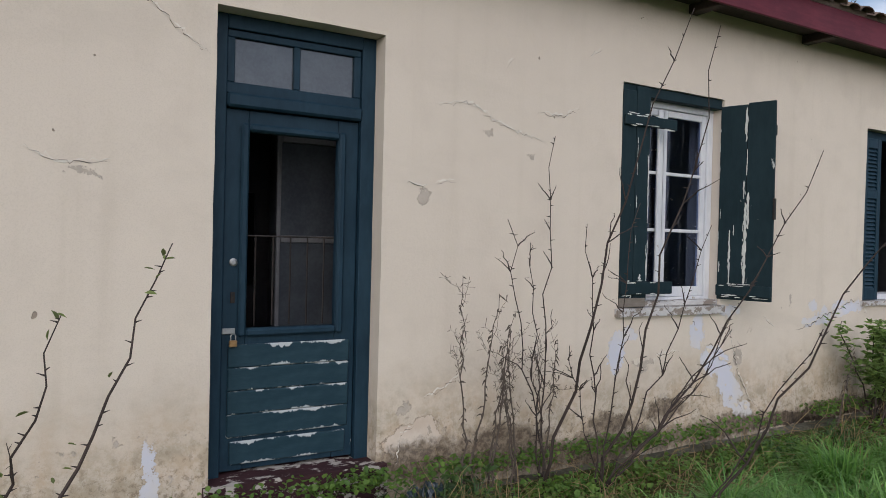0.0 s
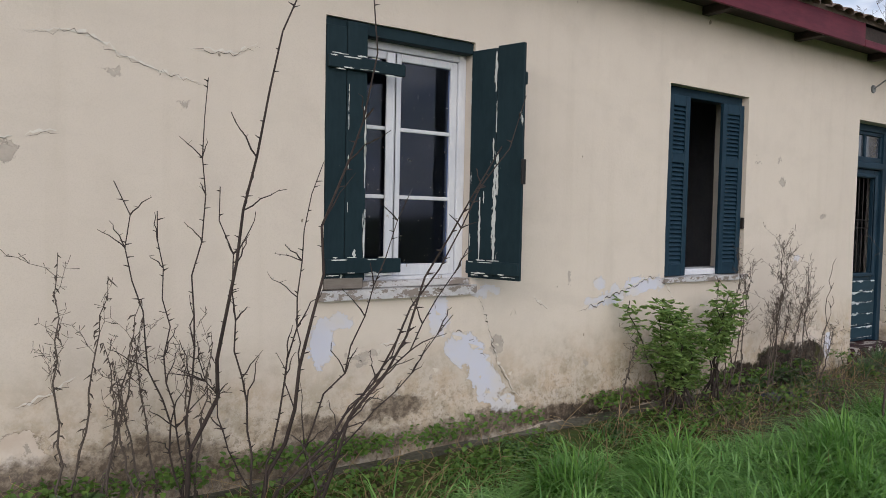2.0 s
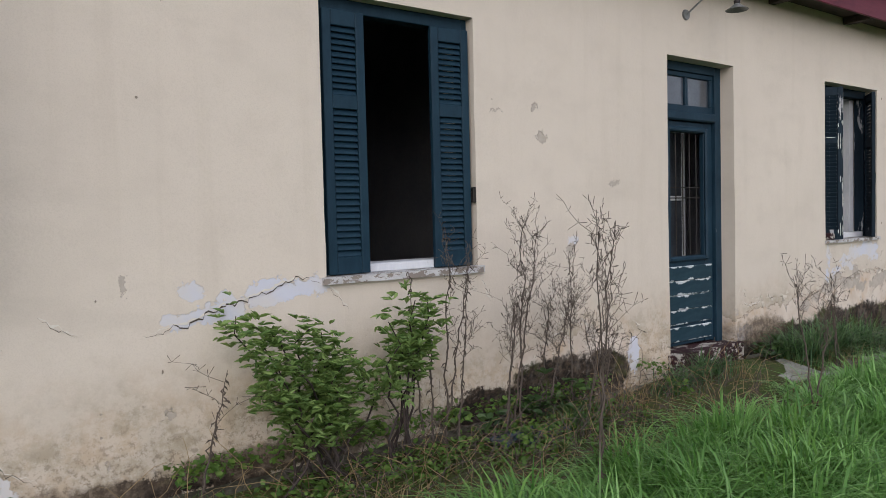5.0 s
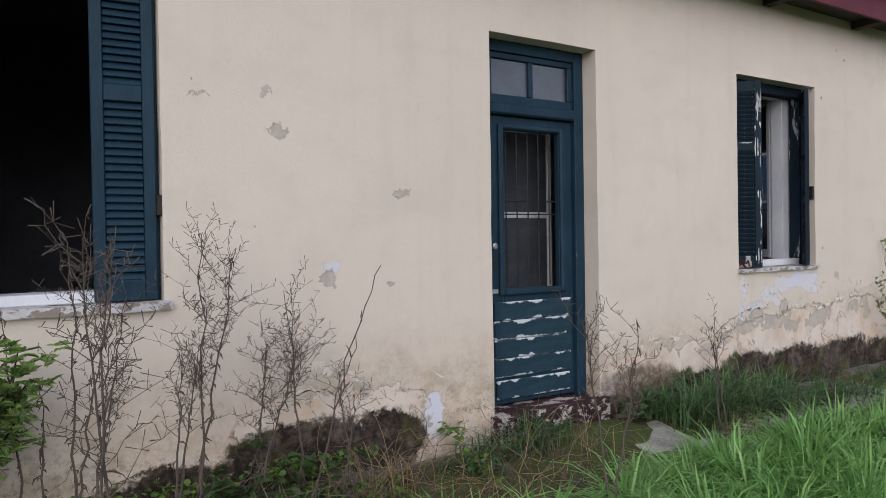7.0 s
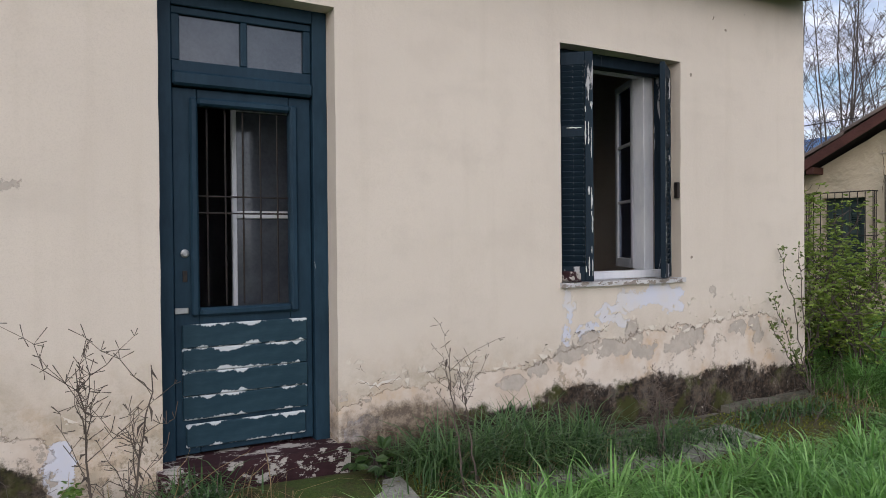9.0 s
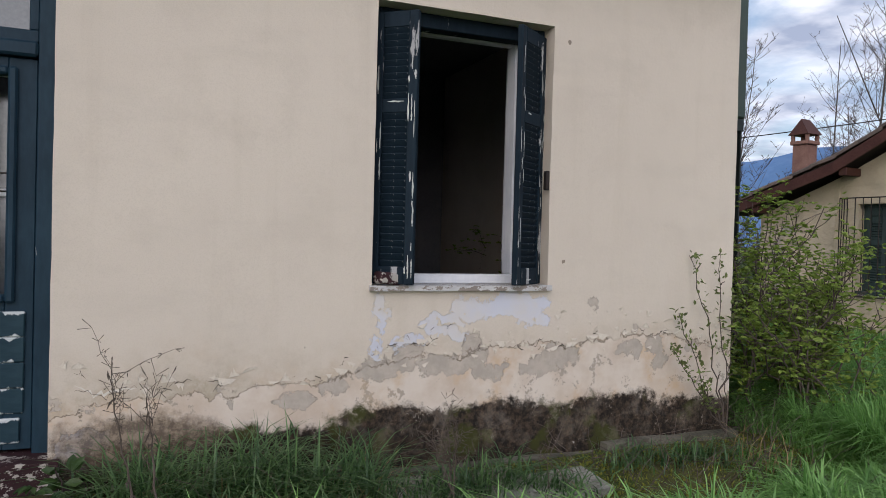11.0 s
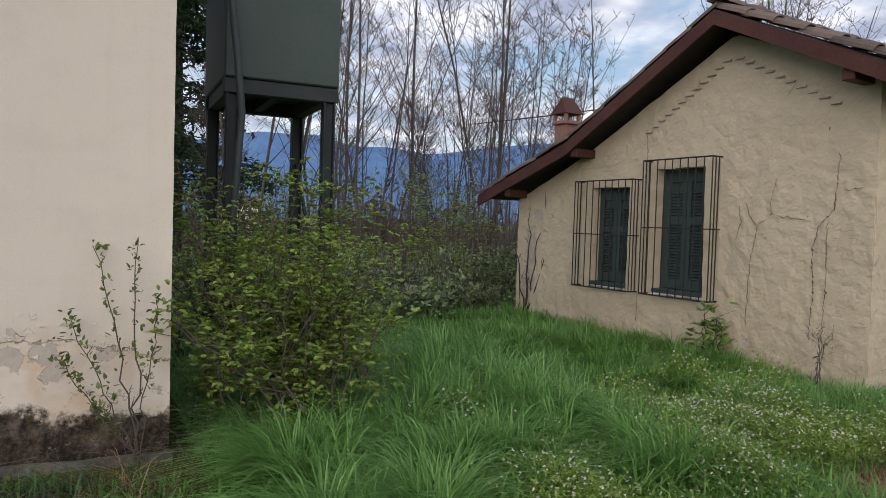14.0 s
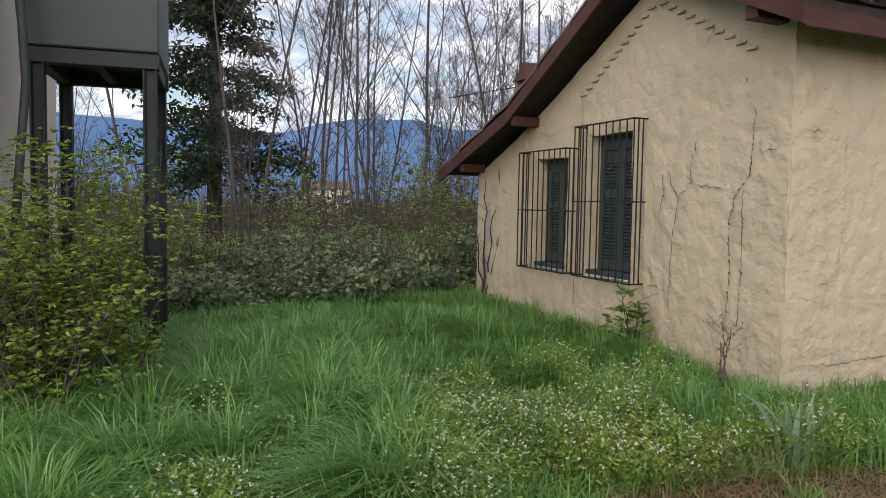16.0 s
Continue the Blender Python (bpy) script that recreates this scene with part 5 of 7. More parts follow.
grass_field("grass_behind", "grass of the open ground", patch(-4, 30, -12, -2.2, 26000, 0.0, clear), 0.08, 0.25, 0.012, M_GRASS)


def big_tufts(name, label, spots, blades_each, lo, hi, wd, material):
    """Old tussocks: blades fan out from each centre and droop."""
    centre = np.repeat(np.array(spots), blades_each, axis=0)
    m = len(centre)
    ang = rng.uniform(0, 2 * np.pi, m)
    off = rng.uniform(0.0, 0.12, m)
    pts = centre + np.stack([np.cos(ang), np.sin(ang)], 1) * off[:, None]
    wind = ang + 1.25 * np.sin(3.3 - ang) + rng.normal(0, 0.3, m)
    good = pts[:, 1] < np.where(pts[:, 0] < EAST, -0.15, 99)
    pts, wind, ang = pts[good], wind[good], ang[good]
    m = len(pts)
    size = np.repeat(rng.uniform(0.7, 1.15, len(spots)), blades_each)[good]
    me = blades(name, rng, pts, heights(pts), rng.uniform(lo, hi, m) * size, rng.uniform(0.6, 1.3, m) * wd, np.abs(rng.normal(0.82, 0.32, m)), material, wind)
    return tagged(part(name, me, None), label, "grass", kind="stuff")


def spots_in(x0, x1, y0, y1, n, seed):
    rs = random.Random(seed)
    out = []
    while len(out) < n:
        p = (rs.uniform(x0, x1), rs.uniform(y0, y1))
        if clear(*p) and not bare(*p):
            out.append(p)
    return out


big_tufts("yard_tussocks", "big drooping grass tussocks beside the wall corner", spots_in(15.5, 17.9, -1.5, 1.9, 190, 1), 150, 0.28, 0.58, 0.0095, M_GRASSBLUE)
big_tufts("yard_tussocks_far", "drooping grass tussocks across the yard", spots_in(16.8, 20.6, 0.3, 5.6, 220, 2), 120, 0.26, 0.48, 0.0095, M_GRASS)
big_tufts("wall_tussocks", "drooping grass tussocks along the path", spots_in(8.6, 14.9, -2.0, -1.12, 110, 3), 110, 0.24, 0.48, 0.0125, M_GRASSBLUE)
big_tufts("wall_tussocks_west", "lighter grass tussocks along the path", spots_in(3.5, 9.0, -2.0, -0.9, 90, 4), 80, 0.24, 0.50, 0.0115, M_GRASS)
xy = patch(-1.0, 22, -2.6, -0.3, 4500, 0.10, clear)
n = len(xy)
me = blades("dead_grass", rng, xy, heights(xy), rng.uniform(0.10, 0.38, n), rng.uniform(0.003, 0.006, n), np.abs(rng.normal(1.1, 0.4, n)), M_STRAW)
tagged(part("dead_grass", me, None), "pale dead grass stalks among the green", "dead grass", kind="stuff")
xy = np.concatenate([patch(18.0, 20.4, -2.6, -1.5, 5000), patch(18.65, 19.45, -0.25, 0.42, 1100), patch(20.5, 22.4, -0.8, -0.3, 900)])
n = len(xy)
me = blades("withered_grass", rng, xy, heights(xy), rng.uniform(0.05, 0.16, n), rng.uniform(0.004, 0.008, n), np.abs(rng.normal(1.2, 0.4, n)), M_STRAW)
tagged(part("withered_grass", me, None), "flattened brown grass on a bare patch", "dead grass", kind="stuff")

# creeping weeds on the apron, moss before the third window
xy = patch(-1, 15.0, -0.62, -0.06, 24000, 0.09, lambda x, y: noise.noise((x * 0.8, 0, 21)) > (-0.15 if x < 9.5 else 0.28))
n = len(xy)
z = heights(xy) + np.where(xy[:, 1] > -0.25, 0.14, 0.02) + rng.uniform(0, 0.09, n)
tagged(part("creeping_weeds", leaves("creeping_weeds", rng, np.column_stack([xy, np.maximum(z, 0.03)]), rng.uniform(0.018, 0.045, n), M_CLOVER, 0.0, 0.8), None), "low green weeds creeping over the concrete strip", "weeds", kind="stuff")
xy = patch(11.2, 15.3, -1.0, -0.15, 14000, 0.12)
n = len(xy)
me = blades("moss", rng, xy, heights(xy), rng.uniform(0.012, 0.04, n), rng.uniform(0.006, 0.012, n), np.abs(rng.normal(0.8, 0.4, n)), M_MOSS)
tagged(part("moss", me, None), "yellow-green moss on the damp ground", "moss", kind="stuff")
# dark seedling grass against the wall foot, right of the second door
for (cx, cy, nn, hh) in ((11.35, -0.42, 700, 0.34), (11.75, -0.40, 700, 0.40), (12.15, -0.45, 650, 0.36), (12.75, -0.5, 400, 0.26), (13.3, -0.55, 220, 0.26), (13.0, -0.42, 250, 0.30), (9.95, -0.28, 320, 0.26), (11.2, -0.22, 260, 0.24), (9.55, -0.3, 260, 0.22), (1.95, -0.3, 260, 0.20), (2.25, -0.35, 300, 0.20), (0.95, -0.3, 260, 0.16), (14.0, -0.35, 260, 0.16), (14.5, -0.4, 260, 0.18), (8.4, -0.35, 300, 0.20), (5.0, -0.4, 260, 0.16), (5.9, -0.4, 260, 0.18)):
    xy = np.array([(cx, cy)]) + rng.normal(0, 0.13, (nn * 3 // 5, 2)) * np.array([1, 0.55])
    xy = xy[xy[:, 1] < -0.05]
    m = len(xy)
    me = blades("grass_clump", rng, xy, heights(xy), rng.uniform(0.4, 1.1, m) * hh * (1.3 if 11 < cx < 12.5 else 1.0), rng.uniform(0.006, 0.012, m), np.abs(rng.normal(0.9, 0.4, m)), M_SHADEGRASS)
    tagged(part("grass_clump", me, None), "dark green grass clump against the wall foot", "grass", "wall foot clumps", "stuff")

# white-flowering weeds in the yard
xy = patch(16.6, 20.2, -2.0, 0.25, 9000, 0.16, lambda x, y: noise.noise((x * 0.8, y * 0.8, 31)) > -0.28 and (x < 18.0 or y > -1.55 + 0.2 * noise.noise((x * 2, y * 2, 5))) and not (18.75 < x < 19.35 and -0.15 < y < 0.32))
n = len(xy)
z = heights(xy)
mound = np.array([max(0.0, noise.noise((a * 1.3, b * 1.6, 61)) + 0.15) for a, b in xy])
hgt = rng.uniform(0.04, 0.20, n) + 0.30 * mound
lv = np.column_stack([xy + rng.normal(0, 0.02, (n, 2)), z + hgt])
rep = np.repeat(lv, 8, axis=0) + rng.normal(0, 0.030, (n * 8, 3)) * np.array([1, 1, 1.3])
tagged(part("flowering_weeds", leaves("flowering_weeds", rng, rep, rng.uniform(0.018, 0.045, len(rep)), M_WEED, -0.4, 0.32), None), "yellow-green leaves of low flowering weeds", "weeds", kind="stuff")
fl_at = np.column_stack([xy[:3600] + rng.normal(0, 0.03, (len(xy[:3600]), 2)), z[:3600] + hgt[:3600] + 0.045 + rng.uniform(0, 0.03, len(xy[:3600]))])
pet = np.repeat(fl_at, 5, axis=0)
tagged(part("white_flowers", leaves("white_flowers", rng, pet, rng.uniform(0.009, 0.015, len(pet)), M_FLOWER, -0.25, 0.8), None), "tiny white flowers scattered over the weeds", "flowers", kind="stuff")


# ---- shrubs, saplings and dry weeds ----
def shoots(base, tips, r0, seed, twigs, thorns, sag=-0.03, twig_len=(0.12, 0.4)):
    """Stems from one foot to each tip, side twigs and thorns: three lists of bars."""
    rg = random.Random(seed)
    stems, sides, spikes = [], [], []
    for k, (tip, r) in enumerate(tips):
        line = curved(base, tip, 12, sag, rg, 0.010)
        stems.append(tube(line, taper(r0 * r, 0.0022, 12), 6))
        for _ in range(twigs):
            i = rg.randint(3, 11)
            p = line[i]
            d = (line[i] - line[i - 1]).normalized()
            o = Vector((rg.gauss(0, 1), rg.gauss(0, 0.6), rg.gauss(0.35, 0.4))).normalized()
            ln = rg.uniform(*twig_len) * (1.2 - i / 14)
            q = p + (d * 0.55 + o * 0.75).normalized() * ln
            q.y = min(q.y, -0.03) if q.x < EAST else q.y
            tw = curved(p, q, 5, 0.05, rg, 0.03)
            sides.append(tube(tw, taper(0.0046, 0.0016, 5), 4))
            for j in range(2, 6):
                if thorns and rg.random() < 0.6:
                    s = tw[j] + Vector((rg.gauss(0, 0.012), rg.gauss(0, 0.012), rg.gauss(0.006, 0.01)))
                    spikes.append(tube([tw[j], s], [0.0018, 0.0006], 3))
        if thorns:
            for i in range(2, 13):
                for _ in range(2):
                    t = rg.random()
                    p = line[i - 1].lerp(line[i], t)
                    s = p + Vector((rg.choice((-1, 1)) * rg.uniform(0.014, 0.032), rg.gauss(0, 0.010), rg.uniform(0.0, 0.014)))
                    spikes.append(tube([p, s], [0.005, 0.0011], 4))
    return stems, sides, spikes


def sapling(base, tips, r0, seed, label, twigs=6, thorns=True, material=None, sag=-0.03, twig_len=(0.12, 0.4), name="thorny_sapling", category="sapling", buds=0):
    material = material or M_STEM
    stems, sides, spikes = shoots(base, tips, r0, seed, twigs, thorns, sag, twig_len)
    t = thing(name, (0, 0, 0), label, category)
    for s in stems:
        part("stem", s, material, t, smooth=True)
    if sides:
        tagged(part("side_growth", join(*sides), material, t), kind="stuff")
    if spikes:
        tagged(part("thorn_growth", join(*spikes), material, t), kind="stuff")
    if buds:
        rg = np.random.default_rng(seed)
        tipsv = np.array([tip for tip, _ in tips])
        at = tipsv[rg.integers(0, len(tipsv), buds)] * 1.0
        f = rg.uniform(0.0, 0.75, buds) ** 1.6
        at = at + (np.array(base) - at) * f[:, None] + rg.normal(0, 0.018, (buds, 3))
        tagged(part("bud_growth", leaves("bud_growth", rg, at, rg.uniform(0.02, 0.05, buds), M_BUD, -0.7, 0.5), None, t, "opening leaf buds"), kind="stuff")
    return t


sapling((2.87, -0.25, 0.05), [((3.17, -0.97, 2.93), 1.0), ((3.0, -0.10, 2.30), 0.5), ((2.55, -0.30, 1.75), 0.45), ((2.74, -0.25, 1.62), 0.4)], 0.0125, 5, "leafless thorny sapling against the wall", 6, sag=-0.04)
sapling((3.19, -0.43, 0.05), [((3.64, -0.90, 2.92), 0.7), ((4.28, -1.15, 2.19), 0.55), ((4.25, -0.75, 1.45), 0.45), ((2.95, -0.5, 1.75), 0.4), ((3.52, -0.35, 1.9), 0.4), ((3.95, -0.6, 1.75), 0.4), ((4.3, -0.5, 1.05), 0.35), ((2.85, -0.5, 1.0), 0.3)], 0.0165, 8, "leafless thorny bush with arching stems", 7, sag=-0.06)
sapling((2.78, -1.35, 0.0), [((3.32, -2.14, 1.83), 1.0), ((3.15, -1.85, 1.25), 0.5)], 0.0085, 18, "thin thorny shoot standing in the grass", 2, sag=0.0)
sapling((-0.12, -0.85, 0.0), [((0.55, -0.80, 1.57), 1.0)], 0.011, 12, "single thorny shoot with a budding tip", 1, buds=10, sag=-0.04)
sapling((-0.18, -0.82, 0.0), [((0.17, -0.80, 1.29), 1.0)], 0.010, 13, "single thorny shoot with a budding tip", 1, buds=10, sag=-0.05)
sapling((14.86, -0.16, 0.15), [((14.64, -0.06, 1.34), 1.0), ((14.83, -0.08, 1.36), 1.0), ((14.50, -0.08, 0.95), 0.7), ((14.44, -0.10, 0.74), 0.7), ((14.62, -0.2, 0.48), 0.5), ((14.95, -0.1, 1.05), 0.6)], 0.0065, 31,
        "budding sapling at the corner of the wall", 3, False, material=M_DRY, buds=330, twig_len=(0.05, 0.16))
sapling((20.40, 4.70, 0.1), [((20.35, 4.55, 1.9), 1.0), ((20.5, 4.1, 1.75), 0.7), ((20.3, 4.95, 1.6), 0.7), ((20.45, 4.3, 2.0), 0.6)], 0.020, 33, "bare climbing shrub against the ochre house", 6, False, name="bare_shrub", category="shrub")


def dry_weed(foot, height, seed, label, stems=3, spray=10, spread=0.15, droop=True):
    """Last year's weed: stiff stalks hung with shrivelled leaves, or ending in a fine spray."""
    rg = random.Random(seed)
    t = thing("dry_weed", (0, 0, 0), label, "weed", "dry weeds")
    rags, fine = [], []
    for s in range(stems):
        top = (foot[0] + rg.gauss(0.02, spread), min(foot[1] + rg.gauss(-0.03, spread * 0.6), -0.04), height * rg.uniform(0.72, 1.05))
        b = (foot[0] + rg.gauss(0, 0.05), min(foot[1] + rg.gauss(0, 0.04), -0.04), 0.03)
        line = curved(b, top, 14, 0.0, rg, 0.006)
        part("stalk", tube(line, taper(0.0076, 0.0016, 14), 5), M_DRY, t)
        for i in range(2, 15):
            for _ in range(3 if droop else 1):
                p = line[i - 1].lerp(line[i], rg.random())
                q = p + Vector((rg.gauss(0, 0.016), rg.gauss(0, 0.016), -rg.uniform(0.01, 0.05)))
                rags.append(tube([p, p.lerp(q, 0.5) + Vector((rg.gauss(0, 0.006), 0, 0.006)), q], [0.002, 0.005, 0.001], 3))
        for _ in range(spray):
            i = rg.randint(7, 13)
            p = line[i]
            q = p + Vector((rg.gauss(0, 0.11), rg.gauss(0, 0.07), rg.uniform(0.05, 0.24)))
            q.y = min(q.y, -0.02)
            tw = curved(p, q, 4, 0.06, rg, 0.04)
            fine.append(tube(tw, taper(0.0017, 0.0008, 4), 3))
            for j in range(1, 5):
                for _ in range(3):
                    e = tw[j] + Vector((rg.gauss(0, 0.022), rg.gauss(0, 0.018), rg.gauss(0.012, 0.02)))
                    fine.append(tube([tw[j], e], [0.0008, 0.0017], 3))
    tagged(part("withered_leaves", join(*rags), M_DRY, t), kind="stuff")
    if fine:
        tagged(part("seed_spray", join(*fine), M_DRY, t), kind="stuff")
    return t


dry_weed((2.29, -0.2), 1.80, 51, "tall dry weed hung with shrivelled leaves", 1, 8, 0.10)
dry_weed((2.45, -0.22), 1.35, 52, "dry weed stalks hung with shrivelled leaves", 3, 2, 0.14)
dry_weed((2.68, -0.18), 1.15, 53, "short dry weed stalks by the wall", 3, 5, 0.14)
dry_weed((6.05, -0.3), 0.85, 54, "thin single dry weed stalk", 1, 4, 0.04)
dry_weed((7.48, -0.2), 1.55, 55, "tall dark dry weed stalks beside the window", 3, 9, 0.09)
dry_weed((8.00, -0.25), 1.60, 56, "tall dry weed with a bushy seed head", 2, 24, 0.10)
dry_weed((8.32, -0.25), 1.25, 57, "dry weed with a bushy seed head", 2, 20, 0.10)
dry_weed((8.66, -0.30), 0.7, 59, "short dry weed near the wall", 2, 8, 0.16, False)
dry_weed((7.42, -1.45), 1.50, 58, "branching dry weed standing in the grass", 2, 16, 0.12, False)
dry_weed((9.48, -1.35), 1.28, 60, "branching dry weed before the door", 2, 13, 0.14, False)
dry_weed((11.25, -0.7), 0.85, 61, "small branching dry weed before the wall", 2, 7, 0.14, False)
dry_weed((12.7, -0.6), 0.5, 63, "withered low weed at the wall foot", 3, 8, 0.12, False)


sapling((8.45, -0.42, 0.05), [((8.92, -0.30, 1.30), 1.0), ((8.72, -0.4, 0.95), 0.7)], 0.0045, 83, "thin reddish bramble shoots arching by the wall", 2, False, material=M_DRY, sag=0.10, twig_len=(0.05, 0.14), name="bramble_shoots", category="shoots")
dry_weed((8.36, -0.22), 1.62, 84, "tall branching dry weed with a fine spray", 1, 26, 0.08, False)
dry_weed((7.30, -0.22), 1.15, 85, "dark dry weed stalks hung with shrivelled leaves", 2, 0, 0.05)
dry_weed((7.85, -0.3), 0.95, 86, "dry weed stalks with a bushy top", 2, 12, 0.12, False)
dry_weed((2.95, -0.2), 1.0, 87, "dry weed stalks hung with shrivelled leaves", 2, 6, 0.12)


def litter(name, label, x0, x1, y0, y1, count, seed, reach, material):
    """Last year's stems, fallen and leaning this way and that."""
    rg = random.Random(seed)
    bars = []
    for _ in range(count):
        x, y = rg.uniform(x0, x1), rg.uniform(y0, y1)
        z = ground_height(x, y)
        q = (x + rg.gauss(0, reach), min(y + rg.gauss(0, reach * 0.5), -0.06), z + abs(rg.gauss(0.06, 0.14)))
        bars.append(tube(curved((x, y, z + 0.01), q, 5, 0.10, rg, 0.04), taper(rg.uniform(0.0016, 0.0036), 0.001, 5), 3))
    return tagged(part(name, join(*bars), material), label, "dead stems", kind="stuff")


litter("dead_stems", "tangle of fallen brown weed stems along the wall", 6.4, 10.0, -1.25, -0.18, 800, 301, 0.24, M_DRY)
litter("dead_stems", "pale broken straw among the weeds", 6.4, 10.0, -1.35, -0.25, 520, 305, 0.20, M_STRAW)
litter("dead_stems", "brown dead stems on the mossy ground", 11.2, 15.1, -1.3, -0.2, 420, 302, 0.18, M_DRY)
litter("dead_stems", "pale straw lying in the short grass", 1.9, 6.4, -1.2, -0.15, 420, 303, 0.18, M_STRAW)
litter("dead_stems", "brown stems tangled under the corner bush", 15.1, 16.4, -0.35, 0.6, 300, 304, 0.22, M_DRY)


def leafy_shrub(name, label, foot, stems, spread, height, leaf_n, leaf_size, material, seed, low=0.25, slim=0.42, bark=None, wall=True, twigs=0):
    """A shrub of several stems; leaves in sprays of five along and round them."""
    rg = random.Random(seed)
    ng = np.random.default_rng(seed)
    t = thing(name, (0, 0, 0), label, "shrub")
    ends, bars = [], []
    for s in range(stems):
        b = (foot[0] + rg.gauss(0, spread[0] * 0.35), foot[1] + rg.gauss(0, spread[1] * 0.3), ground_height(*foot[:2]) - 0.02)
        top = Vector((foot[0] + rg.uniform(-1, 1) * spread[0], foot[1] + rg.uniform(-1, 1) * spread[1], height * rg.uniform(0.6, 1.05)))
        if wall:
            top.y = min(top.y, -0.08)
        line = curved(b, top, 8, 0.02, rg, 0.025)
        part("stem", tube(line, taper(0.009, 0.003, 8), 5), bark or M_STEM, t)
        ends += [p for i, p in enumerate(line) if i / 8 > low]
        for _ in range(twigs):
            p = line[rg.randint(2, 8)]
            q = p + Vector((rg.gauss(0, 0.16), rg.gauss(0, 0.16), rg.uniform(-0.02, 0.28)))
            if wall:
                q.y = min(q.y, -0.04)
            tw = curved(p, q, 4, 0.03, rg, 0.04)
            bars.append(tube(tw, taper(0.0035, 0.0012, 4), 4))
            ends += tw[1:]
    if bars:
        tagged(part("twig_mass", join(*bars), bark or M_STEM, t), kind="stuff")
    e = np.array([tuple(p) for p in ends])
    k = leaf_n // 5
    c = e[ng.integers(0, len(e), k)] + ng.normal(0, 0.05, (k, 3)) * np.array([1, 1, 0.8])
    if wall:
        c[:, 1] = np.minimum(c[:, 1], -0.05)
    at = np.repeat(c, 5, axis=0)
    main = np.repeat(ng.uniform(0, 2 * np.pi, k), 5)
    head = main + np.tile([-1.1, -0.55, 0.0, 0.55, 1.1], k) + ng.normal(0, 0.15, 5 * k)
    pt = np.repeat(ng.normal(0.3, 0.35, k), 5) - np.abs(np.tile([1.1, 0.55, 0, 0.55, 1.1], k)) * 0.12
    me = leaves("foliage", ng, at, leaf_size * ng.uniform(0.65, 1.2, 5 * k), material, 0, slim, head, pt)
    tagged(part("foliage", me, None, t), kind="stuff")
    return t


for fx, fh, sd in ((8.10, 0.42, 171), (8.55, 0.32, 172), (10.98, 0.34, 173), (7.75, 0.28, 174), (2.3, 0.26, 175)):
    leafy_shrub("wall_weed", "dark broad-leaved weed at the wall foot", (fx, -0.26, 0), 5, (0.14, 0.08), fh, 100, 0.075, M_DOCK, sd, 0.15, 0.55)
leafy_shrub("elder_bush", "fresh green elder bush against the wall", (6.66, -0.32, 0), 15, (0.46, 0.17), 1.02, 5200, 0.056, M_ELDER, 71, 0.45, 0.30)
leafy_shrub("elder_bush", "small fresh green elder shoot beside the larger bush", (7.06, -0.28, 0), 6, (0.20, 0.10), 1.06, 1500, 0.058, M_ELDER, 72, 0.5, 0.30)
leafy_shrub("corner_bush", "twiggy bush coming into yellow-green leaf at the wall corner", (15.85, 0.35, 0), 30, (0.85, 0.65), 1.75, 16500, 0.040, M_FRESH, 73, 0.2, 0.5, M_TWIG, False, 9)
leafy_shrub("corner_bush", "lower tangled bush beside the tank stand", (15.75, 0.1, 0), 20, (0.75, 0.40), 1.15, 6500, 0.042, M_FRESH, 74, 0.15, 0.5, M_TWIG, False, 9)
leafy_shrub("undergrowth_bush", "bush in young leaf behind the tank stand", (15.6, 2.9, 0), 18, (1.0, 0.8), 1.6, 9000, 0.042, M_FRESH, 75, 0.2, 0.5, M_TWIG, False, 7)
leafy_shrub("undergrowth_bush", "bush in young leaf by the house eave", (20.0, 6.6, 0), 16, (0.8, 0.8), 2.5, 5200, 0.036, M_FRESH, 76, 0.3, 0.5, M_TWIG, False, 8)
leafy_shrub("undergrowth_bush", "olive bush in young leaf behind the brambles", (18.6, 10.2, 0), 16, (0.9, 0.7), 2.1, 4200, 0.045, M_FRESH, 78, 0.3, 0.5, M_TWIG, False, 7)
leafy_shrub("undergrowth_bush", "olive bush in young leaf below the trees", (21.2, 9.6, 0), 18, (1.0, 0.7), 2.6, 5200, 0.045, M_FRESH, 79, 0.3, 0.5, M_TWIG, False, 7)
leafy_shrub("undergrowth_bush", "olive bush in young leaf beyond the tank", (14.6, 8.6, 0), 16, (1.0, 0.8), 2.2, 4800, 0.045, M_FRESH, 80, 0.2, 0.5, M_TWIG, False, 7)
leafy_shrub("undergrowth_bush", "bush in young leaf among the brambles", (16.6, 6.4, 0), 14, (0.8, 0.7), 1.25, 3200, 0.045, M_FRESH, 81, 0.2, 0.5, M_TWIG, False, 7)
leafy_shrub("undergrowth_bush", "low bush in young leaf at the edge of the brambles", (18.4, 7.6, 0), 12, (0.9, 0.7), 1.2, 2600, 0.045, M_FRESH, 82, 0.2, 0.5, M_TWIG, False, 7)
leafy_shrub("undergrowth_bush", "olive bush in young leaf behind the rear window", (2.4, 7.6, 0), 16, (1.1, 0.7), 2.6, 4200, 0.055, M_FRESH, 181, 0.15, 0.5, M_TWIG, False, 7)
leafy_shrub("undergrowth_bush", "olive bush in young leaf behind the end room", (14.3, 7.0, 0), 14, (0.9, 0.6), 2.1, 3600, 0.050, M_FRESH, 182, 0.15, 0.5, M_TWIG, False, 7)
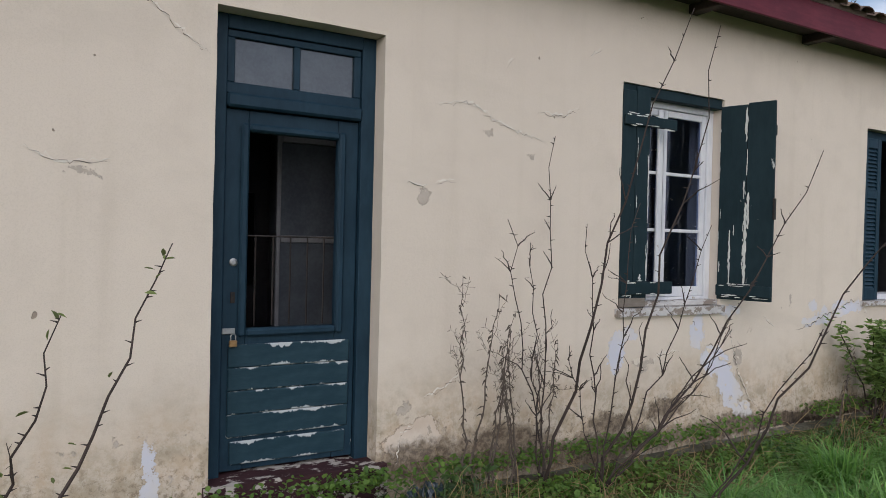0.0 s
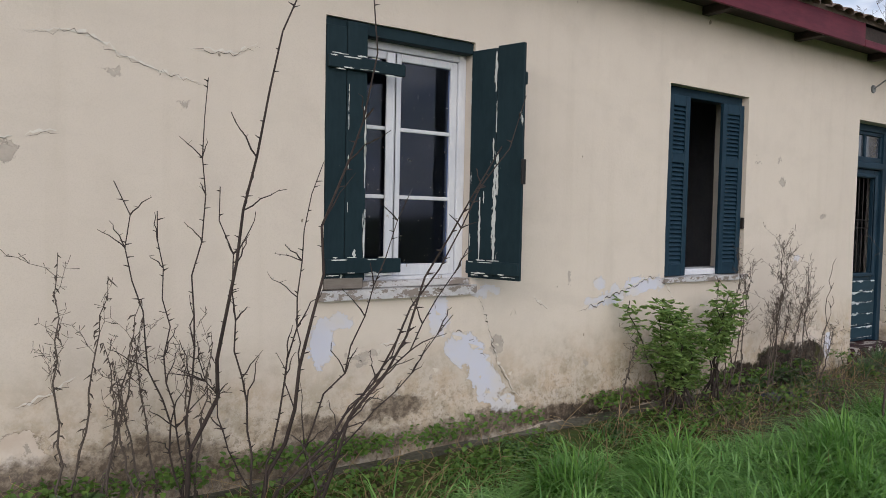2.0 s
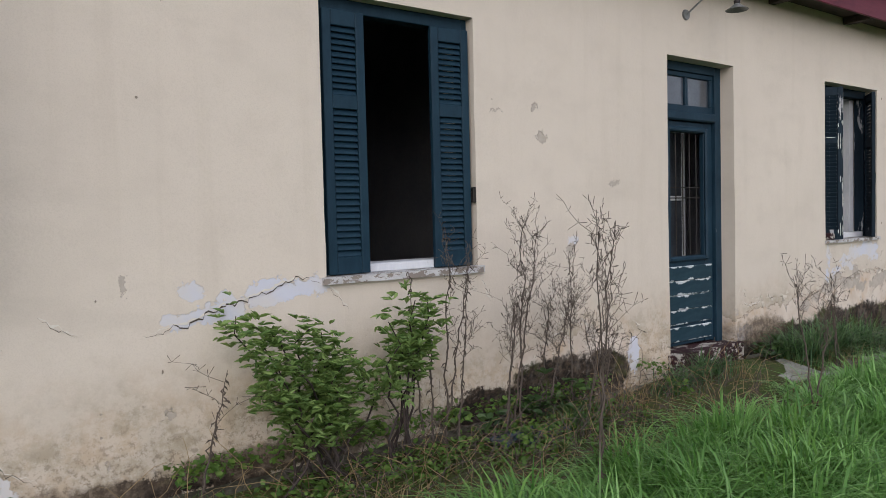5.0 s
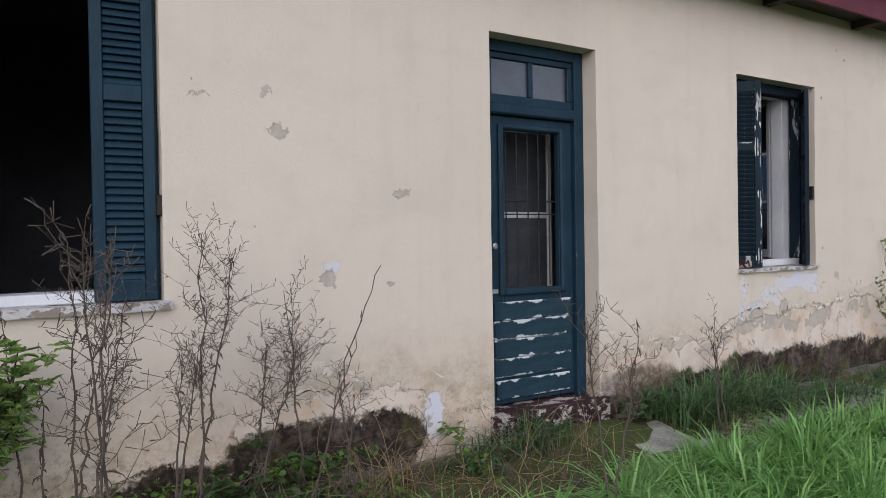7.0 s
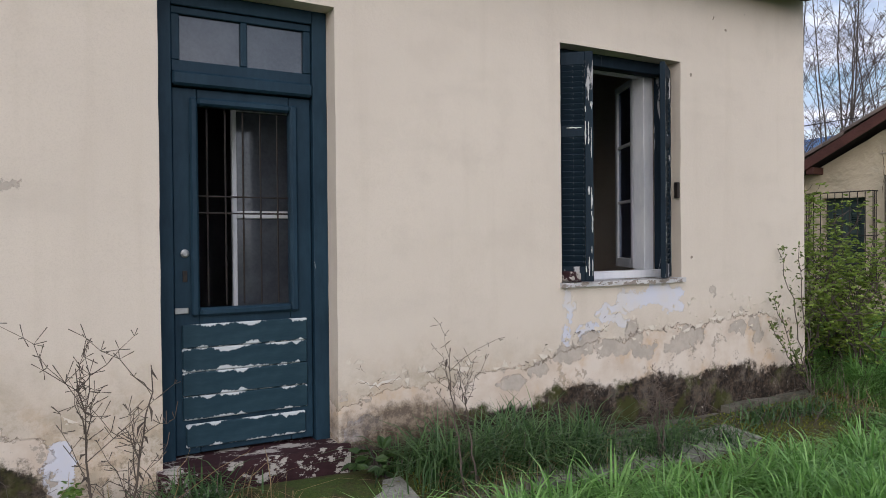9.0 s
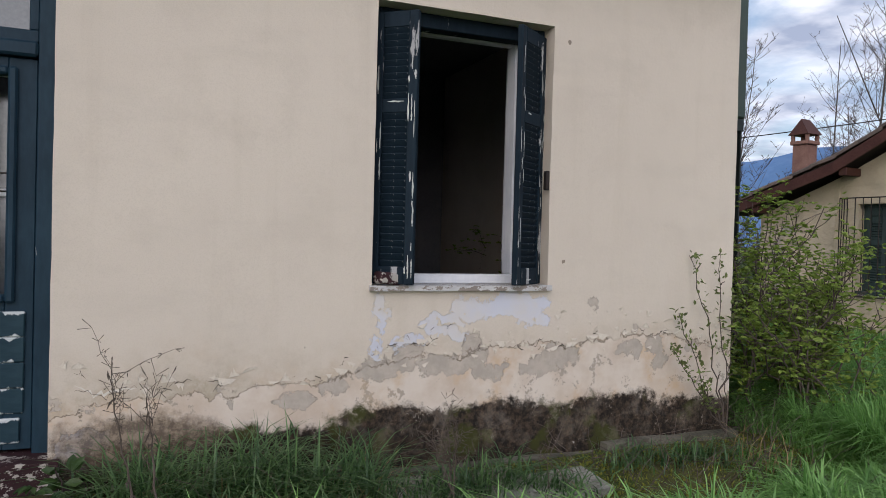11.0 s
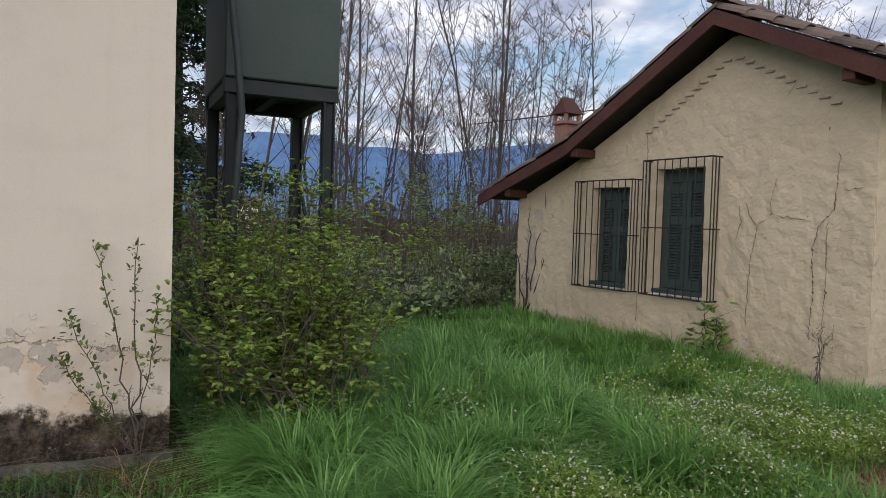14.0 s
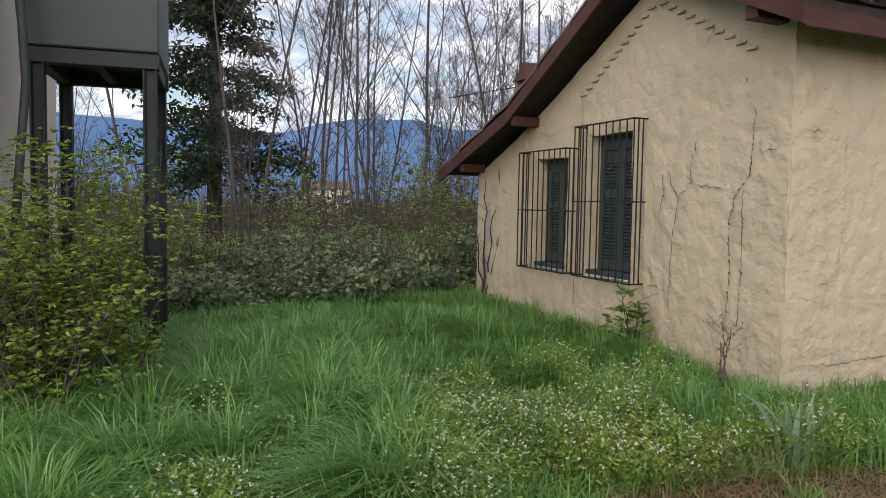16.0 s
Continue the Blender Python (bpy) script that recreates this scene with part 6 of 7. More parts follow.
leafy_shrub("house_weed", "dark leafy weed at the foot of the ochre house", (20.60, 1.22, 0), 6, (0.14, 0.10), 0.86, 300, 0.095, M_ELDER, 77, 0.2, 0.45, None, False, 2)
dry_weed((20.62, 2.05), 0.55, 64, "thin dry stalk at the foot of the ochre house", 1, 0, 0.04, False)
dry_weed((20.62, 0.62), 0.42, 65, "thin dry stalk at the foot of the ochre house", 1, 0, 0.04, False)
dry_weed((20.62, 3.15), 0.70, 66, "thin dry stalk with a few leaves by the house", 2, 6, 0.05, False)
# a ragged plant with strap leaves
M_STRAP = leaf_material("pale_strap_leaf", (0.17, 0.27, 0.15), (0.30, 0.42, 0.25), 0.5)
xy = np.array([(20.0, -1.50)]) + rng.normal(0, 0.06, (26, 2))
me = blades("strap_leaves", rng, xy, heights(xy), rng.uniform(0.22, 0.58, 26), rng.uniform(0.035, 0.060, 26), np.abs(rng.normal(0.55, 0.3, 26)), M_STRAP)
tagged(part("strap_leaved_plant", me, None), "pale green strap-leaved plant in the grass", "plant")

# bramble bank across the back of the yard
k = 12000
bx = rng.uniform(13.6, 21.6, k)
by = rng.uniform(4.2, 9.2, k)
crest = np.array([0.15 + 0.45 * min(1, max(0, (b - 4.0) / 1.8)) + 0.85 * noise.noise((a * 0.75, b * 0.75, 41)) + 0.4 * noise.noise((a * 1.9, b * 1.9, 47)) + 0.12 * noise.noise((a * 3, b * 3, 4)) for a, b in zip(bx, by)])
keep = np.array([clear(a, b) and (b > 5.0 or a < 19.0) for a, b in zip(bx, by)])
bz = np.maximum(crest, 0.12) * rng.uniform(0.15, 1.0, k) ** 0.45
at = np.column_stack([bx, by, bz])[keep]
at = np.repeat(at, 4, axis=0) + rng.normal(0, 0.05, (len(at) * 4, 3))
tagged(part("bramble_bank", leaves("bramble_bank", rng, at, rng.uniform(0.04, 0.115, len(at)), M_BRAMBLE, 0.1, 0.65), None), "dense dark bramble bank across the yard", "brambles", kind="stuff")
rg = random.Random(91)
canes = []
for _ in range(560):
    x, y = rg.uniform(13.8, 21.2), rg.uniform(4.6, 9.5)
    if not clear(x, y):
        continue
    q = (x + rg.gauss(0, 0.5), y + rg.gauss(0, 0.4), rg.uniform(0.5, 1.4))
    if clear(q[0], q[1]):
        canes.append(tube(curved((x, y, 0), q, 6, 0.08, rg, 0.02), taper(0.008, 0.002, 6), 4))
tagged(part("bramble_canes", join(*canes), M_TWIG, None), "brown bramble canes standing out of the bank", "brambles", kind="stuff")


# ---- trees ----
def bare_tree(seed, height, trunk_r, stems=1, fork=0.25):
    """Bars of a leafless tree: the trunks and limbs, and the twigs, as two lists."""
    rg = random.Random(seed)
    limbs, twigs = [], []

    def grow(p, d, ln, r, level):
        k = (7, 5, 3, 2)[level]
        pts, dd = [p.copy()], d.copy()
        for i in range(k):
            dd = (dd + Vector((rg.gauss(0, 0.07), rg.gauss(0, 0.07), 0.05 if level else 0.02)) * (1.0 if level else 0.6)).normalized()
            pts.append(pts[-1] + dd * ln / k)
        end = r * (0.25 if level < 2 else 0.4)
        (limbs if level < 2 else twigs).append(tube(pts, taper(r, max(end, 0.004), k), 6 if level == 0 else (5 if level == 1 else 3)))
        if level >= 3:
            return
        n = (12, 7, 4)[level]
        for _ in range(n):
            t = rg.uniform(fork if level == 0 else 0.2, 0.98)
            i = min(int(t * k), k - 1)
            q = pts[i].lerp(pts[i + 1], t * k - i)
            o = Vector((rg.gauss(0, 1), rg.gauss(0, 1), 0)).normalized()
            lift = rg.uniform(0.9, 1.7) if level == 0 else rg.uniform(0.3, 1.1)
            nd = (o + dd * lift * 0.6 + Vector((0, 0, lift * 0.5))).normalized()
            nl = ln * (1 - t * 0.65) * rg.uniform(0.28, 0.5)
            grow(q, nd, nl, max(r * (1 - t * 0.7) * 0.42, 0.005), level + 1)

    for s in range(stems):
        off = Vector((rg.gauss(0, 0.25), rg.gauss(0, 0.25), 0)) if stems > 1 else Vector()
        lean = Vector((rg.gauss(0, 0.07), rg.gauss(0, 0.07), 1)).normalized()
        grow(off + Vector((0, 0, -0.2)), lean, height * rg.uniform(0.75, 1.0), trunk_r * rg.uniform(0.7, 1.0), 0)
    return limbs, twigs


def plant_tree(seed, height, r, stems, label, at, fork=0.25):
    limbs, twigs = bare_tree(seed, height, r, stems, fork)
    t = thing("bare_tree", at, label, "tree", "bare trees")
    part("trunk", join(*limbs), M_BARK, t, smooth=True)
    tagged(part("crown", join(*twigs), M_TWIG, t, "crown of fine leafless twigs"), kind="stuff")
    return t


kinds = [plant_tree(101, 10.5, 0.046, 2, "slender leafless tree behind the brambles", (17.7, 12.0, 0)),
         plant_tree(102, 9.0, 0.035, 4, "leafless tree of several thin stems", (19.3, 11.2, 0)),
         plant_tree(103, 11.5, 0.060, 1, "tall leafless tree behind the yard", (21.6, 12.6, 0), 0.35),
         plant_tree(104, 7.5, 0.030, 5, "leafless thicket tree of many thin stems", (22.6, 10.2, 0), 0.15)]
rg = random.Random(17)
spots = [(18.6, 13.6), (20.4, 12.4), (20.9, 14.6), (22.4, 13.8), (23.4, 12.0), (24.0, 15.2), (19.6, 16.0), (17.0, 15.0), (23.0, 17.5), (25.2, 13.0), (26.5, 16.0), (21.8, 18.5),
         (27.5, 19.5), (25.0, 20.5), (29.5, 15.0), (31.0, 19.0), (14.2, 14.5), (12.5, 17.0), (33.5, 14.0), (35.0, 21.0), (31.5, 9.5), (36.0, 8.0), (33.0, 4.0), (37.0, 1.5), (5.0, 20.0), (22.9, 11.3), (19.9, 10.4), (26.0, 12.2), (28.5, 6.5), (28.0, 7.7), (29.6, 9.6), (27.0, 9.2), (33.0, 10.6), (30.6, 7.4)]
for i, (x, y) in enumerate(spots):
    s = rg.uniform(0.75, 1.15)
    copy_thing(kinds[i % 4], pose(x + rg.gauss(0, 0.3), y + rg.gauss(0, 0.3), 0, rg.gauss(0, 2), rg.gauss(0, 2), rg.uniform(0, 360)) @ Matrix.Diagonal((s, s, s, 1)))

# one dark conifer beyond the tank
con = thing("conifer", (16.75, 20.5, 0), "dark ragged conifer beyond the tank stand", "tree")
rgc = random.Random(201)
part("trunk", tube([(0, 0, -0.2), (0.05, 0, 5), (0.0, 0.1, 13)], [0.28, 0.2, 0.04], 9), M_BARK, con, smooth=True)
spr, boughs = [], []
for i in range(170):
    z = rgc.uniform(2.0, 12.8)
    a = rgc.uniform(0, 2 * math.pi)
    ln = (1 - z / 14) * rgc.uniform(1.6, 4.4) + 0.3
    tip = Vector((math.cos(a) * ln, math.sin(a) * ln, z + rgc.uniform(-0.7, 0.3)))
    line = curved((0, 0, z), tip, 6, 0.03, rgc, 0.02)
    boughs.append(tube(line, taper(0.035, 0.008, 6), 4))
    for p in line[2:]:
        for _ in range(25):
            spr.append(tuple(p + Vector((rgc.gauss(0, 0.22), rgc.gauss(0, 0.22), rgc.gauss(-0.06, 0.13)))))
tagged(part("boughs", join(*boughs), M_BARK, con), kind="stuff")
spr = np.array(spr)
tagged(part("foliage", leaves("foliage", rng, spr, rng.uniform(0.12, 0.28, len(spr)), M_NEEDLE, 0.3, 0.45), None, con), kind="stuff")

# brown thicket and far hedge line between field and trees
tw = []
rgt = random.Random(301)
for _ in range(3600):
    x, y = rgt.uniform(8, 46), rgt.uniform(17, 44)
    h = rgt.uniform(0.8, 2.2) + rgt.random() ** 2 * 3.6 * (y / 40)
    tw.append(tube(curved((x, y, 0), (x + rgt.gauss(0, 0.35), y + rgt.gauss(0, 0.35), h), 3, 0, rgt, 0.04), taper(0.014, 0.004, 3), 3))
tagged(part("thicket", join(*tw), M_TWIG), "brown leafless thicket between the trees", "thicket", kind="stuff")
k = 9000
hx = rng.uniform(-10, 60, k); hy = 38 + rng.normal(0, 2.0, k) + 4 * np.sin(hx * 0.2)
hz = np.abs(rng.normal(0, 1.0, k)) * (1.2 + 0.5 * np.sin(hx * 0.7) + 0.3 * np.sin(hx * 1.9))
tagged(part("far_hedge", leaves("far_hedge", rng, np.column_stack([hx, hy, hz]), rng.uniform(0.25, 0.6, k), M_THICKET, 0, 0.7), None), "grey-brown hedge beyond the field", "hedge", kind="stuff")


# ---- cracks and lifted plaster edges on the front wall ----
# Dark colour for cracks, and for shadow painted under torn limewash.
M_CRACKSHADE = plain("crack_and_edge_shadow", (0.05, 0.04, 0.032), (0.10, 0.08, 0.065), 20, 90, 1.0)
M_HCRACK = plain("open_joint_mortar", (0.085, 0.062, 0.043), (0.20, 0.15, 0.10), 9, 60, 1.0)
M_FLAKE = plain("lifted_limewash", (0.60, 0.56, 0.50), (0.68, 0.64, 0.58), 20, 90, 0.95)


def wall_face(x, z):
    return 0.004 * (noise.noise((x * 0.9, 3.1, z * 0.9)) * 1.6 + noise.noise((x * 4, 7.7, z * 4)) * 0.7)


def ragged(points, width, seed, step=0.02, lift=0.003, shift=0.0):
    """A ribbon on the wall along points whose width and line wander."""
    rg = random.Random(seed)
    line = []
    for (xa, za), (xb, zb) in zip(points, points[1:]):
        k = max(2, int(math.hypot(xb - xa, zb - za) / step))
        line += [(xa + (xb - xa) * i / k, za + (zb - za) * i / k) for i in range(k)]
    line.append(points[-1])
    verts, n = [], len(line)
    for i, (x, z) in enumerate(line):
        x += rg.gauss(0, 0.006); z += rg.gauss(0, 0.008) + shift
        w = width * rg.uniform(0.25, 1.0) * min(1, 4 * i / n + 0.1, 4 * (n - 1 - i) / n + 0.1)
        for s in (-1, 1):
            verts.append((x, wall_face(x, z) - lift, z + s * w / 2))
    return verts, [(2 * i, 2 * i + 2, 2 * i + 3, 2 * i + 1) for i in range(n - 1)]


CRACKS = [((5.80, 0.92), (6.0, 0.96), (6.16, 1.02), (6.3, 1.05), (6.45, 1.10), (6.62, 1.16), (6.74, 1.12)), ((2.2, 2.43), (2.45, 2.46), (2.6, 2.38), (2.85, 2.30), (3.02, 2.27)),
          ((2.95, 2.45), (3.2, 2.46), (3.32, 2.53)), ((1.98, 0.25), (2.0, 0.45), (2.1, 0.5)), ((4.86, 1.10), (4.92, 0.95), (4.97, 0.82), (5.05, 0.6), (5.2, 0.38), (5.32, 0.30)),
          ((8.38, 0.73), (8.5, 0.68), (8.54, 0.60), (8.64, 0.62), (8.72, 0.53)), ((0.35, 2.86), (0.55, 2.76), (0.72, 2.62), (0.86, 2.52)), ((6.8, 1.10), (6.88, 1.0), (6.93, 0.95)),
          ((2.0, 1.94), (2.15, 1.93)), ((2.2, 1.95), (2.34, 1.97)), ((0.05, 1.98), (0.2, 1.92), (0.42, 1.94)), ((4.1, 0.80), (4.35, 0.82)), ((5.35, 1.05), (5.5, 0.95)),
          ((2.15, 0.66), (2.3, 0.70), (2.42, 0.78)), ((7.9, 1.08), (7.98, 0.9)), ((10.9, 0.62), (11.05, 0.58), (11.2, 0.63)), ((3.4, 2.9), (3.5, 2.95)), ((2.7, 2.72), (2.76, 2.78))]
for i, line in enumerate(CRACKS):
    cr_ = part("crack", ragged(line, 0.011 if i in (0, 4, 5) else 0.0045, 400 + i), M_CRACKSHADE, front)
    part("lifted_edge", ragged(line, 0.016, 500 + i, lift=0.0022, shift=0.010), M_FLAKE, cr_)

# vertical cracks and ledges on the house gable
HCR = [((-0.50, 0.5), (-0.47, 1.0), (-0.50, 1.35), (-0.44, 1.62), (-0.30, 1.78), (-0.27, 2.30)), ((-1.20, 0.55), (-1.18, 1.2), (-1.10, 1.6)), ((-0.85, 2.9), (-0.75, 3.02)), ((-2.66, 2.75), (-2.64, 2.3), (-2.67, 2.1)), ((-2.72, 0.74), (-2.73, 0.4)), ((-0.95, 1.72), (-0.50, 1.66)), ((-0.37, 0.55), (-0.35, 1.1), (-0.36, 1.65)), ((-1.10, 1.6), (-0.98, 1.72), (-0.90, 1.73)), ((-1.10, 1.6), (-1.2, 1.70), (-1.26, 1.86)), ((-1.36, 1.45), (-1.30, 1.62), (-1.33, 1.8)), ((-0.22, 1.96), (-0.03, 1.98)), ((-0.95, 1.72), (-0.97, 1.86), (-0.90, 2.1))]
for i, line in enumerate(HCR):
    v, f = ragged(line, 0.026 if i == 0 else 0.012, 600 + i, lift=0.016)
    vert = abs(line[-1][1] - line[0][1]) > abs(line[-1][0] - line[0][0])
    if vert:
        rgv = random.Random(700 + i)
        v = [(x + (0.006 * (1 if k % 2 else -1)) * rgv.uniform(0.2, 1), y, z) for k, (x, y, z) in enumerate(v)]
    part("crack", (v, f), M_HCRACK, house)

M_JOINT = plain("washed_over_joint", (0.26, 0.205, 0.145), (0.36, 0.29, 0.20), 9, 60, 1.0)
# coursing that shows through the plaster at the near corner
rgq = random.Random(88)
for i in range(110):
    long_side = i % 2
    x = rgq.uniform(0.03, 0.42) if long_side else rgq.uniform(-0.36, 0.0)
    z = rgq.uniform(0.15, 2.3)
    ln = rgq.uniform(0.04, 0.16)
    g = ragged(((x, z), (x + ln * 0.5, z + rgq.gauss(0, 0.006)), (min(x + ln, 0.055) if not long_side else x + ln, z + rgq.gauss(0, 0.008))), 0.0042, 1200 + i, lift=0.013)
    part("course_joint", g, M_JOINT, house, at=(0.067, 0, 0) if long_side else None, rot=(0, 0, 90))
for line in (((0.55, 0.6), (0.54, 0.95), (0.60, 1.5), (0.58, 2.0), (0.62, 2.4)), ((0.35, 0.93), (0.45, 0.95), (0.47, 0.85)), ((0.10, 0.30), (0.6, 0.28), (1.2, 0.31), (2.2, 0.29)), ((1.6, 0.5), (1.68, 0.4), (1.7, 0.3)), ((0.15, 2.1), (0.3, 2.12))):
    part("crack", ragged(line, 0.012, int(line[0][0] * 1000), lift=0.014), M_HCRACK, house, at=(0.067, 0, 0), rot=(0, 0, 90))

# ---- curled limewash along the torn edges of the front wall ----
M_CURL = plain("curled_cream_limewash", (0.56, 0.50, 0.43), (0.65, 0.59, 0.51), 20, 90, 0.92)


def curl_mesh(seed):
    """A flap of limewash held along its top, its free edge ragged and bent outward."""
    rg = random.Random(seed)
    k, rows = 6, 3
    w, hgt, out = rg.uniform(0.03, 0.10), rg.uniform(0.02, 0.05), rg.uniform(0.002, 0.0065)
    low = [hgt * rg.uniform(0.35, 1.15) * min(1, 0.35 + 3 * min(i, k - i) / k) for i in range(k + 1)]
    skew = rg.uniform(-0.3, 0.3)
    verts, faces = [], []
    for back in (0.0, 0.0016):
        for r in range(rows + 1):
            f = r / rows
            for i in range(k + 1):
                verts.append(((i / k - 0.5) * w * (1 - 0.25 * f) + skew * f * hgt, -out * f ** 1.7 * (0.6 + 0.4 * math.sin(i * 1.3 + seed)) - 0.0015 + back, -low[i] * f))
    m = (k + 1) * (rows + 1)
    for r in range(rows):
        for i in range(k):
            p = r * (k + 1) + i
            faces.append((p, p + k + 1, p + k + 2, p + 1))
            faces.append((m + p, m + p + 1, m + p + k + 2, m + p + k + 1))
    p = rows * (k + 1)
    faces += [(p + i, m + p + i, m + p + i + 1, p + i + 1) for i in range(k)]
    return raw_mesh("paint_curl", verts, faces, M_CURL)


CURLS = [curl_mesh(i) for i in range(16)]
rgc = random.Random(15)


def put_curl(x, z, big=1.0, turn=0.0):
    c = part("paint_curl", rgc.choice(CURLS), None, front, at=(x, wall_face(x, z) - 0.002, z), rot=(0, turn, 0))
    c.scale = (rgc.uniform(0.7, 1.25) * big, rgc.uniform(0.7, 1.3), rgc.uniform(0.7, 1.2) * big)


TORN = [((11.0, 0.62), (11.3, 0.63), (11.65, 0.66), (12.0, 0.60), (12.2, 0.66), (12.45, 0.73), (12.56, 0.83), (12.72, 0.80), (12.86, 0.90), (13.05, 0.88), (13.12, 0.78), (13.35, 0.76), (13.64, 0.77), (13.83, 0.80), (14.0, 0.86), (14.15, 0.84), (14.36, 0.83), (14.58, 0.83), (14.93, 0.75)),
        ((8.38, 0.80), (8.60, 0.80), (8.72, 0.73), (8.85, 0.70), (8.95, 0.62)), ((4.50, 1.02), (4.62, 0.86), (4.75, 0.82), (4.98, 0.62)), ((4.9, 0.42), (5.05, 0.36), (5.25, 0.32)), ((3.92, 0.78), (4.1, 0.77)), ((10.85, 0.72), (11.0, 0.68))]
for line in TORN:
    for (xa, za), (xb, zb) in zip(line, line[1:]):
        k = max(1, round(math.hypot(xb - xa, zb - za) / 0.085))
        for i in range(k):
            f = (i + rgc.random()) / k
            put_curl(xa + (xb - xa) * f, za + (zb - za) * f + rgc.gauss(0.005, 0.018), 1.0, math.degrees(math.atan2(za - zb, xb - xa)) * 0.5 + rgc.gauss(0, 14) + (180 if rgc.random() < 0.35 else 0))
    length = sum(math.hypot(q[0] - p[0], q[1] - p[1]) for p, q in zip(line, line[1:]))
    # short dark ribbons painted as the shadow under the overhanging torn edge
    for i in range(round(length * 7)):
        j = rgc.randrange(len(line) - 1)
        (xa, za), (xb, zb) = line[j], line[j + 1]
        f = rgc.random()
        x, z = xa + (xb - xa) * f, za + (zb - za) * f - 0.015 + rgc.gauss(0, 0.014)
        g = math.atan2(zb - za, xb - xa) + rgc.gauss(0, 0.5)
        ln = rgc.uniform(0.03, 0.10)
        mid = (x + ln * 0.5 * math.cos(g) + rgc.gauss(0, 0.008), z + ln * 0.5 * math.sin(g) + abs(rgc.gauss(0, 0.014)))
        part("open_edge", ragged(((x, z), mid, (x + ln * math.cos(g), z + ln * math.sin(g))), 0.0075, 2000 + i + int(xa * 100), step=0.012, lift=0.0042), M_CRACKSHADE, front)
for x0, x1, z0, z1, count in ((13.55, 14.95, 0.72, 0.98, 44), (12.40, 12.52, 0.70, 1.06, 12), (12.6, 13.5, 0.66, 0.98, 18), (4.5, 5.2, 0.35, 0.95, 8), (8.3, 9.5, 0.45, 0.65, 8)):
    for i in range(count):
        put_curl(rgc.uniform(x0, x1), rgc.uniform(z0, z1), rgc.uniform(0.35, 0.75), rgc.gauss(0, 30) + (180 if rgc.random() < 0.5 else 0))

# ---- roof tiles, nearest ones singly ----


def tile_mesh(name, length, r, material):
    """A half-round clay tile, open below, 14 mm thick."""
    verts, faces = [], []
    k = 6
    for x, s in ((-length / 2, 0.86), (length / 2, 1.0)):
        for rr in (r * s, r * s - 0.014):
            for i in range(k + 1):
                a = math.pi * i / k
                verts.append((x, rr * math.cos(a), rr * math.sin(a) * 0.8))
    m = k + 1
    for i in range(k):
        faces.append((i, i + 1, 2 * m + i + 1, 2 * m + i))
        faces.append((m + i + 1, m + i, 3 * m + i, 3 * m + i + 1))
        faces.append((2 * m + i, 2 * m + i + 1, 3 * m + i + 1, 3 * m + i))
        faces.append((i + 1, i, m + i, m + i + 1))
    return raw_mesh(name, verts, faces, material)


T_ROOF = tile_mesh("tile", 0.42, 0.098, M_TILE)
rgt = random.Random(77)


def lay(x_top, z_top, x_low, z_low, v0, columns):
    dx, dz = x_low - x_top, z_low - z_top
    ln = math.hypot(dx, dz)
    rows = max(1, round(ln / 0.36))
    tilt = math.degrees(math.atan2(-dz, abs(dx))) * (1 if dx > 0 else -1)
    for cidx in range(columns):
        for r in range(rows):
            f = (r + 0.5) / rows
            part("tile", T_ROOF, None, hr, at=(x_top + dx * f, v0 + cidx * 0.195 + rgt.gauss(0, 0.006), z_top + dz * f + 0.012 + rgt.gauss(0, 0.005)), rot=(rgt.gauss(0, 2.5), tilt - (3 if dx > 0 else -3), rgt.gauss(0, 2.0)))


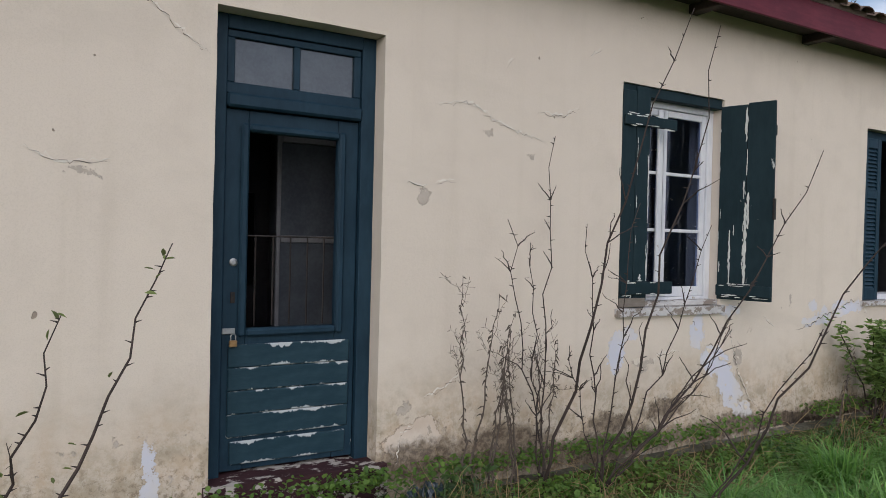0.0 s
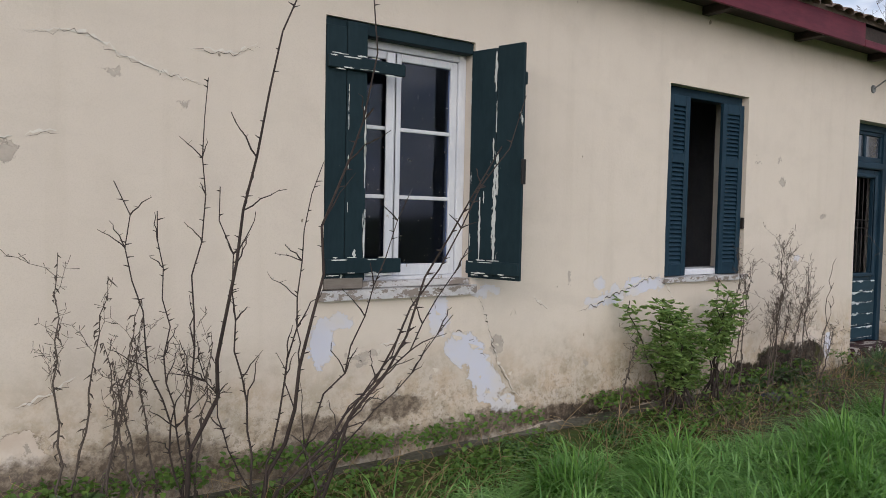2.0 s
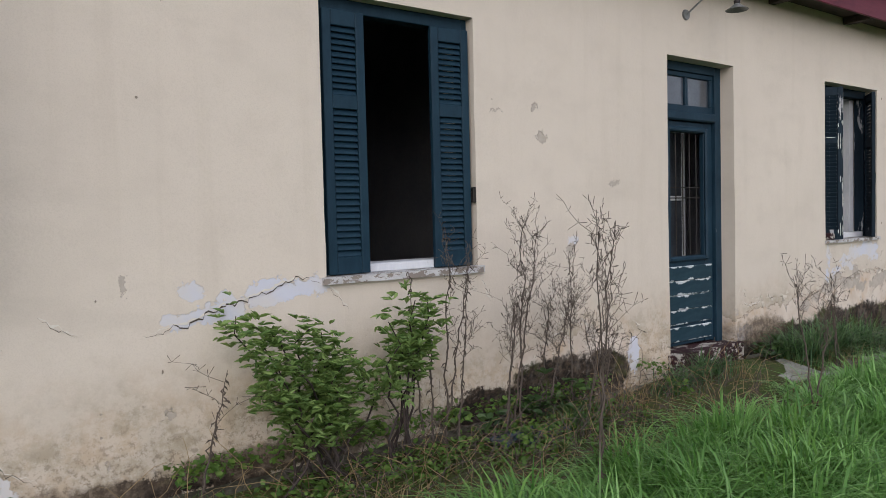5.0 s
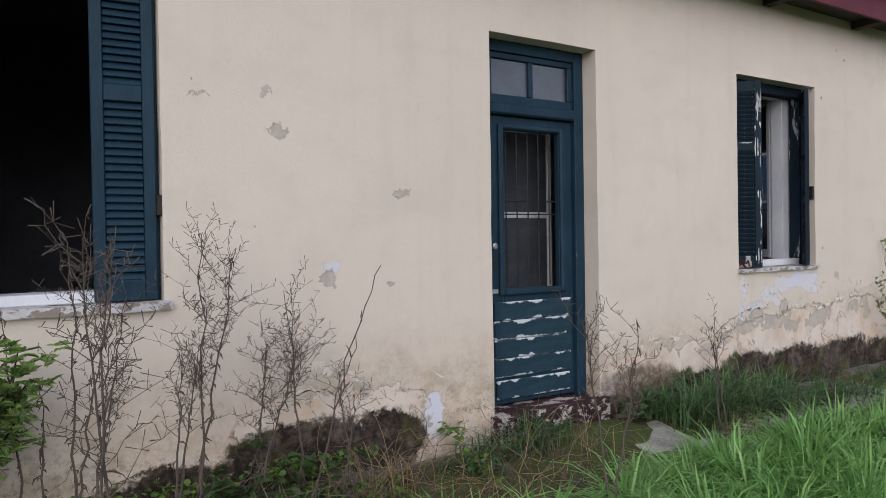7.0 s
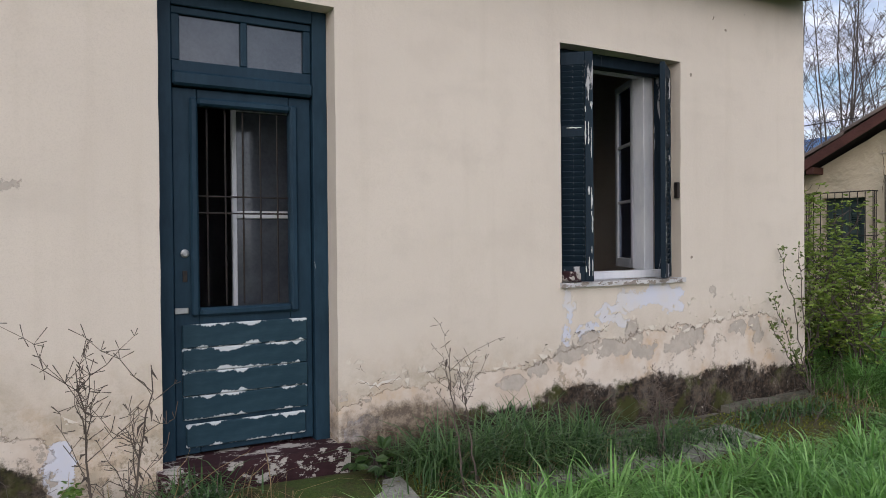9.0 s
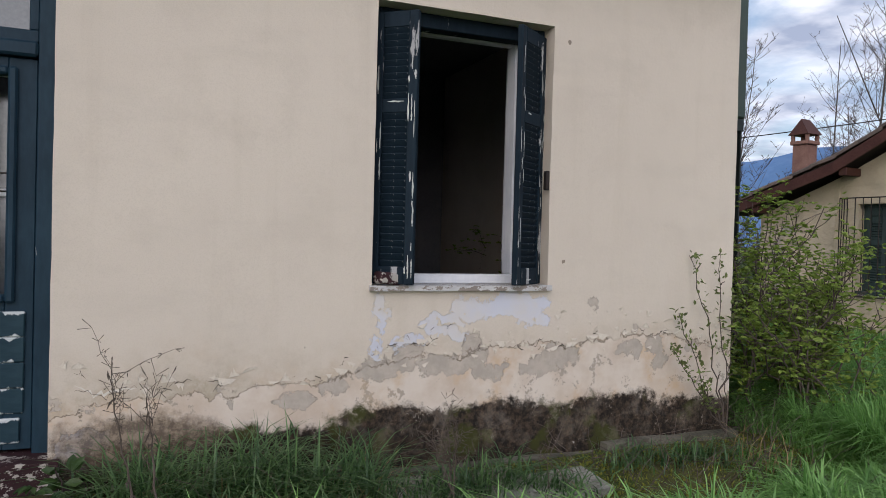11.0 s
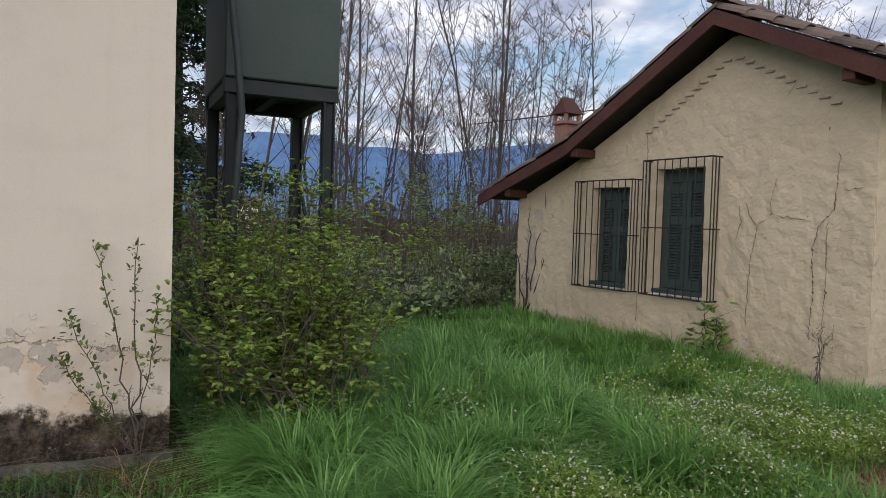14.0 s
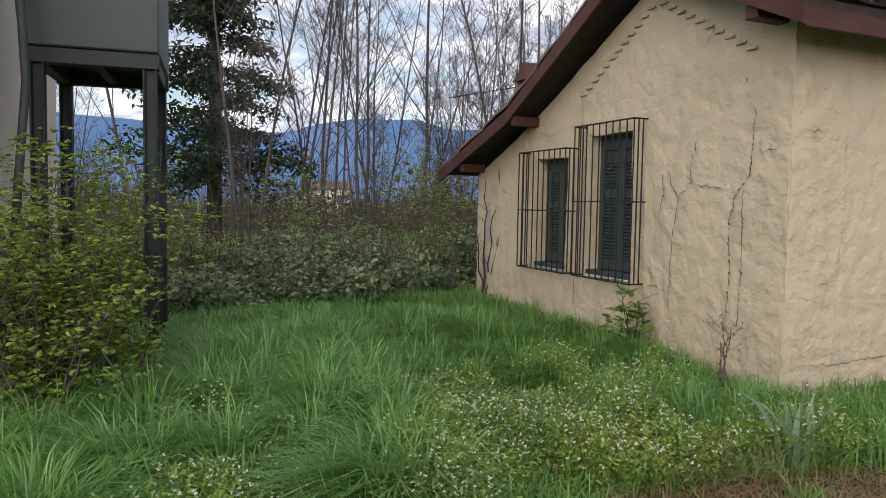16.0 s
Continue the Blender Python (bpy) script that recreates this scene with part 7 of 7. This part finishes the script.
lay(-APEX, 3.88, 0.46, 2.96, -0.27, 30)
lay(-APEX, 3.88, -3.75, 2.68, -0.27, 4)
lay(-3.75, 2.68, -5.78, 1.99, -0.27, 4)
for i in range(14):
    part("ridge_tile", T_ROOF, None, hr, at=(-APEX, -0.2 + i * 0.37, 3.93 + rgt.gauss(0, 0.006)), rot=(0, rgt.gauss(0, 2), 90 + rgt.gauss(0, 2)))
for i in range(98):
    x = WEST - 0.1 + i * 0.196
    t_ = part("tile", T_ROOF, None, roof, at=(x, EAVE_Y + 0.13, EAVE_Z + 0.205 + rgt.gauss(0, 0.005)), rot=(0, 22 + rgt.gauss(0, 2), -90 + rgt.gauss(0, 2)))
    t_.scale = (1, 1.02, 0.55)


def crumpled(name, label, category, at, sx, sy, lift, seed, material, turn=0):
    """A rumpled scrap of sheeting that lies on the ground."""
    k = 14
    verts = []
    for h in (0.0, -0.004):
        for j in range(k + 1):
            for i in range(k + 1):
                u, v = i / k - 0.5, j / k - 0.5
                r = 1 + 0.25 * noise.noise((u * 3, v * 3, seed))
                z = lift * (0.5 + noise.noise((u * 4, v * 4, seed + 3)) + 0.5 * noise.noise((u * 9, v * 9, seed + 5)))
                verts.append((u * sx * r, v * sy * r, max(0.004, z) + h))
    m = (k + 1) ** 2
    faces = [(j * (k + 1) + i, j * (k + 1) + i + 1, (j + 1) * (k + 1) + i + 1, (j + 1) * (k + 1) + i) for j in range(k) for i in range(k)]
    faces += [tuple(q + m for q in f[::-1]) for f in faces]
    ob = part(name, (verts, faces), material, at=at, rot=(0, 0, turn))
    return tagged(ob, label, category)


M_PLASTICSHADE = plain("dark_blue_plastic_and_shade", (0.012, 0.022, 0.036), (0.03, 0.05, 0.07), 6, 60, 0.35)
# This first dark sheet is added for the shade beneath the weeds.
crumpled("plastic_sheet", "rumpled dark blue sheet added as the shade under the weeds", "sheet", (7.95, -0.40, 0.08), 0.55, 0.20, 0.06, 2.0, M_PLASTICSHADE, 4)
crumpled("plastic_scrap", "dark plastic scrap beside the door step", "scrap", (2.05, -0.24, 0.10), 0.26, 0.16, 0.12, 6.0, M_PLASTICSHADE, 40)

far = thing("far_house", (32.0, 102.0, 0), "small white house far beyond the field", "house")
part("wall", span(-3.2, 3.2, -2.5, 2.5, 0, 3.3, 0.02), M_FLAKE, far)
part("roof", ([(-3.5, -2.8, 3.3), (3.5, -2.8, 3.3), (3.5, 2.8, 3.3), (-3.5, 2.8, 3.3), (-3.5, 0, 4.6), (3.5, 0, 4.6)], [(0, 1, 5, 4), (2, 3, 4, 5), (0, 4, 3), (1, 2, 5), (0, 3, 2, 1)]), M_TILES, far)
for wx in (-1.8, 1.4):
    part("window", span(wx, wx + 0.9, -2.53, -2.47, 1.2, 2.5, 0.01), M_RUST, far)
